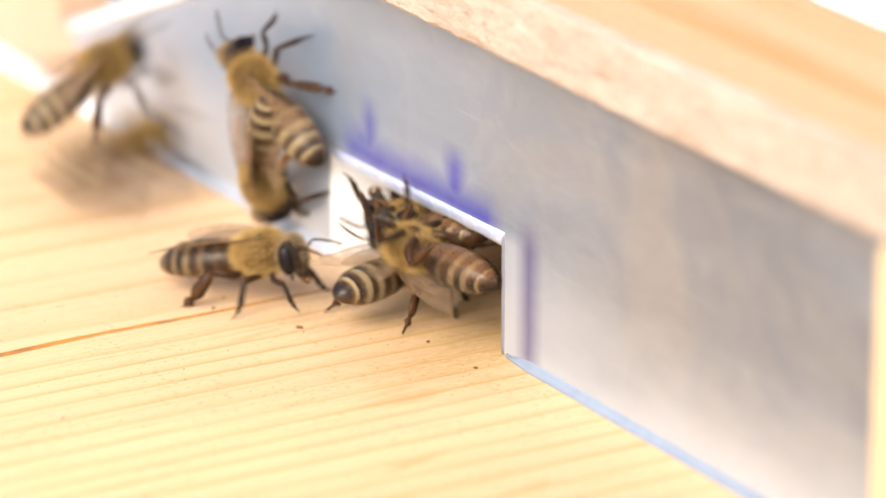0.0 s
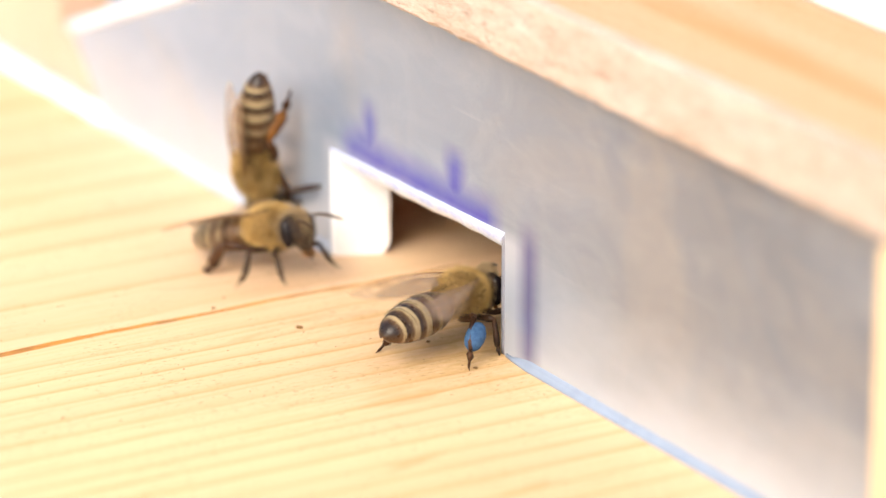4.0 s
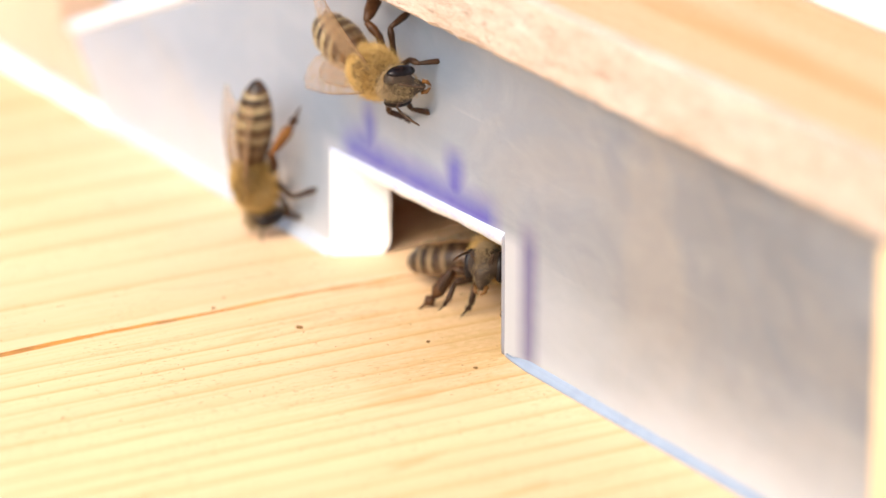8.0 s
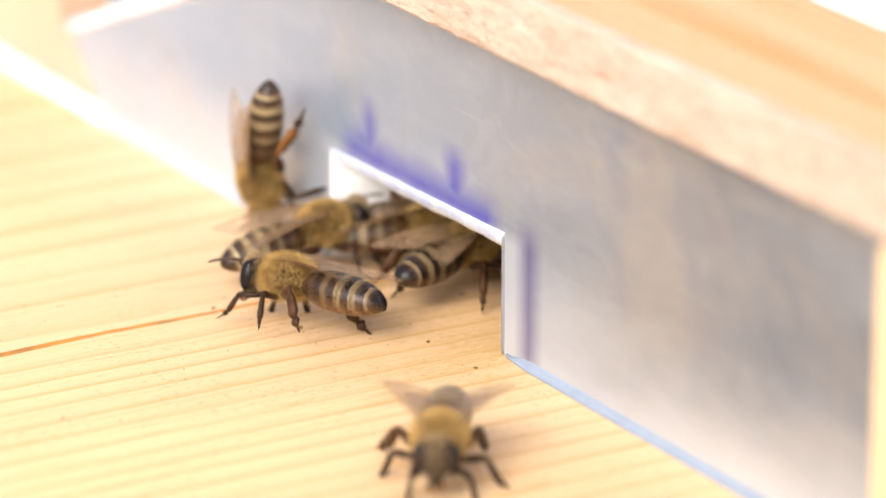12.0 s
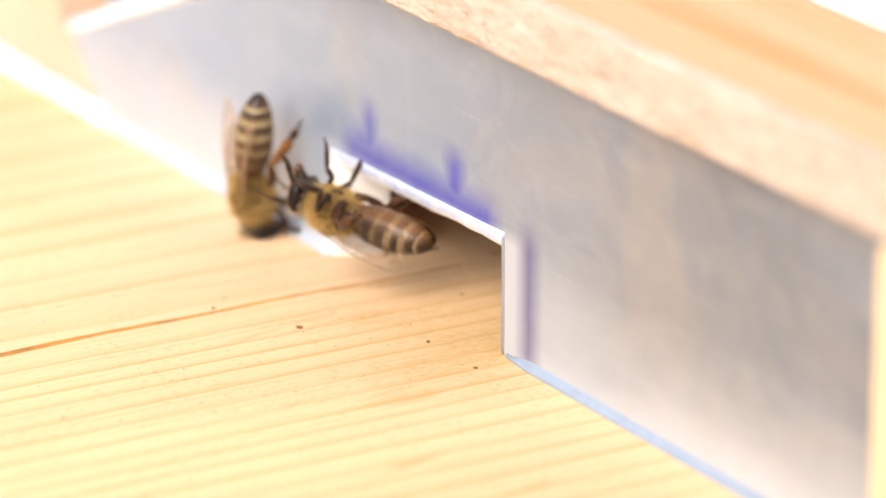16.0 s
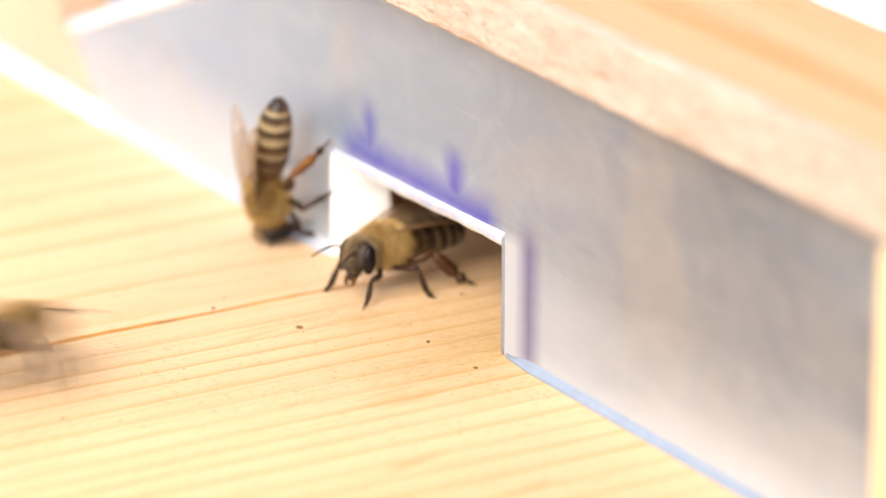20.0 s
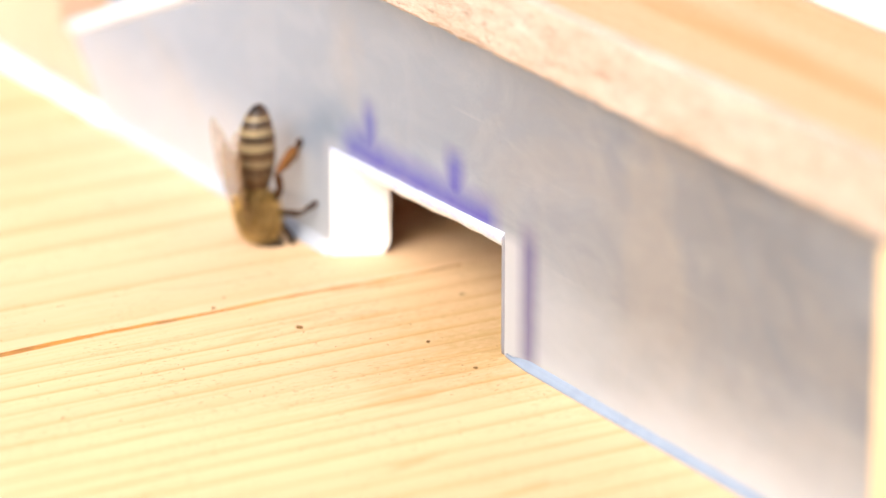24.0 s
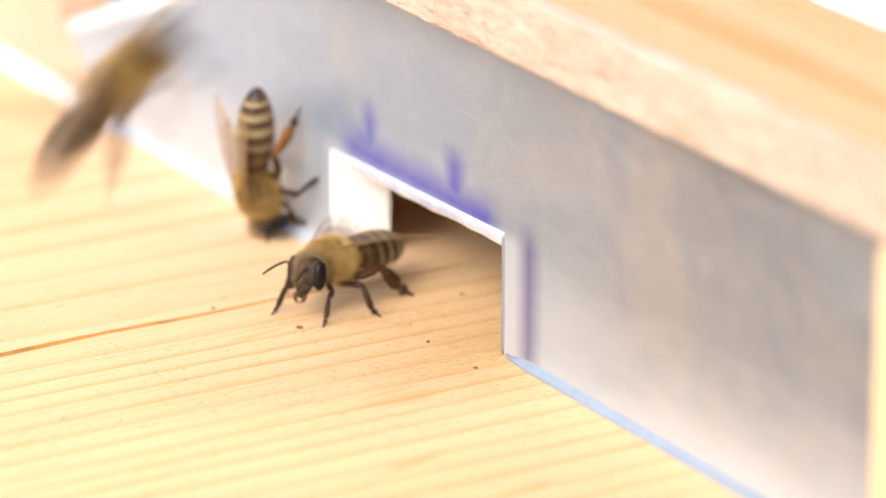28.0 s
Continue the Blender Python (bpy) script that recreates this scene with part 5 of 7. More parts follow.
    bee_walk(honey_bee('worker bee clinging head-down to the zinc strip, wings half open', 1, lift=5, slim=0.84, bend=-12, amber=True,
                       reach={'rear-1': (0, 0, -8), 'fore1': (0, 0, -10)}), [
        (0.000, 'w', -4.32, 0.10, 5.69, -133.5, 62.4, 129.0), (1.000, 'w', -3.99, 0.10, 3.97, -138.5, 69.7, 125.8), (1.600, 'w', -5.43, 0.10, 4.25, -133.9, 71.1, 130.5),
        (2.000, 'w', -5.59, 0.10, 4.05, -148.6, 74.7, 116.5), (2.500, 'w', -5.52, 0.10, 4.85, -161.5, 74.1, 103.9), (3.000, 'w', -4.76, 0.10, 5.39, -121.7, 70.5, 142.7),
        (3.500, 'w', -5.87, 0.10, 6.52, -140.4, 66.8, 123.4), (5.500, 'w', -3.65, 0.10, 4.31, -148.3, 67.4, 115.9), (6.000, 'w', -3.80, 0.10, 4.84, -136.1, 67.1, 127.6),
        (6.500, 'w', -5.49, 0.10, 5.40, -157.5, 74.3, 107.8), (7.000, 'w', -5.37, 0.10, 6.30, -158.7, 67.3, 106.0), (8.000, 'w', -5.82, 0.10, 5.09, -155.0, 71.3, 110.0),
        (9.000, 'w', -5.05, 0.10, 5.43, -147.0, 70.0, 117.5), (10.000, 'w', -4.77, 0.10, 5.56, -145.9, 69.5, 118.5), (11.000, 'w', -5.03, 0.10, 5.40, -141.6, 70.4, 122.9),
        (12.000, 'w', -4.83, 0.10, 5.45, -140.6, 70.4, 123.8), (14.500, 'w', -5.19, 0.10, 4.69, -135.4, 71.4, 129.1), (15.000, 'w', -4.55, 0.10, 4.98, -134.6, 70.2, 129.7),
        (16.000, 'w', -6.19, 0.10, 3.96, -148.6, 72.1, 116.2), (16.700, 'w', -5.47, 0.10, 3.92, -153.5, 71.6, 111.4), (17.000, 'w', -5.25, 0.10, 4.15, -153.4, 73.2, 111.7),
        (17.500, 'w', -5.70, 0.10, 3.54, -161.1, 71.0, 104.1), (18.000, 'w', -2.36, 0.10, 2.46, -117.5, 49.3, 141.1), (18.500, 'w', -3.51, 0.10, 2.95, -102.0, 49.1, 159.3),
        (19.000, 'w', -3.59, 0.10, 4.87, -114.0, 58.7, 148.1), (19.500, 'w', -3.69, 0.10, 4.18, -115.0, 62.3, 147.9), (20.000, 'w', -3.87, 0.10, 4.38, -136.3, 71.2, 128.2),
        (20.500, 'w', -3.55, 0.10, 4.69, 179.5, 72.7, 85.7), (21.000, 'w', -4.21, 0.10, 5.35, -141.6, 72.9, 123.2), (21.500, 'w', -4.91, 0.10, 5.11, -139.8, 72.1, 124.8),
        (23.500, 'w', -6.14, 0.10, 5.45, -153.3, 73.6, 111.8), (24.000, 'w', -5.38, 0.10, 2.83, 170.1, 75.9, 76.5), (24.500, 'w', -4.93, 0.10, 6.33, -156.6, 70.7, 108.4),
        (25.000, 'w', -3.90, 0.10, 3.79, -119.1, 66.5, 144.6), (25.500, 'w', -4.71, 0.10, 5.08, -123.4, 68.1, 140.5), (26.000, 'w', -5.32, 0.10, 3.56, -152.3, 71.8, 112.7),
        (26.500, 'w', -5.64, 0.10, 4.93, -169.9, 69.3, 95.7), (27.000, 'w', -4.23, 0.10, 3.34, -166.1, 71.1, 99.4), (27.500, 'w', -5.66, 0.10, 2.62, 169.4, 69.5, 76.3),
        (28.000, 'w', -5.38, 0.10, 4.73, -159.4, 70.1, 105.7)], still=True, grips={
        'rear1': [(0.0, -6, -5, 14), (2.0, -6, -5, 14), (3.0, -10, -3, 24), (6.0, -19, 1, 36), (7.0, -10, -10, 15), (8.0, -11, -7, 20), (9.0, -13, -5, 25), (10.0, -7, -2, 19),
                  (11.0, -10, -3, 23), (12.0, -7, -2, 20), (15.0, -6, 2, 23), (16.0, -13, -8, 22), (17.0, -20, -10, 30), (18.0, -20, -6, 34), (19.0, 6, 6, 4), (20.0, -7, -12, 8), (21.0, -20, -6, 33),
                  (24.0, -22, -12, 29), (25.0, -15, 10, 40), (26.0, -18, 2, 36), (27.0, -20, -3, 34), (28.0, -20, -8, 30)],
        'mid1': [(0.0, -7, -1, 0), (7.0, -2, -9, -14), (8.0, -13, -6, -5), (10.0, -5, -1, -1), (12.0, -8, -1, -1), (15.0, -9, 4, 6), (19.0, -13, 13, 19), (20.0, -12, 8, 12), (24.0, -26, 3, 6), (28.0, -20, 7, 11)]},
        wings=[(0.0, 0, -3), (2.0, 0, -4), (3.0, -8, -6), (6.0, 0, -6), (7.0, 2, -7), (8.0, 2, -9), (9.0, 4, -9), (11.0, 2, -7), (12.0, -4, -4), (15.0, 2, -4), (16.0, 2, -9), (17.0, -4, 16),
               (18.0, 0, 12), (19.0, 0, 10), (20.0, 0, -1), (21.0, 2, 5), (24.0, 2, 0), (25.0, 4, 5), (26.0, 4, 0), (27.0, 6, -6), (28.0, 4, -4)])
    bee_walk(honey_bee('dark-banded worker bee walking on the pine landing board', 13), [
        (0.000, 'w', -5.44, -0.23, 12.44, -94.4, -36.3, -172.6), (0.200, 'w', -9.04, 0.03, 10.84, -90.0, -28.1, 180.0), (0.400, 'w', -5.96, 0.08, 13.84, -89.3, -34.3, 178.8),
        (0.600, 'w', -9.55, -0.01, 16.76, -90.8, -38.1, -178.7), (0.900, 'a', -21.13, -57.92, 132.57, -90.8, -38.1, -178.7), (1.125, 'a', -280.57, -398.96, -143.71, -42.6, -18.9, 172.8),
        (1.350, 'a', -540.00, -740.00, -420.00, 0.0, 0.0, -178.7), (3.000, 'a', -540.00, -740.00, -420.00, -0.0, -0.0, 136.5), (4.650, 'a', -540.00, -740.00, -420.00, 0.0, -0.0, 91.8),
        (5.150, 'a', 18.99, -56.85, 124.59, -0.4, -10.2, 91.8), (5.400, 'a', 28.79, -7.85, 26.59, -0.4, -10.2, 91.8), (5.500, 'a', 21.20, -7.05, 24.65, -2.0, -22.2, 98.1),
        (5.600, 'a', 11.09, -6.75, 24.77, -4.6, -25.9, 108.8), (5.900, 'a', -0.49, -64.66, 140.59, -4.6, -25.9, 108.8), (6.350, 'a', -540.00, -740.00, -420.00, 0.0, -0.0, 108.8),
        (6.650, 'a', -540.00, -740.00, -420.00, 0.0, -0.0, 49.0), (6.950, 'a', -540.00, -740.00, -420.00, -0.0, -0.0, -10.8), (7.200, 'a', -274.00, -394.71, -150.99, 42.0, 11.4, -15.4),
        (7.450, 'a', -8.00, -49.42, 118.03, 85.8, 22.8, -10.8), (7.700, 'w', 1.80, -0.42, 20.03, 85.8, 22.8, -10.8), (7.980, 'w', 10.88, 0.31, 17.13, 91.2, 10.1, 7.0),
        (8.020, 'w', 10.88, 0.31, 17.13, 91.2, 10.1, 7.0), (8.200, 'w', 12.50, 0.03, 13.38, 90.0, 28.1, 0.0), (8.500, 'w', 14.98, -0.32, 13.47, 85.7, 28.1, -9.0),
        (8.700, 'w', 16.20, -0.47, 13.23, 83.1, 32.0, -12.9), (8.980, 'w', 21.69, -0.55, 12.29, 88.8, 30.1, -2.3), (9.020, 'w', 21.69, -0.55, 12.29, 88.8, 30.1, -2.3),
        (9.200, 'w', 26.01, -1.18, 10.90, 84.1, 20.7, -16.2), (9.500, 'w', 25.54, -0.87, 6.87, 83.4, 26.5, -14.5), (9.600, 'f', 19.23, 1.59, 3.31, 40.8, 15.0, -16.2),
        (9.700, 'f', 12.92, 4.06, -0.25, -0.0, 5.4, -9.7), (9.980, 'f', 19.69, 2.06, -0.08, 0.0, 1.0, -5.1), (10.020, 'f', 19.69, 2.06, -0.08, 0.0, 1.0, -5.1),
        (10.300, 'f', 21.68, 2.63, 0.47, 0.0, -10.9, -9.8), (10.800, 'f', 21.00, 30.00, 0.00, 0.0, -10.9, -9.8), (11.250, 'f', 16.00, 55.00, 0.00, -0.0, -0.0, -9.8),
        (16.500, 'f', 16.00, 55.00, 0.00, -0.0, -0.0, -68.9), (17.000, 'f', 6.99, 30.00, 0.00, 0.0, -19.0, -68.9), (17.500, 'f', 6.99, 3.58, 0.89, 0.0, -19.0, -68.9),
        (17.567, 'c', 8.52, 2.43, 3.30, 58.1, -54.3, -102.5), (17.633, 'c', 10.05, 1.28, 5.71, 141.1, -38.0, -163.4), (17.700, 'c', 11.59, 0.14, 8.11, -180.0, 5.0, -171.0),
        (17.840, 'w', 11.33, -0.14, 8.92, -139.9, -13.7, -161.9), (17.980, 'w', 11.07, -0.42, 9.72, -96.7, -33.7, -168.0), (18.020, 'w', 11.07, -0.42, 9.72, -96.7, -33.7, -168.0),
        (18.200, 'w', 11.09, -0.94, 10.53, -103.8, -33.4, -155.9), (18.500, 'w', 10.74, 0.34, 13.16, -83.6, -38.5, 169.8), (18.700, 'w', 6.37, 0.24, 16.28, -85.3, -43.2, 173.1),
        (18.980, 'w', 5.87, 0.24, 16.41, -84.2, -48.8, 172.3), (19.020, 'w', 5.87, 0.24, 16.41, -84.2, -48.8, 172.3), (19.200, 'w', 6.40, 0.69, 18.51, -81.8, -22.1, 159.2),
        (19.400, 'w', 5.24, 0.63, 24.85, -81.4, -26.2, 161.0), (19.700, 'a', -6.34, -57.28, 140.66, -81.4, -26.2, 161.0), (19.925, 'a', -273.17, -398.64, -139.67, -39.6, -13.0, 156.0),
        (20.150, 'a', -540.00, -740.00, -420.00, 0.0, -0.0, 161.0), (22.350, 'a', -540.00, -740.00, -420.00, 0.0, -0.0, 126.0), (24.550, 'a', -540.00, -740.00, -420.00, 0.0, -0.0, 90.9),
        (25.050, 'a', -2.31, -56.50, 120.95, -0.2, -36.9, 90.9), (25.300, 'a', 7.49, -7.51, 22.95, -0.2, -36.9, 90.9), (25.500, 'a', -14.14, -6.06, 9.75, 3.9, -38.3, 75.4),
        (25.700, 'a', -20.66, -10.69, 2.67, 2.6, -20.3, 79.3), (25.850, 'a', -20.99, -22.46, 1.44, 1.3, -10.9, 84.5), (26.150, 'a', -82.48, -131.78, 35.61, 1.3, -10.9, 84.5),
        (26.600, 'a', -540.00, -740.00, -420.00, 0.0, -0.0, 84.5), (28.000, 'a', -540.00, -740.00, -420.00, 0.0, -0.0, 84.5)])
    bee_walk(honey_bee('dark-banded worker bee walking on the pine landing board', 6, dark=True), [
        (0.000, 'f', 6.03, -8.66, 0.28, 0.0, -7.0, 32.4), (0.200, 'f', 5.48, -5.60, 0.42, -0.0, -9.9, 32.6), (0.400, 'f', 5.90, -3.64, 0.73, -0.0, -16.0, 29.3),
        (0.600, 'f', 7.49, -3.06, 0.72, -0.0, -15.8, 20.8), (0.800, 'f', 9.98, -1.54, 0.91, -0.0, -19.4, 19.5), (0.980, 'f', 12.49, 0.04, 0.33, 0.0, -8.0, 26.0),
        (1.020, 'f', 12.49, 0.04, 0.33, 0.0, -8.0, 26.0), (1.200, 'f', 13.30, 4.50, 0.91, 0.0, -19.3, 12.6), (1.700, 'f', 13.30, 30.00, 0.00, 0.0, -19.3, 12.6),
        (2.150, 'f', 23.00, 55.00, 0.00, 0.0, -0.0, 12.6), (4.300, 'f', 23.00, 55.00, 0.00, 0.0, -0.0, 25.4), (4.800, 'f', 9.71, 30.00, 0.00, -0.0, -16.1, 25.4),
        (5.300, 'f', 9.71, -1.61, 0.74, -0.0, -16.1, 25.4), (5.500, 'f', 9.54, -0.25, 0.53, 0.0, -12.0, 35.9), (5.980, 'f', 6.20, 1.98, -0.16, 0.0, 3.0, 100.4),
        (6.020, 'f', 6.20, 1.98, -0.16, 0.0, 3.0, 100.4), (6.500, 'f', 7.29, 3.37, -0.27, 0.0, 6.0, 96.0), (6.740, 'f', 9.02, 3.64, 0.17, -3.2, -3.9, 60.4),
        (6.980, 'f', 10.74, 3.90, 0.62, -0.0, -13.9, 24.4), (7.020, 'f', 10.74, 3.90, 0.62, -0.0, -13.9, 24.4), (7.500, 'f', 12.63, 5.75, 0.67, -0.0, -14.9, 18.2),
        (7.980, 'f', 14.68, 5.48, 0.38, 0.0, -9.1, 23.6), (8.020, 'f', 14.68, 5.48, 0.38, 0.0, -9.1, 23.6), (8.300, 'f', 15.93, 7.75, 0.68, -0.0, -15.1, -2.1),
        (8.800, 'f', 15.93, 30.00, 0.00, -0.0, -15.1, -2.1), (9.250, 'f', 23.00, 55.00, 0.00, -0.0, -0.0, -2.1), (11.000, 'f', 23.00, 55.00, 0.00, 0.0, 0.0, -59.0),
        (12.750, 'f', 23.00, 55.00, 0.00, 0.0, 0.0, -115.8), (14.500, 'f', 23.00, 55.00, 0.00, 0.0, 0.0, -172.7), (14.667, 'f', 18.82, 46.67, 0.00, 59.9, 1.8, -175.8),
        (14.833, 'f', 14.63, 38.33, 0.00, 119.8, 5.3, -175.8), (15.000, 'f', 10.45, 30.00, 0.00, 180.0, 7.1, -172.7), (15.500, 'c', 10.45, 1.94, 8.02, 180.0, 7.1, -172.7),
        (15.700, 'c', 9.29, -0.09, 8.53, -180.0, -5.0, -163.3), (15.980, 'c', 6.34, -2.80, 8.87, 180.0, -14.9, -151.2), (16.020, 'c', 6.34, -2.80, 8.87, 180.0, -14.9, -151.2),
        (16.110, 'w', 5.97, -1.93, 7.95, -135.7, -11.6, -156.3), (16.200, 'w', 5.60, -1.07, 7.02, -92.4, -5.8, -157.7), (16.500, 'w', 4.62, -0.33, 9.86, -95.0, -31.8, -170.6),
        (16.700, 'w', 0.79, 0.20, 12.08, -87.0, -37.1, 175.0), (16.767, 'a', 1.86, -2.87, 14.79, -105.9, -63.6, 145.2), (16.833, 'a', 2.94, -5.94, 17.50, 1.9, -83.7, -6.0),
        (16.900, 'a', 4.02, -9.01, 20.22, 15.7, -55.0, -64.1), (17.200, 'a', -7.56, -66.92, 136.03, 15.7, -55.0, -64.1), (17.650, 'a', -570.00, -620.00, -420.00, -0.0, -0.0, -64.1),
        (18.150, 'a', -570.00, -620.00, -420.00, 0.0, 0.0, -5.5), (18.650, 'a', -570.00, -620.00, -420.00, 0.0, -0.0, 53.1), (19.150, 'a', -570.00, -620.00, -420.00, 0.0, -0.0, 111.7),
        (19.650, 'a', -44.89, -133.60, 29.80, -5.7, 12.3, 111.7), (19.900, 'a', 7.15, -41.09, 0.89, -5.7, 12.3, 111.7), (20.000, 'a', 12.05, -30.66, 0.79, -5.3, 10.1, 110.3),
        (20.100, 'a', 24.07, -15.92, 3.88, -1.6, -24.3, 96.4), (20.200, 'f', 20.62, -11.91, -0.08, 0.0, 1.0, 84.1), (20.500, 'f', 22.18, -4.57, 0.63, -0.0, -14.1, 100.1),
        (20.700, 'f', 20.58, -1.27, 0.48, 0.0, -11.1, 103.8), (20.980, 'f', 20.14, 2.41, 0.14, 0.0, -4.0, 115.3), (21.020, 'f', 20.14, 2.41, 0.14, 0.0, -4.0, 115.3),
        (21.200, 'f', 17.59, 7.03, -0.28, -0.0, 6.1, 124.4), (21.700, 'f', 17.59, 30.00, 0.00, -0.0, 6.1, 124.4), (22.150, 'f', 23.00, 55.00, 0.00, 0.0, -0.0, 124.4),
        (23.167, 'f', 23.00, 55.00, 0.00, 0.0, -0.0, 64.7), (24.183, 'f', 23.00, 55.00, 0.00, 0.0, -0.0, 5.0), (25.200, 'f', 23.00, 55.00, 0.00, -0.0, -0.0, -54.7),
        (25.700, 'f', 7.36, 30.00, 0.00, -0.0, -17.3, -54.7), (26.200, 'f', 7.36, 5.98, 0.80, -0.0, -17.3, -54.7), (26.500, 'f', 9.71, 2.12, 0.19, -0.0, -5.0, -41.2),
        (26.700, 'f', 11.81, 1.45, 0.27, -0.0, -6.9, -61.9), (26.980, 'f', 11.41, -0.36, -0.16, -0.0, 3.0, -82.6), (27.020, 'f', 11.41, -0.36, -0.16, -0.0, 3.0, -82.6),
        (27.200, 'f', 6.49, -3.71, 0.09, -0.0, -3.0, -99.7), (27.400, 'f', 5.20, -14.00, -0.10, 0.0, 4.0, -150.5), (27.500, 'a', 10.31, -22.15, 2.93, -2.8, -18.3, -99.8),
        (27.600, 'a', -3.37, -30.49, 2.72, -1.4, -19.0, -95.0), (27.900, 'a', -64.86, -139.81, 36.88, -1.4, -19.0, -95.0), (28.000, 'a', -64.86, -139.81, 36.88, -1.4, -19.0, -95.0)])
    bee_walk(honey_bee('dark-banded worker bee walking on the pine landing board', 10, dark=True), [
        (0.000, 'c', 15.40, -2.14, 8.75, -180.0, -11.0, -166.0), (0.100, 'w', 14.63, -1.46, 9.66, -142.7, -22.1, -157.9), (0.200, 'w', 13.87, -0.78, 10.58, -102.6, -35.6, -158.9),
        (0.250, 'a', 9.54, -2.84, 9.57, -55.6, -23.3, -168.1), (0.300, 'a', 5.21, -4.89, 8.56, -13.9, -8.9, -165.0), (0.400, 'a', -8.89, -4.34, 5.42, -15.2, -22.9, -167.6),
        (0.467, 'w', -7.73, -3.41, 5.70, 4.7, -61.2, 142.6), (0.533, 'w', -6.58, -2.48, 5.99, 83.3, -53.1, 37.8), (0.600, 'w', -5.43, -1.55, 6.27, 90.5, -12.9, -2.1),
        (0.800, 'w', -2.10, -1.77, 6.84, 89.0, -11.9, 5.0), (0.980, 'w', 0.04, -1.34, 7.59, 85.0, -15.1, 18.6), (1.020, 'w', 0.04, -1.34, 7.59, 85.0, -15.1, 18.6),
        (1.200, 'w', 2.00, -0.99, 7.25, 89.1, -3.7, 13.0), (1.500, 'w', 2.90, 0.10, 7.36, 91.4, 4.7, 16.1), (1.700, 'w', 5.54, 0.55, 6.44, 91.2, 6.0, 11.2),
        (1.840, 'c', 8.16, -0.80, 7.52, 135.8, 0.8, 17.0), (1.980, 'c', 10.78, -2.15, 8.61, -180.0, -6.9, 17.6), (2.020, 'c', 10.78, -2.15, 8.61, -180.0, -6.9, 17.6),
        (2.200, 'c', 13.65, 0.38, 8.54, -180.0, -5.0, 15.5), (2.500, 'c', 13.88, 1.58, 8.33, -180.0, -0.0, 9.4), (2.700, 'c', 15.87, 3.26, 8.46, -180.0, -3.0, 11.8),
        (3.200, 'f', 15.87, 30.00, 0.00, -180.0, -3.0, 11.8), (3.350, 'f', 6.58, 43.67, 0.00, -120.0, -2.2, 10.6), (3.500, 'f', -2.71, 57.33, 0.00, -60.0, -0.7, 10.6),
        (3.650, 'f', -12.00, 71.00, 0.00, 0.0, -0.0, 11.8), (6.175, 'f', -12.00, 71.00, 0.00, 0.0, 0.0, -24.6), (8.700, 'f', -12.00, 71.00, 0.00, -0.0, -0.0, -61.1),
        (9.200, 'f', 4.03, 30.00, 0.00, 0.0, -3.0, -61.1), (9.700, 'f', 4.03, 1.02, 0.10, 0.0, -3.0, -61.1), (9.980, 'f', 6.06, -0.20, -0.03, 0.0, -0.0, -72.4),
        (10.020, 'f', 6.06, -0.20, -0.03, 0.0, -0.0, -72.4), (10.200, 'f', 8.05, 1.23, 0.18, 0.0, -4.9, -75.1), (10.500, 'f', 11.69, -0.12, 0.14, 0.0, -3.9, -76.1),
        (10.700, 'f', 15.49, -6.91, 0.52, 0.0, -12.0, -80.5), (10.980, 'f', 14.80, -10.24, 0.01, 0.0, -1.0, -70.6), (11.020, 'f', 14.80, -10.24, 0.01, 0.0, -1.0, -70.6),
        (11.200, 'f', 15.02, -10.72, 0.73, 0.0, -15.9, -72.4), (11.350, 'f', 11.97, -9.59, 0.26, 4.3, -5.9, -118.9), (11.500, 'f', 8.93, -8.46, -0.20, 0.0, 4.0, -164.6),
        (11.700, 'f', 9.42, -8.28, -0.23, 0.0, 5.0, -164.0), (11.980, 'f', 11.2, -10.3, 0.25, 16.0, 4.0, -154.0), (12.020, 'f', 11.2, -10.3, 0.25, 16.0, 4.0, -154.0),
        (12.200, 'f', 14.34, -12.00, 0.37, -0.0, -8.9, -88.3), (12.500, 'f', 9.18, -13.11, -0.03, 0.0, 0.0, -137.6), (12.800, 'f', 3.78, -19.49, 0.05, -0.0, -2.0, -143.8),
        (13.100, 'a', -0.44, -31.27, 3.59, 0.8, -23.3, -87.3), (13.400, 'a', -61.93, -140.60, 37.75, 0.8, -23.3, -87.3), (13.850, 'a', -600.00, -650.00, -420.00, -0.0, -0.0, -87.3),
        (14.583, 'a', -600.00, -650.00, -420.00, 0.0, 0.0, -30.7), (15.317, 'a', -600.00, -650.00, -420.00, 0.0, -0.0, 26.0), (16.050, 'a', -600.00, -650.00, -420.00, 0.0, -0.0, 82.7),
        (16.550, 'a', -57.67, -108.03, 29.92, 1.8, -5.0, 82.7), (16.800, 'a', -5.63, -15.53, 1.01, 1.8, -5.0, 82.7), (16.980, 'f', 5.90, -15.70, 0.14, -0.0, -4.0, 71.1),
        (17.020, 'f', 5.90, -15.70, 0.14, -0.0, -4.0, 71.1), (17.200, 'f', 6.47, -9.38, 0.37, 0.0, -9.0, 82.6), (17.500, 'f', 6.50, 2.13, 0.28, -0.0, -6.9, 98.5),
        (17.700, 'f', 7.23, 7.16, -0.27, -0.0, 6.0, 106.1), (18.200, 'f', 7.23, 30.00, 0.00, -0.0, 6.0, 106.1), (18.650, 'f', -12.00, 71.00, 0.00, 0.0, -0.0, 106.1),
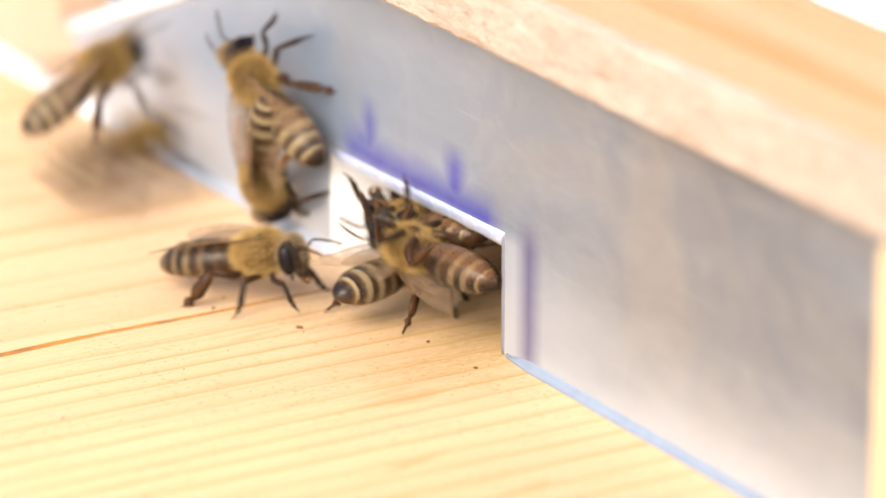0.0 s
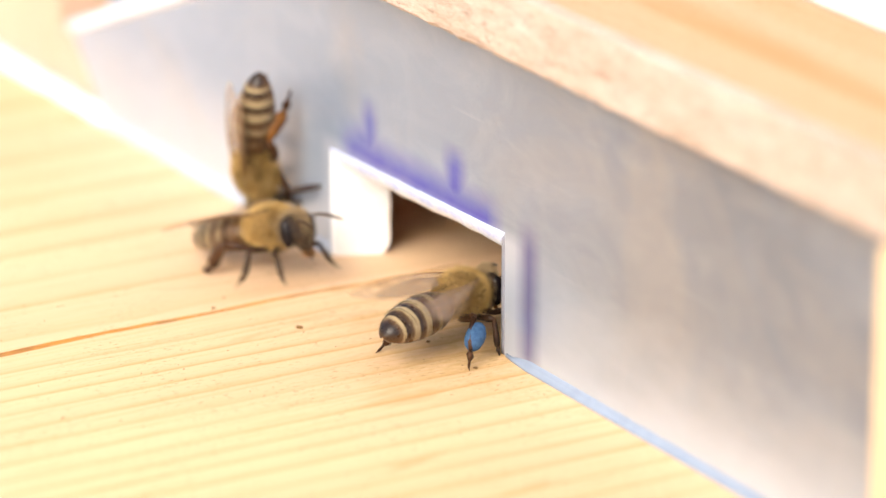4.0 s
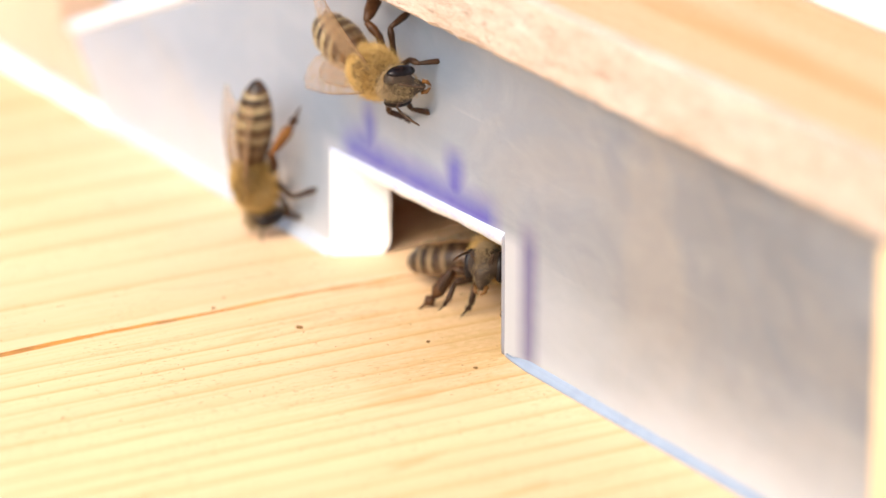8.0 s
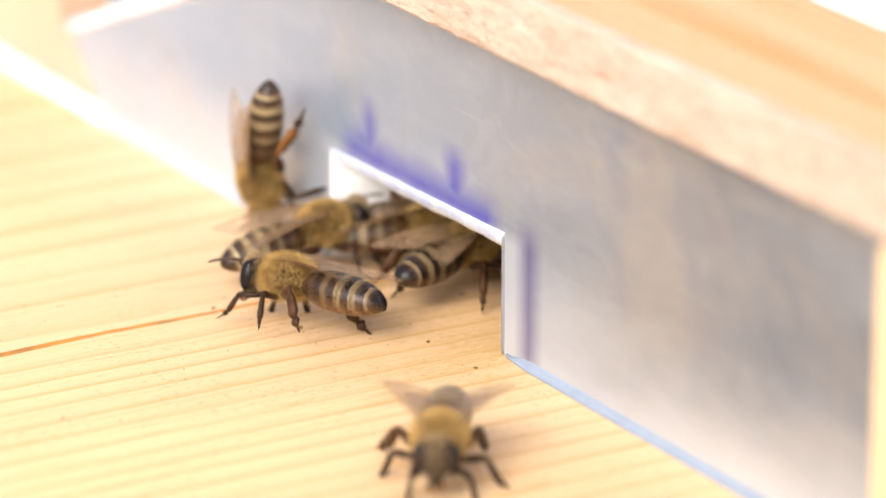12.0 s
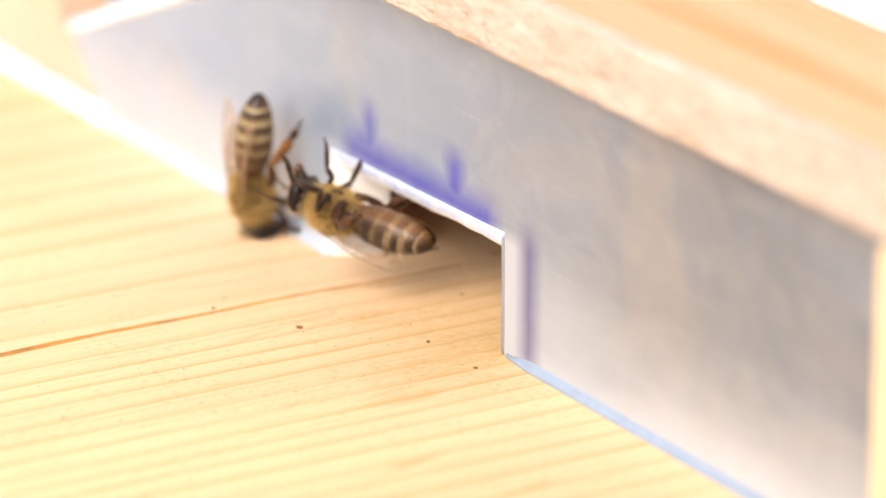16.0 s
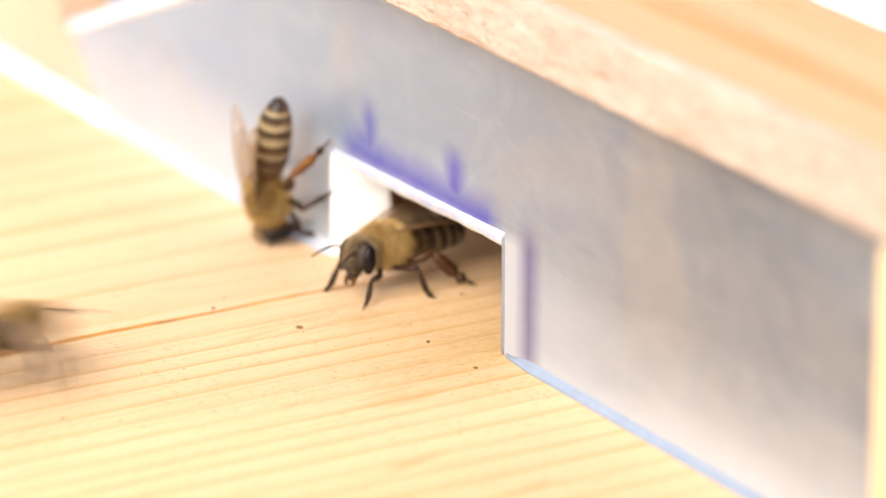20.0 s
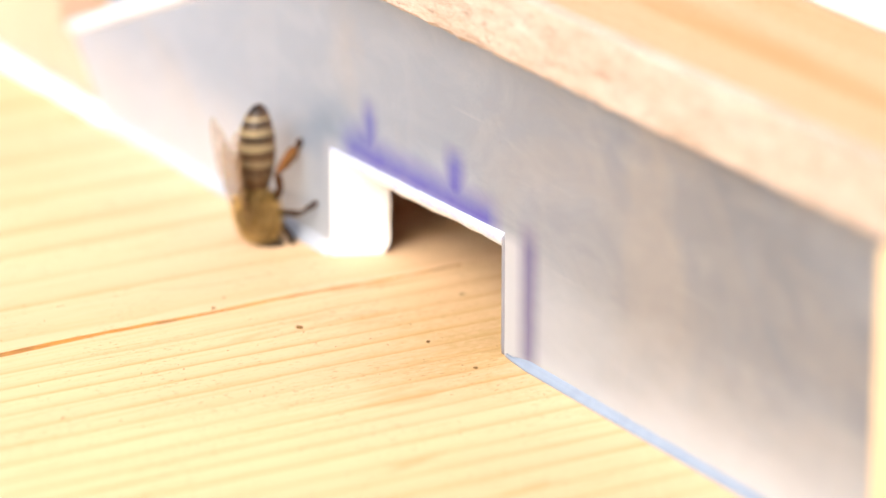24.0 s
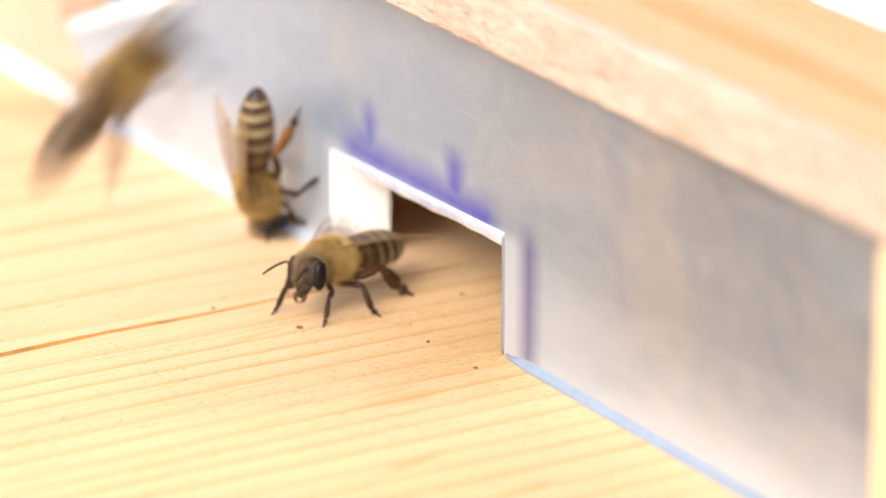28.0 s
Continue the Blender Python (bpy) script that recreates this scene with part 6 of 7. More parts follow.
        (20.667, 'f', -12.00, 71.00, 0.00, 0.0, -0.0, 54.2), (22.683, 'f', -12.00, 71.00, 0.00, 0.0, -0.0, 2.3), (24.700, 'f', -12.00, 71.00, 0.00, -0.0, -0.0, -49.5),
        (25.200, 'f', 10.64, 30.00, 0.00, 0.0, -14.1, -49.5), (25.700, 'f', 10.64, 4.35, 0.63, 0.0, -14.1, -49.5), (25.980, 'f', 10.72, -5.23, 0.18, -0.0, -5.0, -67.1),
        (26.020, 'f', 10.72, -5.23, 0.18, -0.0, -5.0, -67.1), (26.200, 'f', 4.40, -8.89, -0.16, -0.0, 3.0, -78.1), (26.500, 'f', 6.38, -13.52, -0.12, 0.0, 2.0, -93.8),
        (26.650, 'a', 3.29, -23.95, 2.81, 0.1, -18.4, -89.5), (26.950, 'a', -58.20, -133.28, 36.98, 0.1, -18.4, -89.5), (27.400, 'a', -600.00, -650.00, -420.00, -0.0, -0.0, -89.5),
        (28.000, 'a', -600.00, -650.00, -420.00, -0.0, -0.0, -89.5)])
    bee_walk(honey_bee('dark-banded worker bee walking on the pine landing board', 16), [
        (0.000, 'c', 8.95, 0.55, 8.25, -180.0, 2.0, -171.1), (0.500, 'c', 9.26, 1.30, 8.11, 180.0, 5.0, -174.2), (0.980, 'c', 9.10, 1.27, 8.07, 180.0, 6.0, -171.4),
        (1.020, 'c', 9.10, 1.27, 8.07, 180.0, 6.0, -171.4), (1.080, 'f', 7.84, 2.75, 5.29, 120.2, 10.0, -173.6), (1.140, 'f', 6.57, 4.22, 2.50, 59.9, 10.1, -178.2),
        (1.200, 'f', 5.31, 5.70, -0.28, -0.0, 6.2, 179.4), (1.300, 'c', 10.49, 3.56, 2.75, -28.1, -46.1, -171.2), (1.400, 'c', 15.67, 1.42, 5.78, -136.4, -61.7, -75.7),
        (1.500, 'c', 20.86, -0.71, 8.81, -180.0, -12.8, -47.4), (1.567, 'c', 19.00, -0.38, 8.64, -175.4, -8.9, -97.3), (1.633, 'c', 17.14, -0.05, 8.46, -175.4, -2.9, -146.3),
        (1.700, 'c', 15.29, 0.28, 8.29, -180.0, 1.0, 164.8), (1.793, 'f', 13.20, 1.83, 5.92, 157.2, -47.8, 170.6), (1.887, 'f', 11.11, 3.39, 3.55, 46.6, -69.0, -90.8),
        (1.980, 'f', 9.03, 4.95, 1.17, 0.0, -24.1, -57.7), (2.020, 'f', 9.03, 4.95, 1.17, 0.0, -24.1, -57.7), (2.520, 'f', 9.03, 30.00, 0.00, 0.0, -24.1, -57.7),
        (2.970, 'f', -5.00, 71.00, 0.00, -0.0, -0.0, -57.7), (7.400, 'f', -5.00, 71.00, 0.00, -0.0, -0.0, -53.4), (7.900, 'f', 15.02, 30.00, 0.00, 0.0, -2.0, -53.4),
        (8.400, 'f', 15.02, 5.81, 0.05, 0.0, -2.0, -53.4), (8.700, 'f', 16.42, 4.35, -0.08, 0.0, 1.0, -51.9), (8.980, 'f', 16.71, 4.21, -0.08, 0.0, 1.0, -49.6),
        (9.020, 'f', 16.71, 4.21, -0.08, 0.0, 1.0, -49.6), (9.200, 'f', 16.50, 4.49, -0.08, 0.0, 1.0, -52.1), (9.700, 'f', 16.50, 30.00, 0.00, 0.0, 1.0, -52.1),
        (10.150, 'f', -5.00, 71.00, 0.00, -0.0, -0.0, -52.1), (15.800, 'f', -5.00, 71.00, 0.00, -0.0, -0.0, -43.0), (16.300, 'f', 15.24, 30.00, 0.00, 0.0, -7.1, -43.0),
        (16.800, 'f', 15.24, 3.16, 0.28, 0.0, -7.1, -43.0), (16.980, 'f', 15.12, 2.32, 0.10, -0.0, -3.0, -50.0), (17.020, 'f', 15.12, 2.32, 0.10, -0.0, -3.0, -50.0),
        (17.200, 'f', 15.37, 1.07, 0.18, -0.0, -4.9, -53.6), (17.500, 'f', 17.57, -3.09, 0.56, -0.0, -12.8, -68.7), (17.700, 'f', 17.12, -4.79, 0.14, -0.0, -4.0, -85.9),
        (17.800, 'f', 17.54, -8.31, 0.14, -0.0, -4.0, -86.9), (17.900, 'f', 17.35, -12.99, 0.38, 0.0, -9.1, -102.3), (18.000, 'a', 10.75, -25.88, 7.95, -10.6, -23.1, -129.0),
        (18.100, 'a', -6.62, -33.96, 12.23, -11.1, -25.8, -130.1), (18.400, 'a', -68.12, -143.28, 46.39, -11.1, -25.8, -130.1), (18.850, 'a', -630.00, -680.00, -420.00, 0.0, 0.0, -130.1),
        (19.250, 'a', -630.00, -680.00, -420.00, 0.0, 0.0, -172.4), (19.650, 'a', -630.00, -680.00, -420.00, 0.0, -0.0, 145.4), (20.150, 'a', 120.18, -88.41, 1.73, -11.5, -11.2, 145.4),
        (20.400, 'a', 49.13, -4.44, 1.73, -11.5, -11.2, 145.4), (20.500, 'a', 48.92, -5.59, 0.94, -11.4, -5.1, 144.7), (20.980, 'f', 33.79, -6.41, 0.95, -0.0, -20.1, 161.2),
        (21.020, 'f', 33.79, -6.41, 0.95, -0.0, -20.1, 161.2), (21.200, 'f', 23.07, -2.32, 0.18, 0.0, -4.9, 153.3), (21.500, 'f', 18.85, -0.64, 0.52, 0.0, -11.8, 140.9),
        (21.980, 'f', 11.45, 5.77, -0.27, 0.0, 6.0, 125.2), (22.020, 'f', 11.45, 5.77, -0.27, 0.0, 6.0, 125.2), (22.160, 'f', 12.68, 7.39, 0.29, -7.3, -6.1, 64.2),
        (22.300, 'f', 13.91, 9.01, 0.85, 0.0, -18.3, 1.6), (22.800, 'f', 13.91, 30.00, 0.00, 0.0, -18.3, 1.6), (23.250, 'f', -5.00, 71.00, 0.00, 0.0, -0.0, 1.6),
        (25.500, 'f', -5.00, 71.00, 0.00, -0.0, -0.0, -35.0), (26.000, 'f', 17.32, 30.00, 0.00, -0.0, -5.9, -35.0), (26.500, 'f', 17.32, 3.23, 0.23, -0.0, -5.9, -35.0),
        (26.700, 'f', 18.27, 1.36, 0.32, 0.0, -7.8, -42.5), (26.980, 'f', 19.40, -4.20, 0.19, -0.0, -5.0, -73.6), (27.020, 'f', 19.40, -4.20, 0.19, -0.0, -5.0, -73.6),
        (27.200, 'f', 15.47, -14.06, 0.53, 0.0, -12.0, -100.5), (27.400, 'f', 8.37, -14.98, -0.24, 0.0, 5.1, -156.8), (27.450, 'a', 10.61, -22.54, 1.52, 8.0, -7.0, -114.0),
        (27.500, 'a', 12.85, -30.10, 3.27, 5.6, -21.3, -70.5), (27.600, 'a', 3.62, -37.12, 2.91, 4.0, -20.1, -76.0), (27.900, 'a', -57.87, -146.45, 37.07, 4.0, -20.1, -76.0),
        (28.000, 'a', -57.87, -146.45, 37.07, 4.0, -20.1, -76.0)])
    bee_walk(honey_bee('dark-banded worker bee walking on the pine landing board', 8, dark=True), [
        (0.000, 'f', 2.00, 71.00, 0.00, -0.0, -0.0, -62.1), (1.500, 'f', 2.00, 71.00, 0.00, -0.0, -0.0, -62.1), (2.000, 'f', 13.46, 30.00, 0.00, -0.0, -8.9, -62.1),
        (2.500, 'f', 13.46, 0.64, 0.37, -0.0, -8.9, -62.1), (2.600, 'f', 14.25, -2.53, 0.05, 3.4, -1.4, -111.4), (2.700, 'f', 15.04, -5.69, -0.28, -0.0, 6.1, -160.6),
        (2.740, 'a', 22.58, -14.66, 2.06, 7.5, -10.5, -122.4), (2.780, 'a', 30.13, -23.63, 4.39, 2.5, -28.1, -82.2), (2.860, 'a', 27.13, -37.10, 4.48, 4.3, -29.7, -77.0),
        (3.160, 'a', -34.36, -146.43, 38.64, 4.3, -29.7, -77.0), (3.610, 'a', -660.00, -710.00, -420.00, -0.0, -0.0, -77.0), (3.990, 'a', -660.00, -710.00, -420.00, 0.0, 0.0, -27.1),
        (4.370, 'a', -660.00, -710.00, -420.00, 0.0, -0.0, 22.7), (4.750, 'a', -660.00, -710.00, -420.00, 0.0, -0.0, 72.6), (5.250, 'a', -32.94, -115.84, 46.70, 4.4, -33.2, 72.6),
        (5.500, 'a', 19.09, -23.34, 17.79, 4.4, -33.2, 72.6), (5.700, 'a', 23.94, -18.79, 21.73, 4.3, -34.8, 73.4), (5.980, 'w', -10.85, -0.33, 14.62, 124.3, -75.9, -35.1),
        (6.020, 'w', -10.85, -0.33, 14.62, 124.3, -75.9, -35.1), (6.110, 'w', -12.58, 0.11, 14.38, -88.7, -61.1, 173.8), (6.200, 'w', -14.31, 0.54, 14.15, -84.8, -19.8, 165.1),
        (6.500, 'w', -14.39, 0.49, 19.19, -82.8, -30.2, 165.9), (6.800, 'a', -25.97, -57.42, 135.00, -82.8, -30.2, 165.9), (7.025, 'a', -342.99, -383.71, -142.50, -39.9, -15.0, 160.0),
        (7.250, 'a', -660.00, -710.00, -420.00, 0.0, -0.0, 165.9), (8.950, 'a', -660.00, -710.00, -420.00, 0.0, -0.0, 111.2), (9.450, 'a', -56.80, -101.00, 31.47, -5.1, -17.5, 111.2),
        (9.700, 'a', -4.77, -8.49, 2.56, -5.1, -17.5, 111.2), (9.980, 'f', 6.54, -6.00, 0.61, 0.0, -14.0, 142.6), (10.020, 'f', 6.54, -6.00, 0.61, 0.0, -14.0, 142.6),
        (10.200, 'f', 8.78, -2.65, 0.48, 0.0, -11.1, 118.1), (10.500, 'f', 7.06, -0.73, 0.58, 0.0, -13.2, 114.2), (10.980, 'f', 7.64, 2.93, 0.10, 0.0, -3.1, 111.7),
        (11.020, 'f', 7.64, 2.93, 0.10, 0.0, -3.1, 111.7), (11.500, 'f', 10.22, 3.85, -0.23, -0.0, 4.9, 112.8), (11.980, 'f', 10.13, 5.06, -0.19, -0.0, 3.9, 112.7),
        (12.020, 'f', 10.13, 5.06, -0.19, -0.0, 3.9, 112.7), (12.260, 'f', 12.34, 5.74, 0.37, -5.8, -7.9, 62.1), (12.500, 'f', 14.56, 6.42, 0.93, 0.0, -19.7, 9.9),
        (12.900, 'f', 15.22, 8.24, 0.91, -0.0, -19.4, 1.8), (13.400, 'f', 15.22, 30.00, 0.00, -0.0, -19.4, 1.8), (13.850, 'f', 2.00, 71.00, 0.00, 0.0, -0.0, 1.8),
        (15.433, 'f', 2.00, 71.00, 0.00, 0.0, -0.0, 60.3), (17.017, 'f', 2.00, 71.00, 0.00, 0.0, -0.0, 118.9), (18.600, 'f', 2.00, 71.00, 0.00, 0.0, -0.0, 177.5),
        (18.767, 'f', 5.07, 57.33, 0.00, 59.7, 2.7, 172.7), (18.933, 'f', 8.13, 43.67, 0.00, 119.4, 8.2, 172.7), (19.100, 'f', 11.20, 30.00, 0.00, 180.0, 11.0, 177.5),
        (19.600, 'c', 11.20, 2.77, 7.83, 180.0, 11.0, 177.5), (19.727, 'f', 10.01, 1.71, 5.19, -131.7, 52.3, -158.0), (19.853, 'f', 8.83, 0.65, 2.56, -40.3, 45.1, -86.4),
        (19.980, 'f', 7.64, -0.41, -0.08, -0.0, 1.0, -72.5), (20.020, 'f', 7.64, -0.41, -0.08, -0.0, 1.0, -72.5), (20.200, 'f', 8.28, -3.34, 0.63, -0.0, -14.1, -93.4),
        (20.350, 'a', 11.58, -15.06, 4.12, 0.9, -27.0, -87.2), (20.650, 'a', -49.91, -124.39, 38.28, 0.9, -27.0, -87.2), (21.100, 'a', -660.00, -710.00, -420.00, -0.0, -0.0, -87.2),
        (23.067, 'a', -660.00, -710.00, -420.00, -0.0, -0.0, -146.8), (25.033, 'a', -660.00, -710.00, -420.00, 0.0, -0.0, 153.6), (27.000, 'a', -660.00, -710.00, -420.00, 0.0, -0.0, 94.0),
        (27.500, 'a', -43.53, -125.72, 33.13, -1.0, -33.3, 94.0), (27.750, 'a', 8.50, -33.22, 4.22, -1.0, -33.3, 94.0), (27.900, 'a', 4.35, -24.37, 6.93, -11.5, -55.1, 126.8),
        (28.000, 'a', 30.88, -28.89, 23.92, 3.7, -39.8, 76.3)])
    bee_walk(honey_bee('worker bee with slate-blue pollen loads on her hind legs', 8, True), [
        (0.000, 'a', -690.00, -740.00, -420.00, 0.0, -0.0, 112.0), (1.750, 'a', -690.00, -740.00, -420.00, 0.0, -0.0, 112.0), (2.250, 'a', -77.72, -100.50, 33.46, -5.8, -39.1, 112.0),
        (2.500, 'a', -25.68, -8.00, 4.55, -5.8, -39.1, 112.0), (2.700, 'a', -12.91, -3.47, 5.25, -1.6, -33.3, 96.1), (2.980, 'f', -16.06, -1.88, 0.90, -0.0, -19.2, 92.7),
        (3.020, 'f', -16.06, -1.88, 0.90, -0.0, -19.2, 92.7), (3.200, 'f', -13.90, -3.01, 0.47, 0.0, -10.9, 91.8), (3.500, 'f', 17.82, -6.51, -0.16, -0.0, 3.0, 95.0),
        (3.980, 'f', 18.94, -0.88, -0.12, -0.0, 2.0, 110.6), (4.020, 'f', 18.94, -0.88, -0.12, -0.0, 2.0, 110.6), (4.320, 'a', 7.36, -58.79, 115.70, -0.0, 2.0, 110.6),
        (4.770, 'a', -690.00, -740.00, -420.00, 0.0, -0.0, 110.6), (28.000, 'a', -690.00, -740.00, -420.00, 0.0, -0.0, 110.6)])
    bee_walk(honey_bee('worker bee with pale hair bands, flying to the entrance', 6, dark=True), [
        (0.000, 'a', -720.00, -620.00, -420.00, 0.0, -0.0, 126.3), (4.970, 'a', -720.00, -620.00, -420.00, 0.0, -0.0, 126.3), (5.470, 'a', 146.41, -101.27, 3.42, -8.4, -21.3, 126.3),
        (5.720, 'a', 75.36, -17.30, 3.42, -8.4, -21.3, 126.3), (5.800, 'a', 33.75, -3.49, 10.39, -8.2, -48.4, 118.4), (5.900, 'a', 31.57, -16.03, 4.38, -8.5, -28.5, 125.5),
        (6.000, 'a', 21.97, -15.78, 6.60, -6.4, -45.8, 112.7), (6.100, 'a', 17.22, -11.96, 4.93, -7.0, -33.4, 118.1), (6.200, 'f', 14.99, -3.04, 0.76, -0.0, -16.6, 130.0),
        (6.300, 'f', 20.80, -2.14, 0.58, 0.0, -13.1, 92.7), (6.500, 'f', 22.75, -1.95, 0.01, -0.0, -1.0, 116.3), (6.700, 'f', 19.14, 4.93, -0.23, 0.0, 4.9, 114.8),
        (7.200, 'f', 19.14, 30.00, 0.00, 0.0, 4.9, 114.8), (7.650, 'f', 16.00, 71.00, 0.00, 0.0, -0.0, 114.8), (12.600, 'f', 16.00, 71.00, 0.00, 0.0, -0.0, 108.7),
        (13.100, 'f', 8.64, 30.00, 0.00, 0.0, 5.1, 108.7), (13.600, 'f', 8.64, -5.36, -0.24, 0.0, 5.1, 108.7), (14.500, 'f', 12.71, 0.34, 0.70, -0.0, -15.3, 69.0),
        (14.700, 'f', 12.07, 3.53, 0.14, 0.0, -4.1, 101.7), (14.980, 'f', 11.44, 5.18, -0.12, -0.0, 2.0, 105.3), (15.020, 'f', 11.44, 5.18, -0.12, -0.0, 2.0, 105.3),
        (15.200, 'f', 12.68, 6.20, -0.03, 0.0, -0.0, 104.2), (15.350, 'f', 14.37, 7.10, 0.52, -5.2, -11.1, 56.0), (15.500, 'f', 16.06, 8.00, 1.07, -0.0, -22.3, 5.8),
        (16.000, 'f', 16.06, 30.00, 0.00, -0.0, -22.3, 5.8), (16.450, 'f', 16.00, 71.00, 0.00, 0.0, -0.0, 5.8), (17.750, 'f', 16.00, 71.00, 0.00, 0.0, -0.0, 64.7),
        (19.050, 'f', 16.00, 71.00, 0.00, 0.0, -0.0, 123.5), (20.350, 'f', 16.00, 71.00, 0.00, 0.0, 0.0, -177.6), (20.517, 'f', 13.57, 57.33, 0.00, 60.0, 1.0, -179.3),
        (20.683, 'f', 11.15, 43.67, 0.00, 119.9, 3.0, -179.3), (20.850, 'f', 8.72, 30.00, 0.00, 180.0, 4.0, -177.6), (21.350, 'c', 8.72, 1.46, 8.16, 180.0, 4.0, -177.6),
        (21.500, 'c', 8.01, -0.85, 8.46, 180.0, -3.0, -176.2), (21.740, 'w', 5.76, -0.22, 8.82, -134.9, -18.9, -177.6), (21.980, 'w', 3.52, 0.42, 9.19, -84.5, -28.6, 168.5),
        (22.020, 'w', 3.52, 0.42, 9.19, -84.5, -28.6, 168.5), (22.600, 'w', 0.43, 0.35, 13.91, -84.2, -35.5, 170.1), (22.950, 'a', 11.29, -3.59, 17.38, -40.9, -59.8, 110.4),
        (23.300, 'a', 22.14, -7.53, 20.85, 12.4, -41.8, 41.1), (23.500, 'a', 16.70, -8.64, 16.35, 4.0, -37.2, 74.8), (23.700, 'a', 21.42, -27.55, 9.22, 33.1, -66.3, -4.7),
        (23.850, 'a', 14.63, -34.18, 7.13, 20.9, -47.9, -6.3), (24.150, 'a', -46.86, -143.50, 41.29, 20.9, -47.9, -6.3), (24.600, 'a', -720.00, -620.00, -420.00, -0.0, -0.0, -6.3),
        (28.000, 'a', -720.00, -620.00, -420.00, -0.0, -0.0, -6.3)])
    bee_walk(honey_bee('worker bee with pale hair bands, flying to the entrance', 10, golden=True), [
        (0.000, 'a', -750.00, -650.00, -420.00, 0.0, 0.0, -171.3), (5.650, 'a', -750.00, -650.00, -420.00, 0.0, 0.0, -171.3), (6.150, 'a', -74.45, -95.98, 39.94, -20.3, -46.0, -171.3),
        (6.400, 'a', -22.42, -3.48, 11.04, -20.3, -46.0, -171.3), (6.450, 'w', -20.25, -1.58, 10.61, -54.4, -34.9, -176.8), (6.500, 'w', -18.08, 0.31, 10.18, -86.2, -27.9, 172.0),
        (6.700, 'w', -16.94, 0.38, 10.04, -84.3, -32.2, 169.3), (6.980, 'w', -16.61, 0.57, 12.08, -79.2, -34.9, 161.6), (7.020, 'w', -16.61, 0.57, 12.08, -79.2, -34.9, 161.6),
        (7.200, 'w', -18.45, 0.27, 10.48, -85.3, -37.8, 172.4), (7.500, 'w', -19.57, 0.08, 11.21, -89.5, -27.2, 178.9), (7.700, 'w', -20.50, -0.05, 10.71, -90.9, -23.5, -177.8),
        (7.775, 'a', -24.07, -3.06, 10.21, -53.6, -24.6, -162.9), (7.850, 'a', -27.64, -6.06, 9.71, -16.0, -33.8, -151.3), (8.150, 'a', -89.13, -115.38, 43.88, -16.0, -33.8, -151.3),
        (8.600, 'a', -750.00, -650.00, -420.00, 0.0, 0.0, -151.3), (28.000, 'a', -750.00, -650.00, -420.00, 0.0, 0.0, -151.3)])
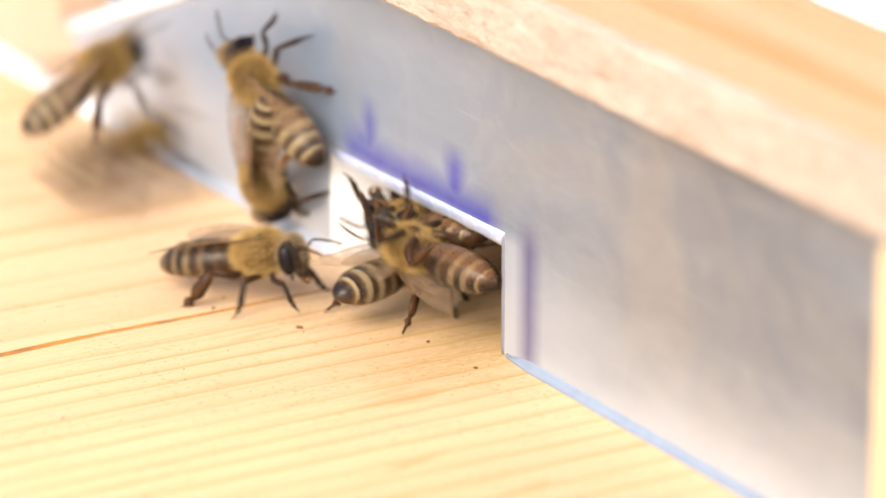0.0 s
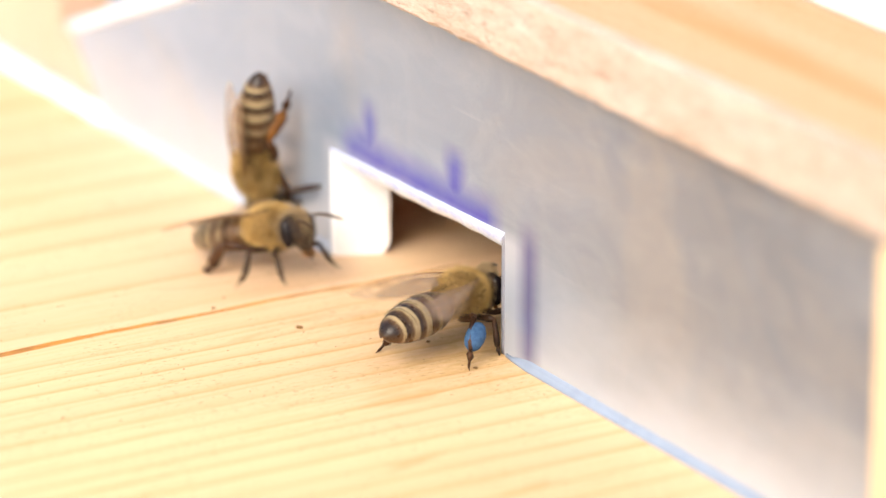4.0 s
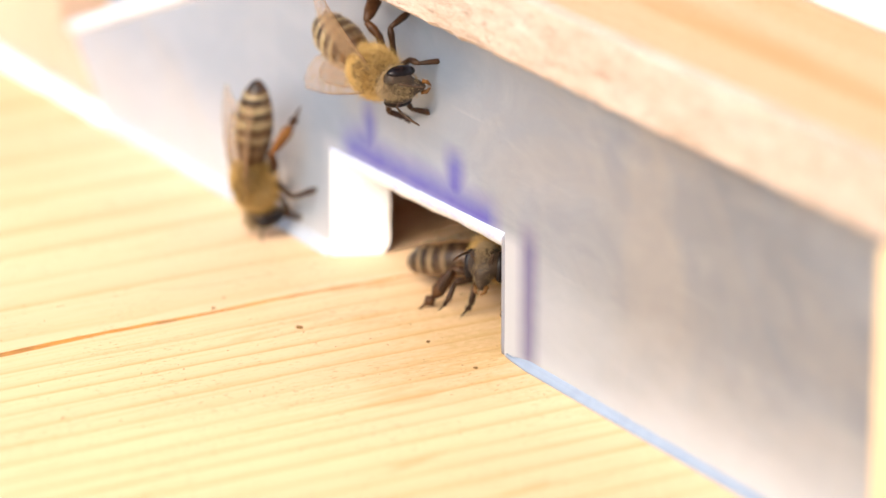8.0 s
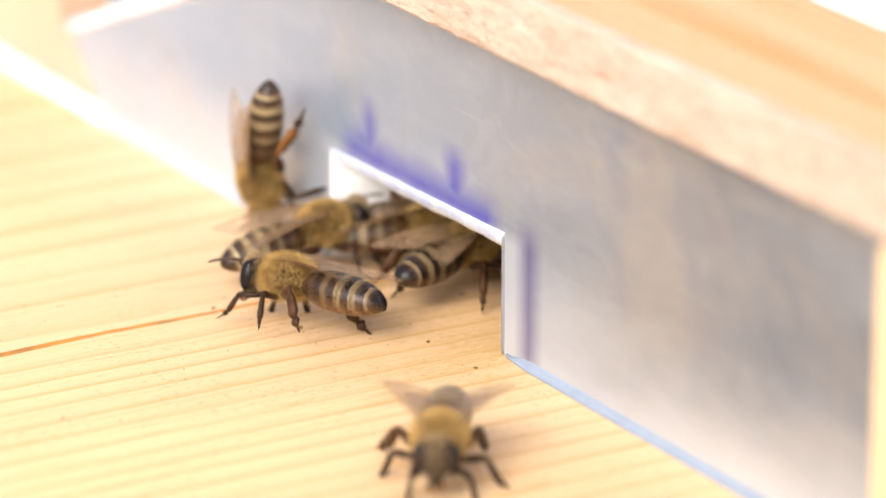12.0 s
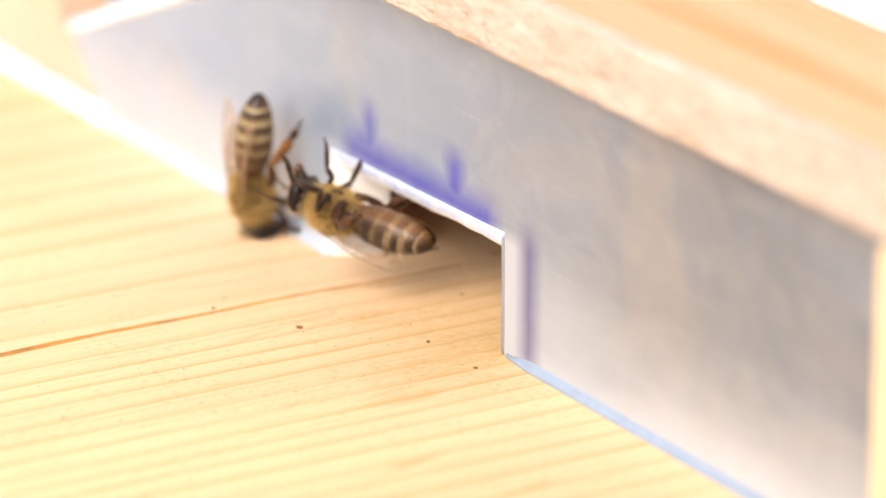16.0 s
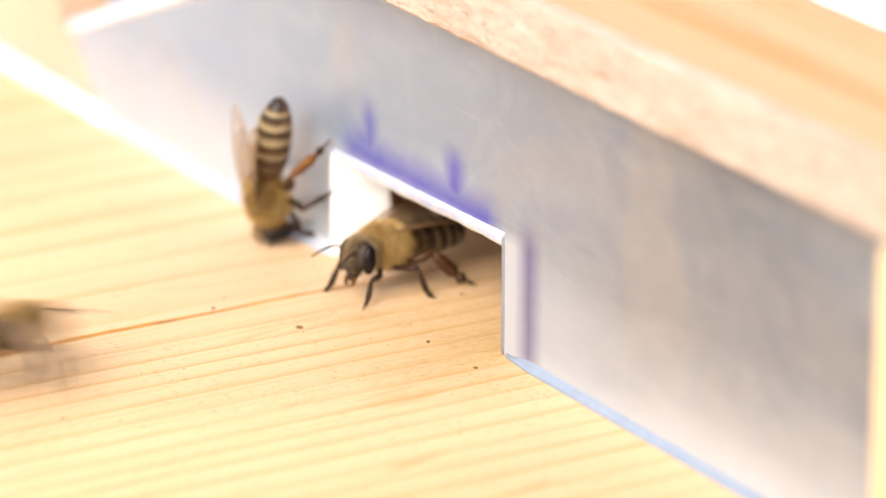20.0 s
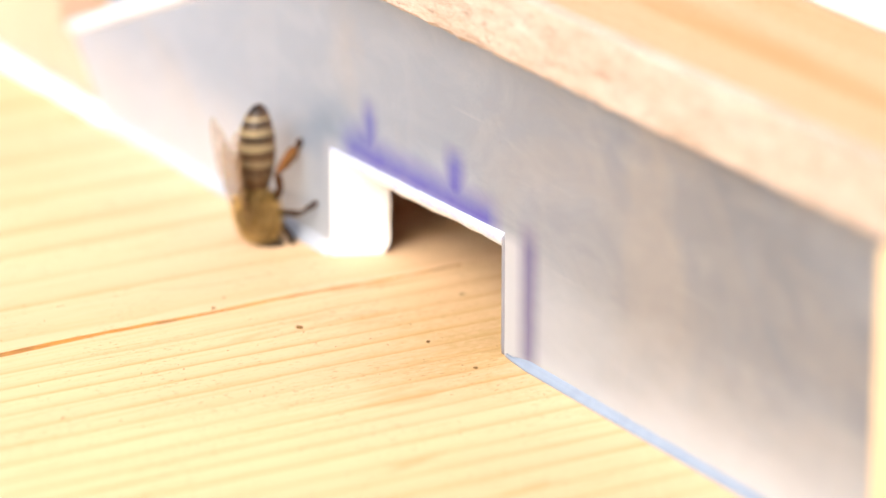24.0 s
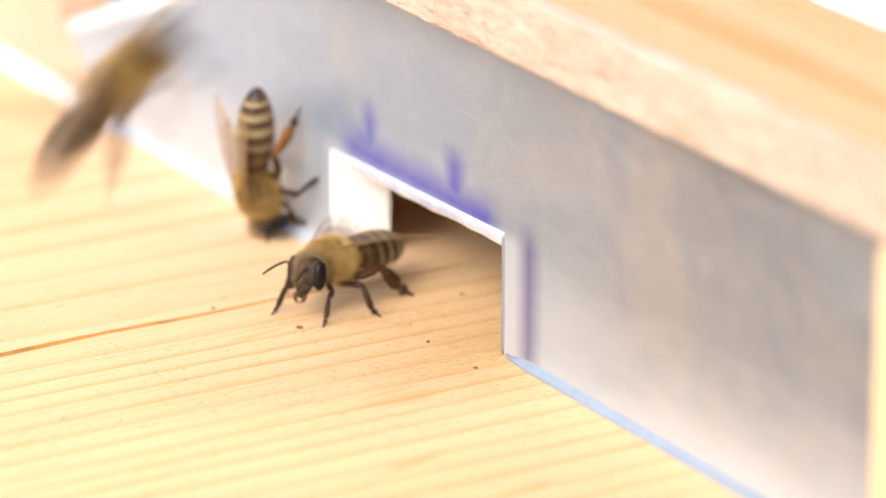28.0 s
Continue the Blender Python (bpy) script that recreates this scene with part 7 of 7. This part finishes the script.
    bee_walk(honey_bee('worker bee with pale hair bands, flying to the entrance', 16), [
        (0.000, 'a', -780.00, -680.00, -420.00, 0.0, -0.0, 117.0), (9.150, 'a', -780.00, -680.00, -420.00, 0.0, -0.0, 117.0), (9.650, 'a', -21.61, -102.42, 55.50, -6.3, -9.5, 117.0),
        (9.900, 'a', 30.42, -9.91, 26.59, -6.3, -9.5, 117.0), (10.000, 'a', 25.31, -9.59, 22.68, -5.2, -17.6, 111.7), (10.200, 'a', -7.93, -7.01, 3.41, -5.3, -22.7, 112.0),
        (10.500, 'f', 2.64, -4.84, 0.94, -0.0, -18.1, 106.6), (10.700, 'f', 4.00, -2.27, 0.99, 0.0, -19.0, 109.9), (10.980, 'f', 1.12, 1.64, 0.82, -0.0, -11.9, 106.1),
        (11.020, 'f', 1.12, 1.64, 0.82, -0.0, -11.9, 106.1), (11.200, 'f', 0.88, 1.50, 0.62, -0.0, -7.9, 113.9), (11.500, 'f', 1.16, 2.05, -0.00, 0.0, -3.0, 112.6),
        (11.800, 'f', 2.38, 3.89, -0.28, -0.0, 6.3, 109.7), (12.000, 'f', 6.27, 5.19, 0.22, -5.6, -4.8, 57.2), (12.200, 'f', 10.16, 6.49, 0.72, -0.0, -15.9, 3.7),
        (12.700, 'f', 10.16, 30.00, 0.00, -0.0, -15.9, 3.7), (13.150, 'f', -12.00, 87.00, 0.00, 0.0, -0.0, 3.7), (16.700, 'f', -12.00, 87.00, 0.00, -0.0, -0.0, -45.0),
        (17.200, 'f', 17.64, 30.00, 0.00, -0.0, -9.1, -45.0), (17.700, 'f', 17.64, 1.37, 0.38, -0.0, -9.1, -45.0), (17.980, 'f', 18.47, -0.23, -0.26, 0.0, 5.6, -51.9),
        (18.020, 'f', 18.47, -0.23, -0.26, 0.0, 5.6, -51.9), (18.200, 'f', 18.68, -2.22, 0.18, 0.0, -4.9, -60.3), (18.500, 'f', 15.86, -0.47, 0.33, -0.0, -8.1, -60.5),
        (18.567, 'c', 15.24, -0.42, 2.97, 46.7, -52.4, -85.1), (18.633, 'c', 14.61, -0.37, 5.61, 141.2, -44.9, -161.6), (18.700, 'c', 13.98, -0.32, 8.25, -180.0, 2.0, -175.8),
        (18.980, 'c', 13.28, -1.50, 8.75, 180.0, -11.0, -159.3), (19.020, 'c', 13.28, -1.50, 8.75, 180.0, -11.0, -159.3), (19.110, 'w', 13.69, -0.53, 9.12, -134.8, -25.2, -171.8),
        (19.200, 'w', 14.10, 0.45, 9.49, -84.6, -25.9, 167.8), (19.250, 'a', 15.48, -2.40, 12.09, -101.2, -54.7, 139.1), (19.300, 'a', 16.86, -5.24, 14.70, -50.9, -83.2, 50.5),
        (19.350, 'a', 18.24, -8.08, 17.30, 19.8, -57.1, -58.1), (19.650, 'a', 6.66, -65.99, 133.12, 19.8, -57.1, -58.1), (20.100, 'a', -780.00, -680.00, -420.00, -0.0, -0.0, -58.1),
        (21.417, 'a', -780.00, -680.00, -420.00, 0.0, 0.0, -5.8), (22.733, 'a', -780.00, -680.00, -420.00, 0.0, -0.0, 46.6), (24.050, 'a', -780.00, -680.00, -420.00, 0.0, -0.0, 99.0),
        (24.550, 'a', -43.27, -114.07, 32.65, -2.2, -25.4, 99.0), (24.800, 'a', 8.76, -21.57, 3.74, -2.2, -25.4, 99.0), (25.000, 'a', 18.04, -14.26, 4.67, -3.1, -30.7, 102.5),
        (25.100, 'f', 13.77, -6.23, 0.82, -0.0, -17.6, 112.9), (25.200, 'f', 5.22, 0.12, 0.67, -0.0, -14.9, 104.7), (25.400, 'f', 6.28, 8.07, -0.28, -0.0, 6.3, 109.1),
        (25.900, 'f', 6.28, 30.00, 0.00, -0.0, 6.3, 109.1), (26.350, 'f', -12.00, 87.00, 0.00, 0.0, -0.0, 109.1), (26.400, 'f', -12.00, 87.00, 0.00, 0.0, -0.0, 56.7),
        (26.450, 'f', -12.00, 87.00, 0.00, 0.0, -0.0, 4.4), (26.500, 'f', -12.00, 87.00, 0.00, -0.0, -0.0, -47.9), (27.000, 'f', 7.96, 30.00, 0.00, 0.0, -18.0, -47.9),
        (27.500, 'f', 7.96, 6.70, 0.84, 0.0, -18.0, -47.9), (27.700, 'f', 7.36, 4.27, 0.53, -0.0, -12.1, -62.8), (27.900, 'f', 8.68, -5.14, 0.10, 0.0, -3.0, -65.7),
        (28.000, 'f', 8.78, -5.33, -0.03, 0.0, 0.0, -65.6)])
    bee_walk(honey_bee('golden-brown banded worker bee going in and out of the entrance', 8), [
        (0.000, 'f', -5.00, 87.00, 0.00, 0.0, -0.0, 171.3), (25.900, 'f', -5.00, 87.00, 0.00, 0.0, -0.0, 171.3), (26.067, 'f', -1.15, 68.00, 0.00, -59.8, 2.0, 174.7),
        (26.233, 'f', 2.70, 49.00, 0.00, -119.7, 5.9, 174.7), (26.400, 'f', 6.55, 30.00, 0.00, -180.0, 7.8, 171.3), (26.900, 'c', 6.55, 2.07, 7.98, -180.0, 7.8, 171.3),
        (26.980, 'c', 7.11, 1.62, 7.93, 180.0, 8.9, 177.8), (27.020, 'c', 7.11, 1.62, 7.93, 180.0, 8.9, 177.8), (27.110, 'w', 11.01, 1.03, 7.92, -134.6, -1.6, 177.0),
        (27.200, 'w', 14.92, 0.45, 7.91, -88.4, -8.4, 168.9), (27.300, 'a', 13.67, -1.44, 8.54, -57.8, -50.1, 122.0), (27.400, 'a', 12.41, -3.32, 9.18, 13.0, -40.5, 37.4),
        (27.433, 'a', 10.85, -5.51, 9.29, 2.1, -47.8, 101.9), (27.467, 'a', 9.29, -7.70, 9.40, -11.9, -43.6, 168.9), (27.500, 'a', 7.72, -9.89, 9.51, -13.1, -33.0, -133.5),
        (27.650, 'a', -14.15, -11.00, 10.82, -2.5, -33.6, -97.0), (27.950, 'a', -75.64, -120.32, 44.98, -2.5, -33.6, -97.0), (28.000, 'a', -75.64, -120.32, 44.98, -2.5, -33.6, -97.0)])


motions()
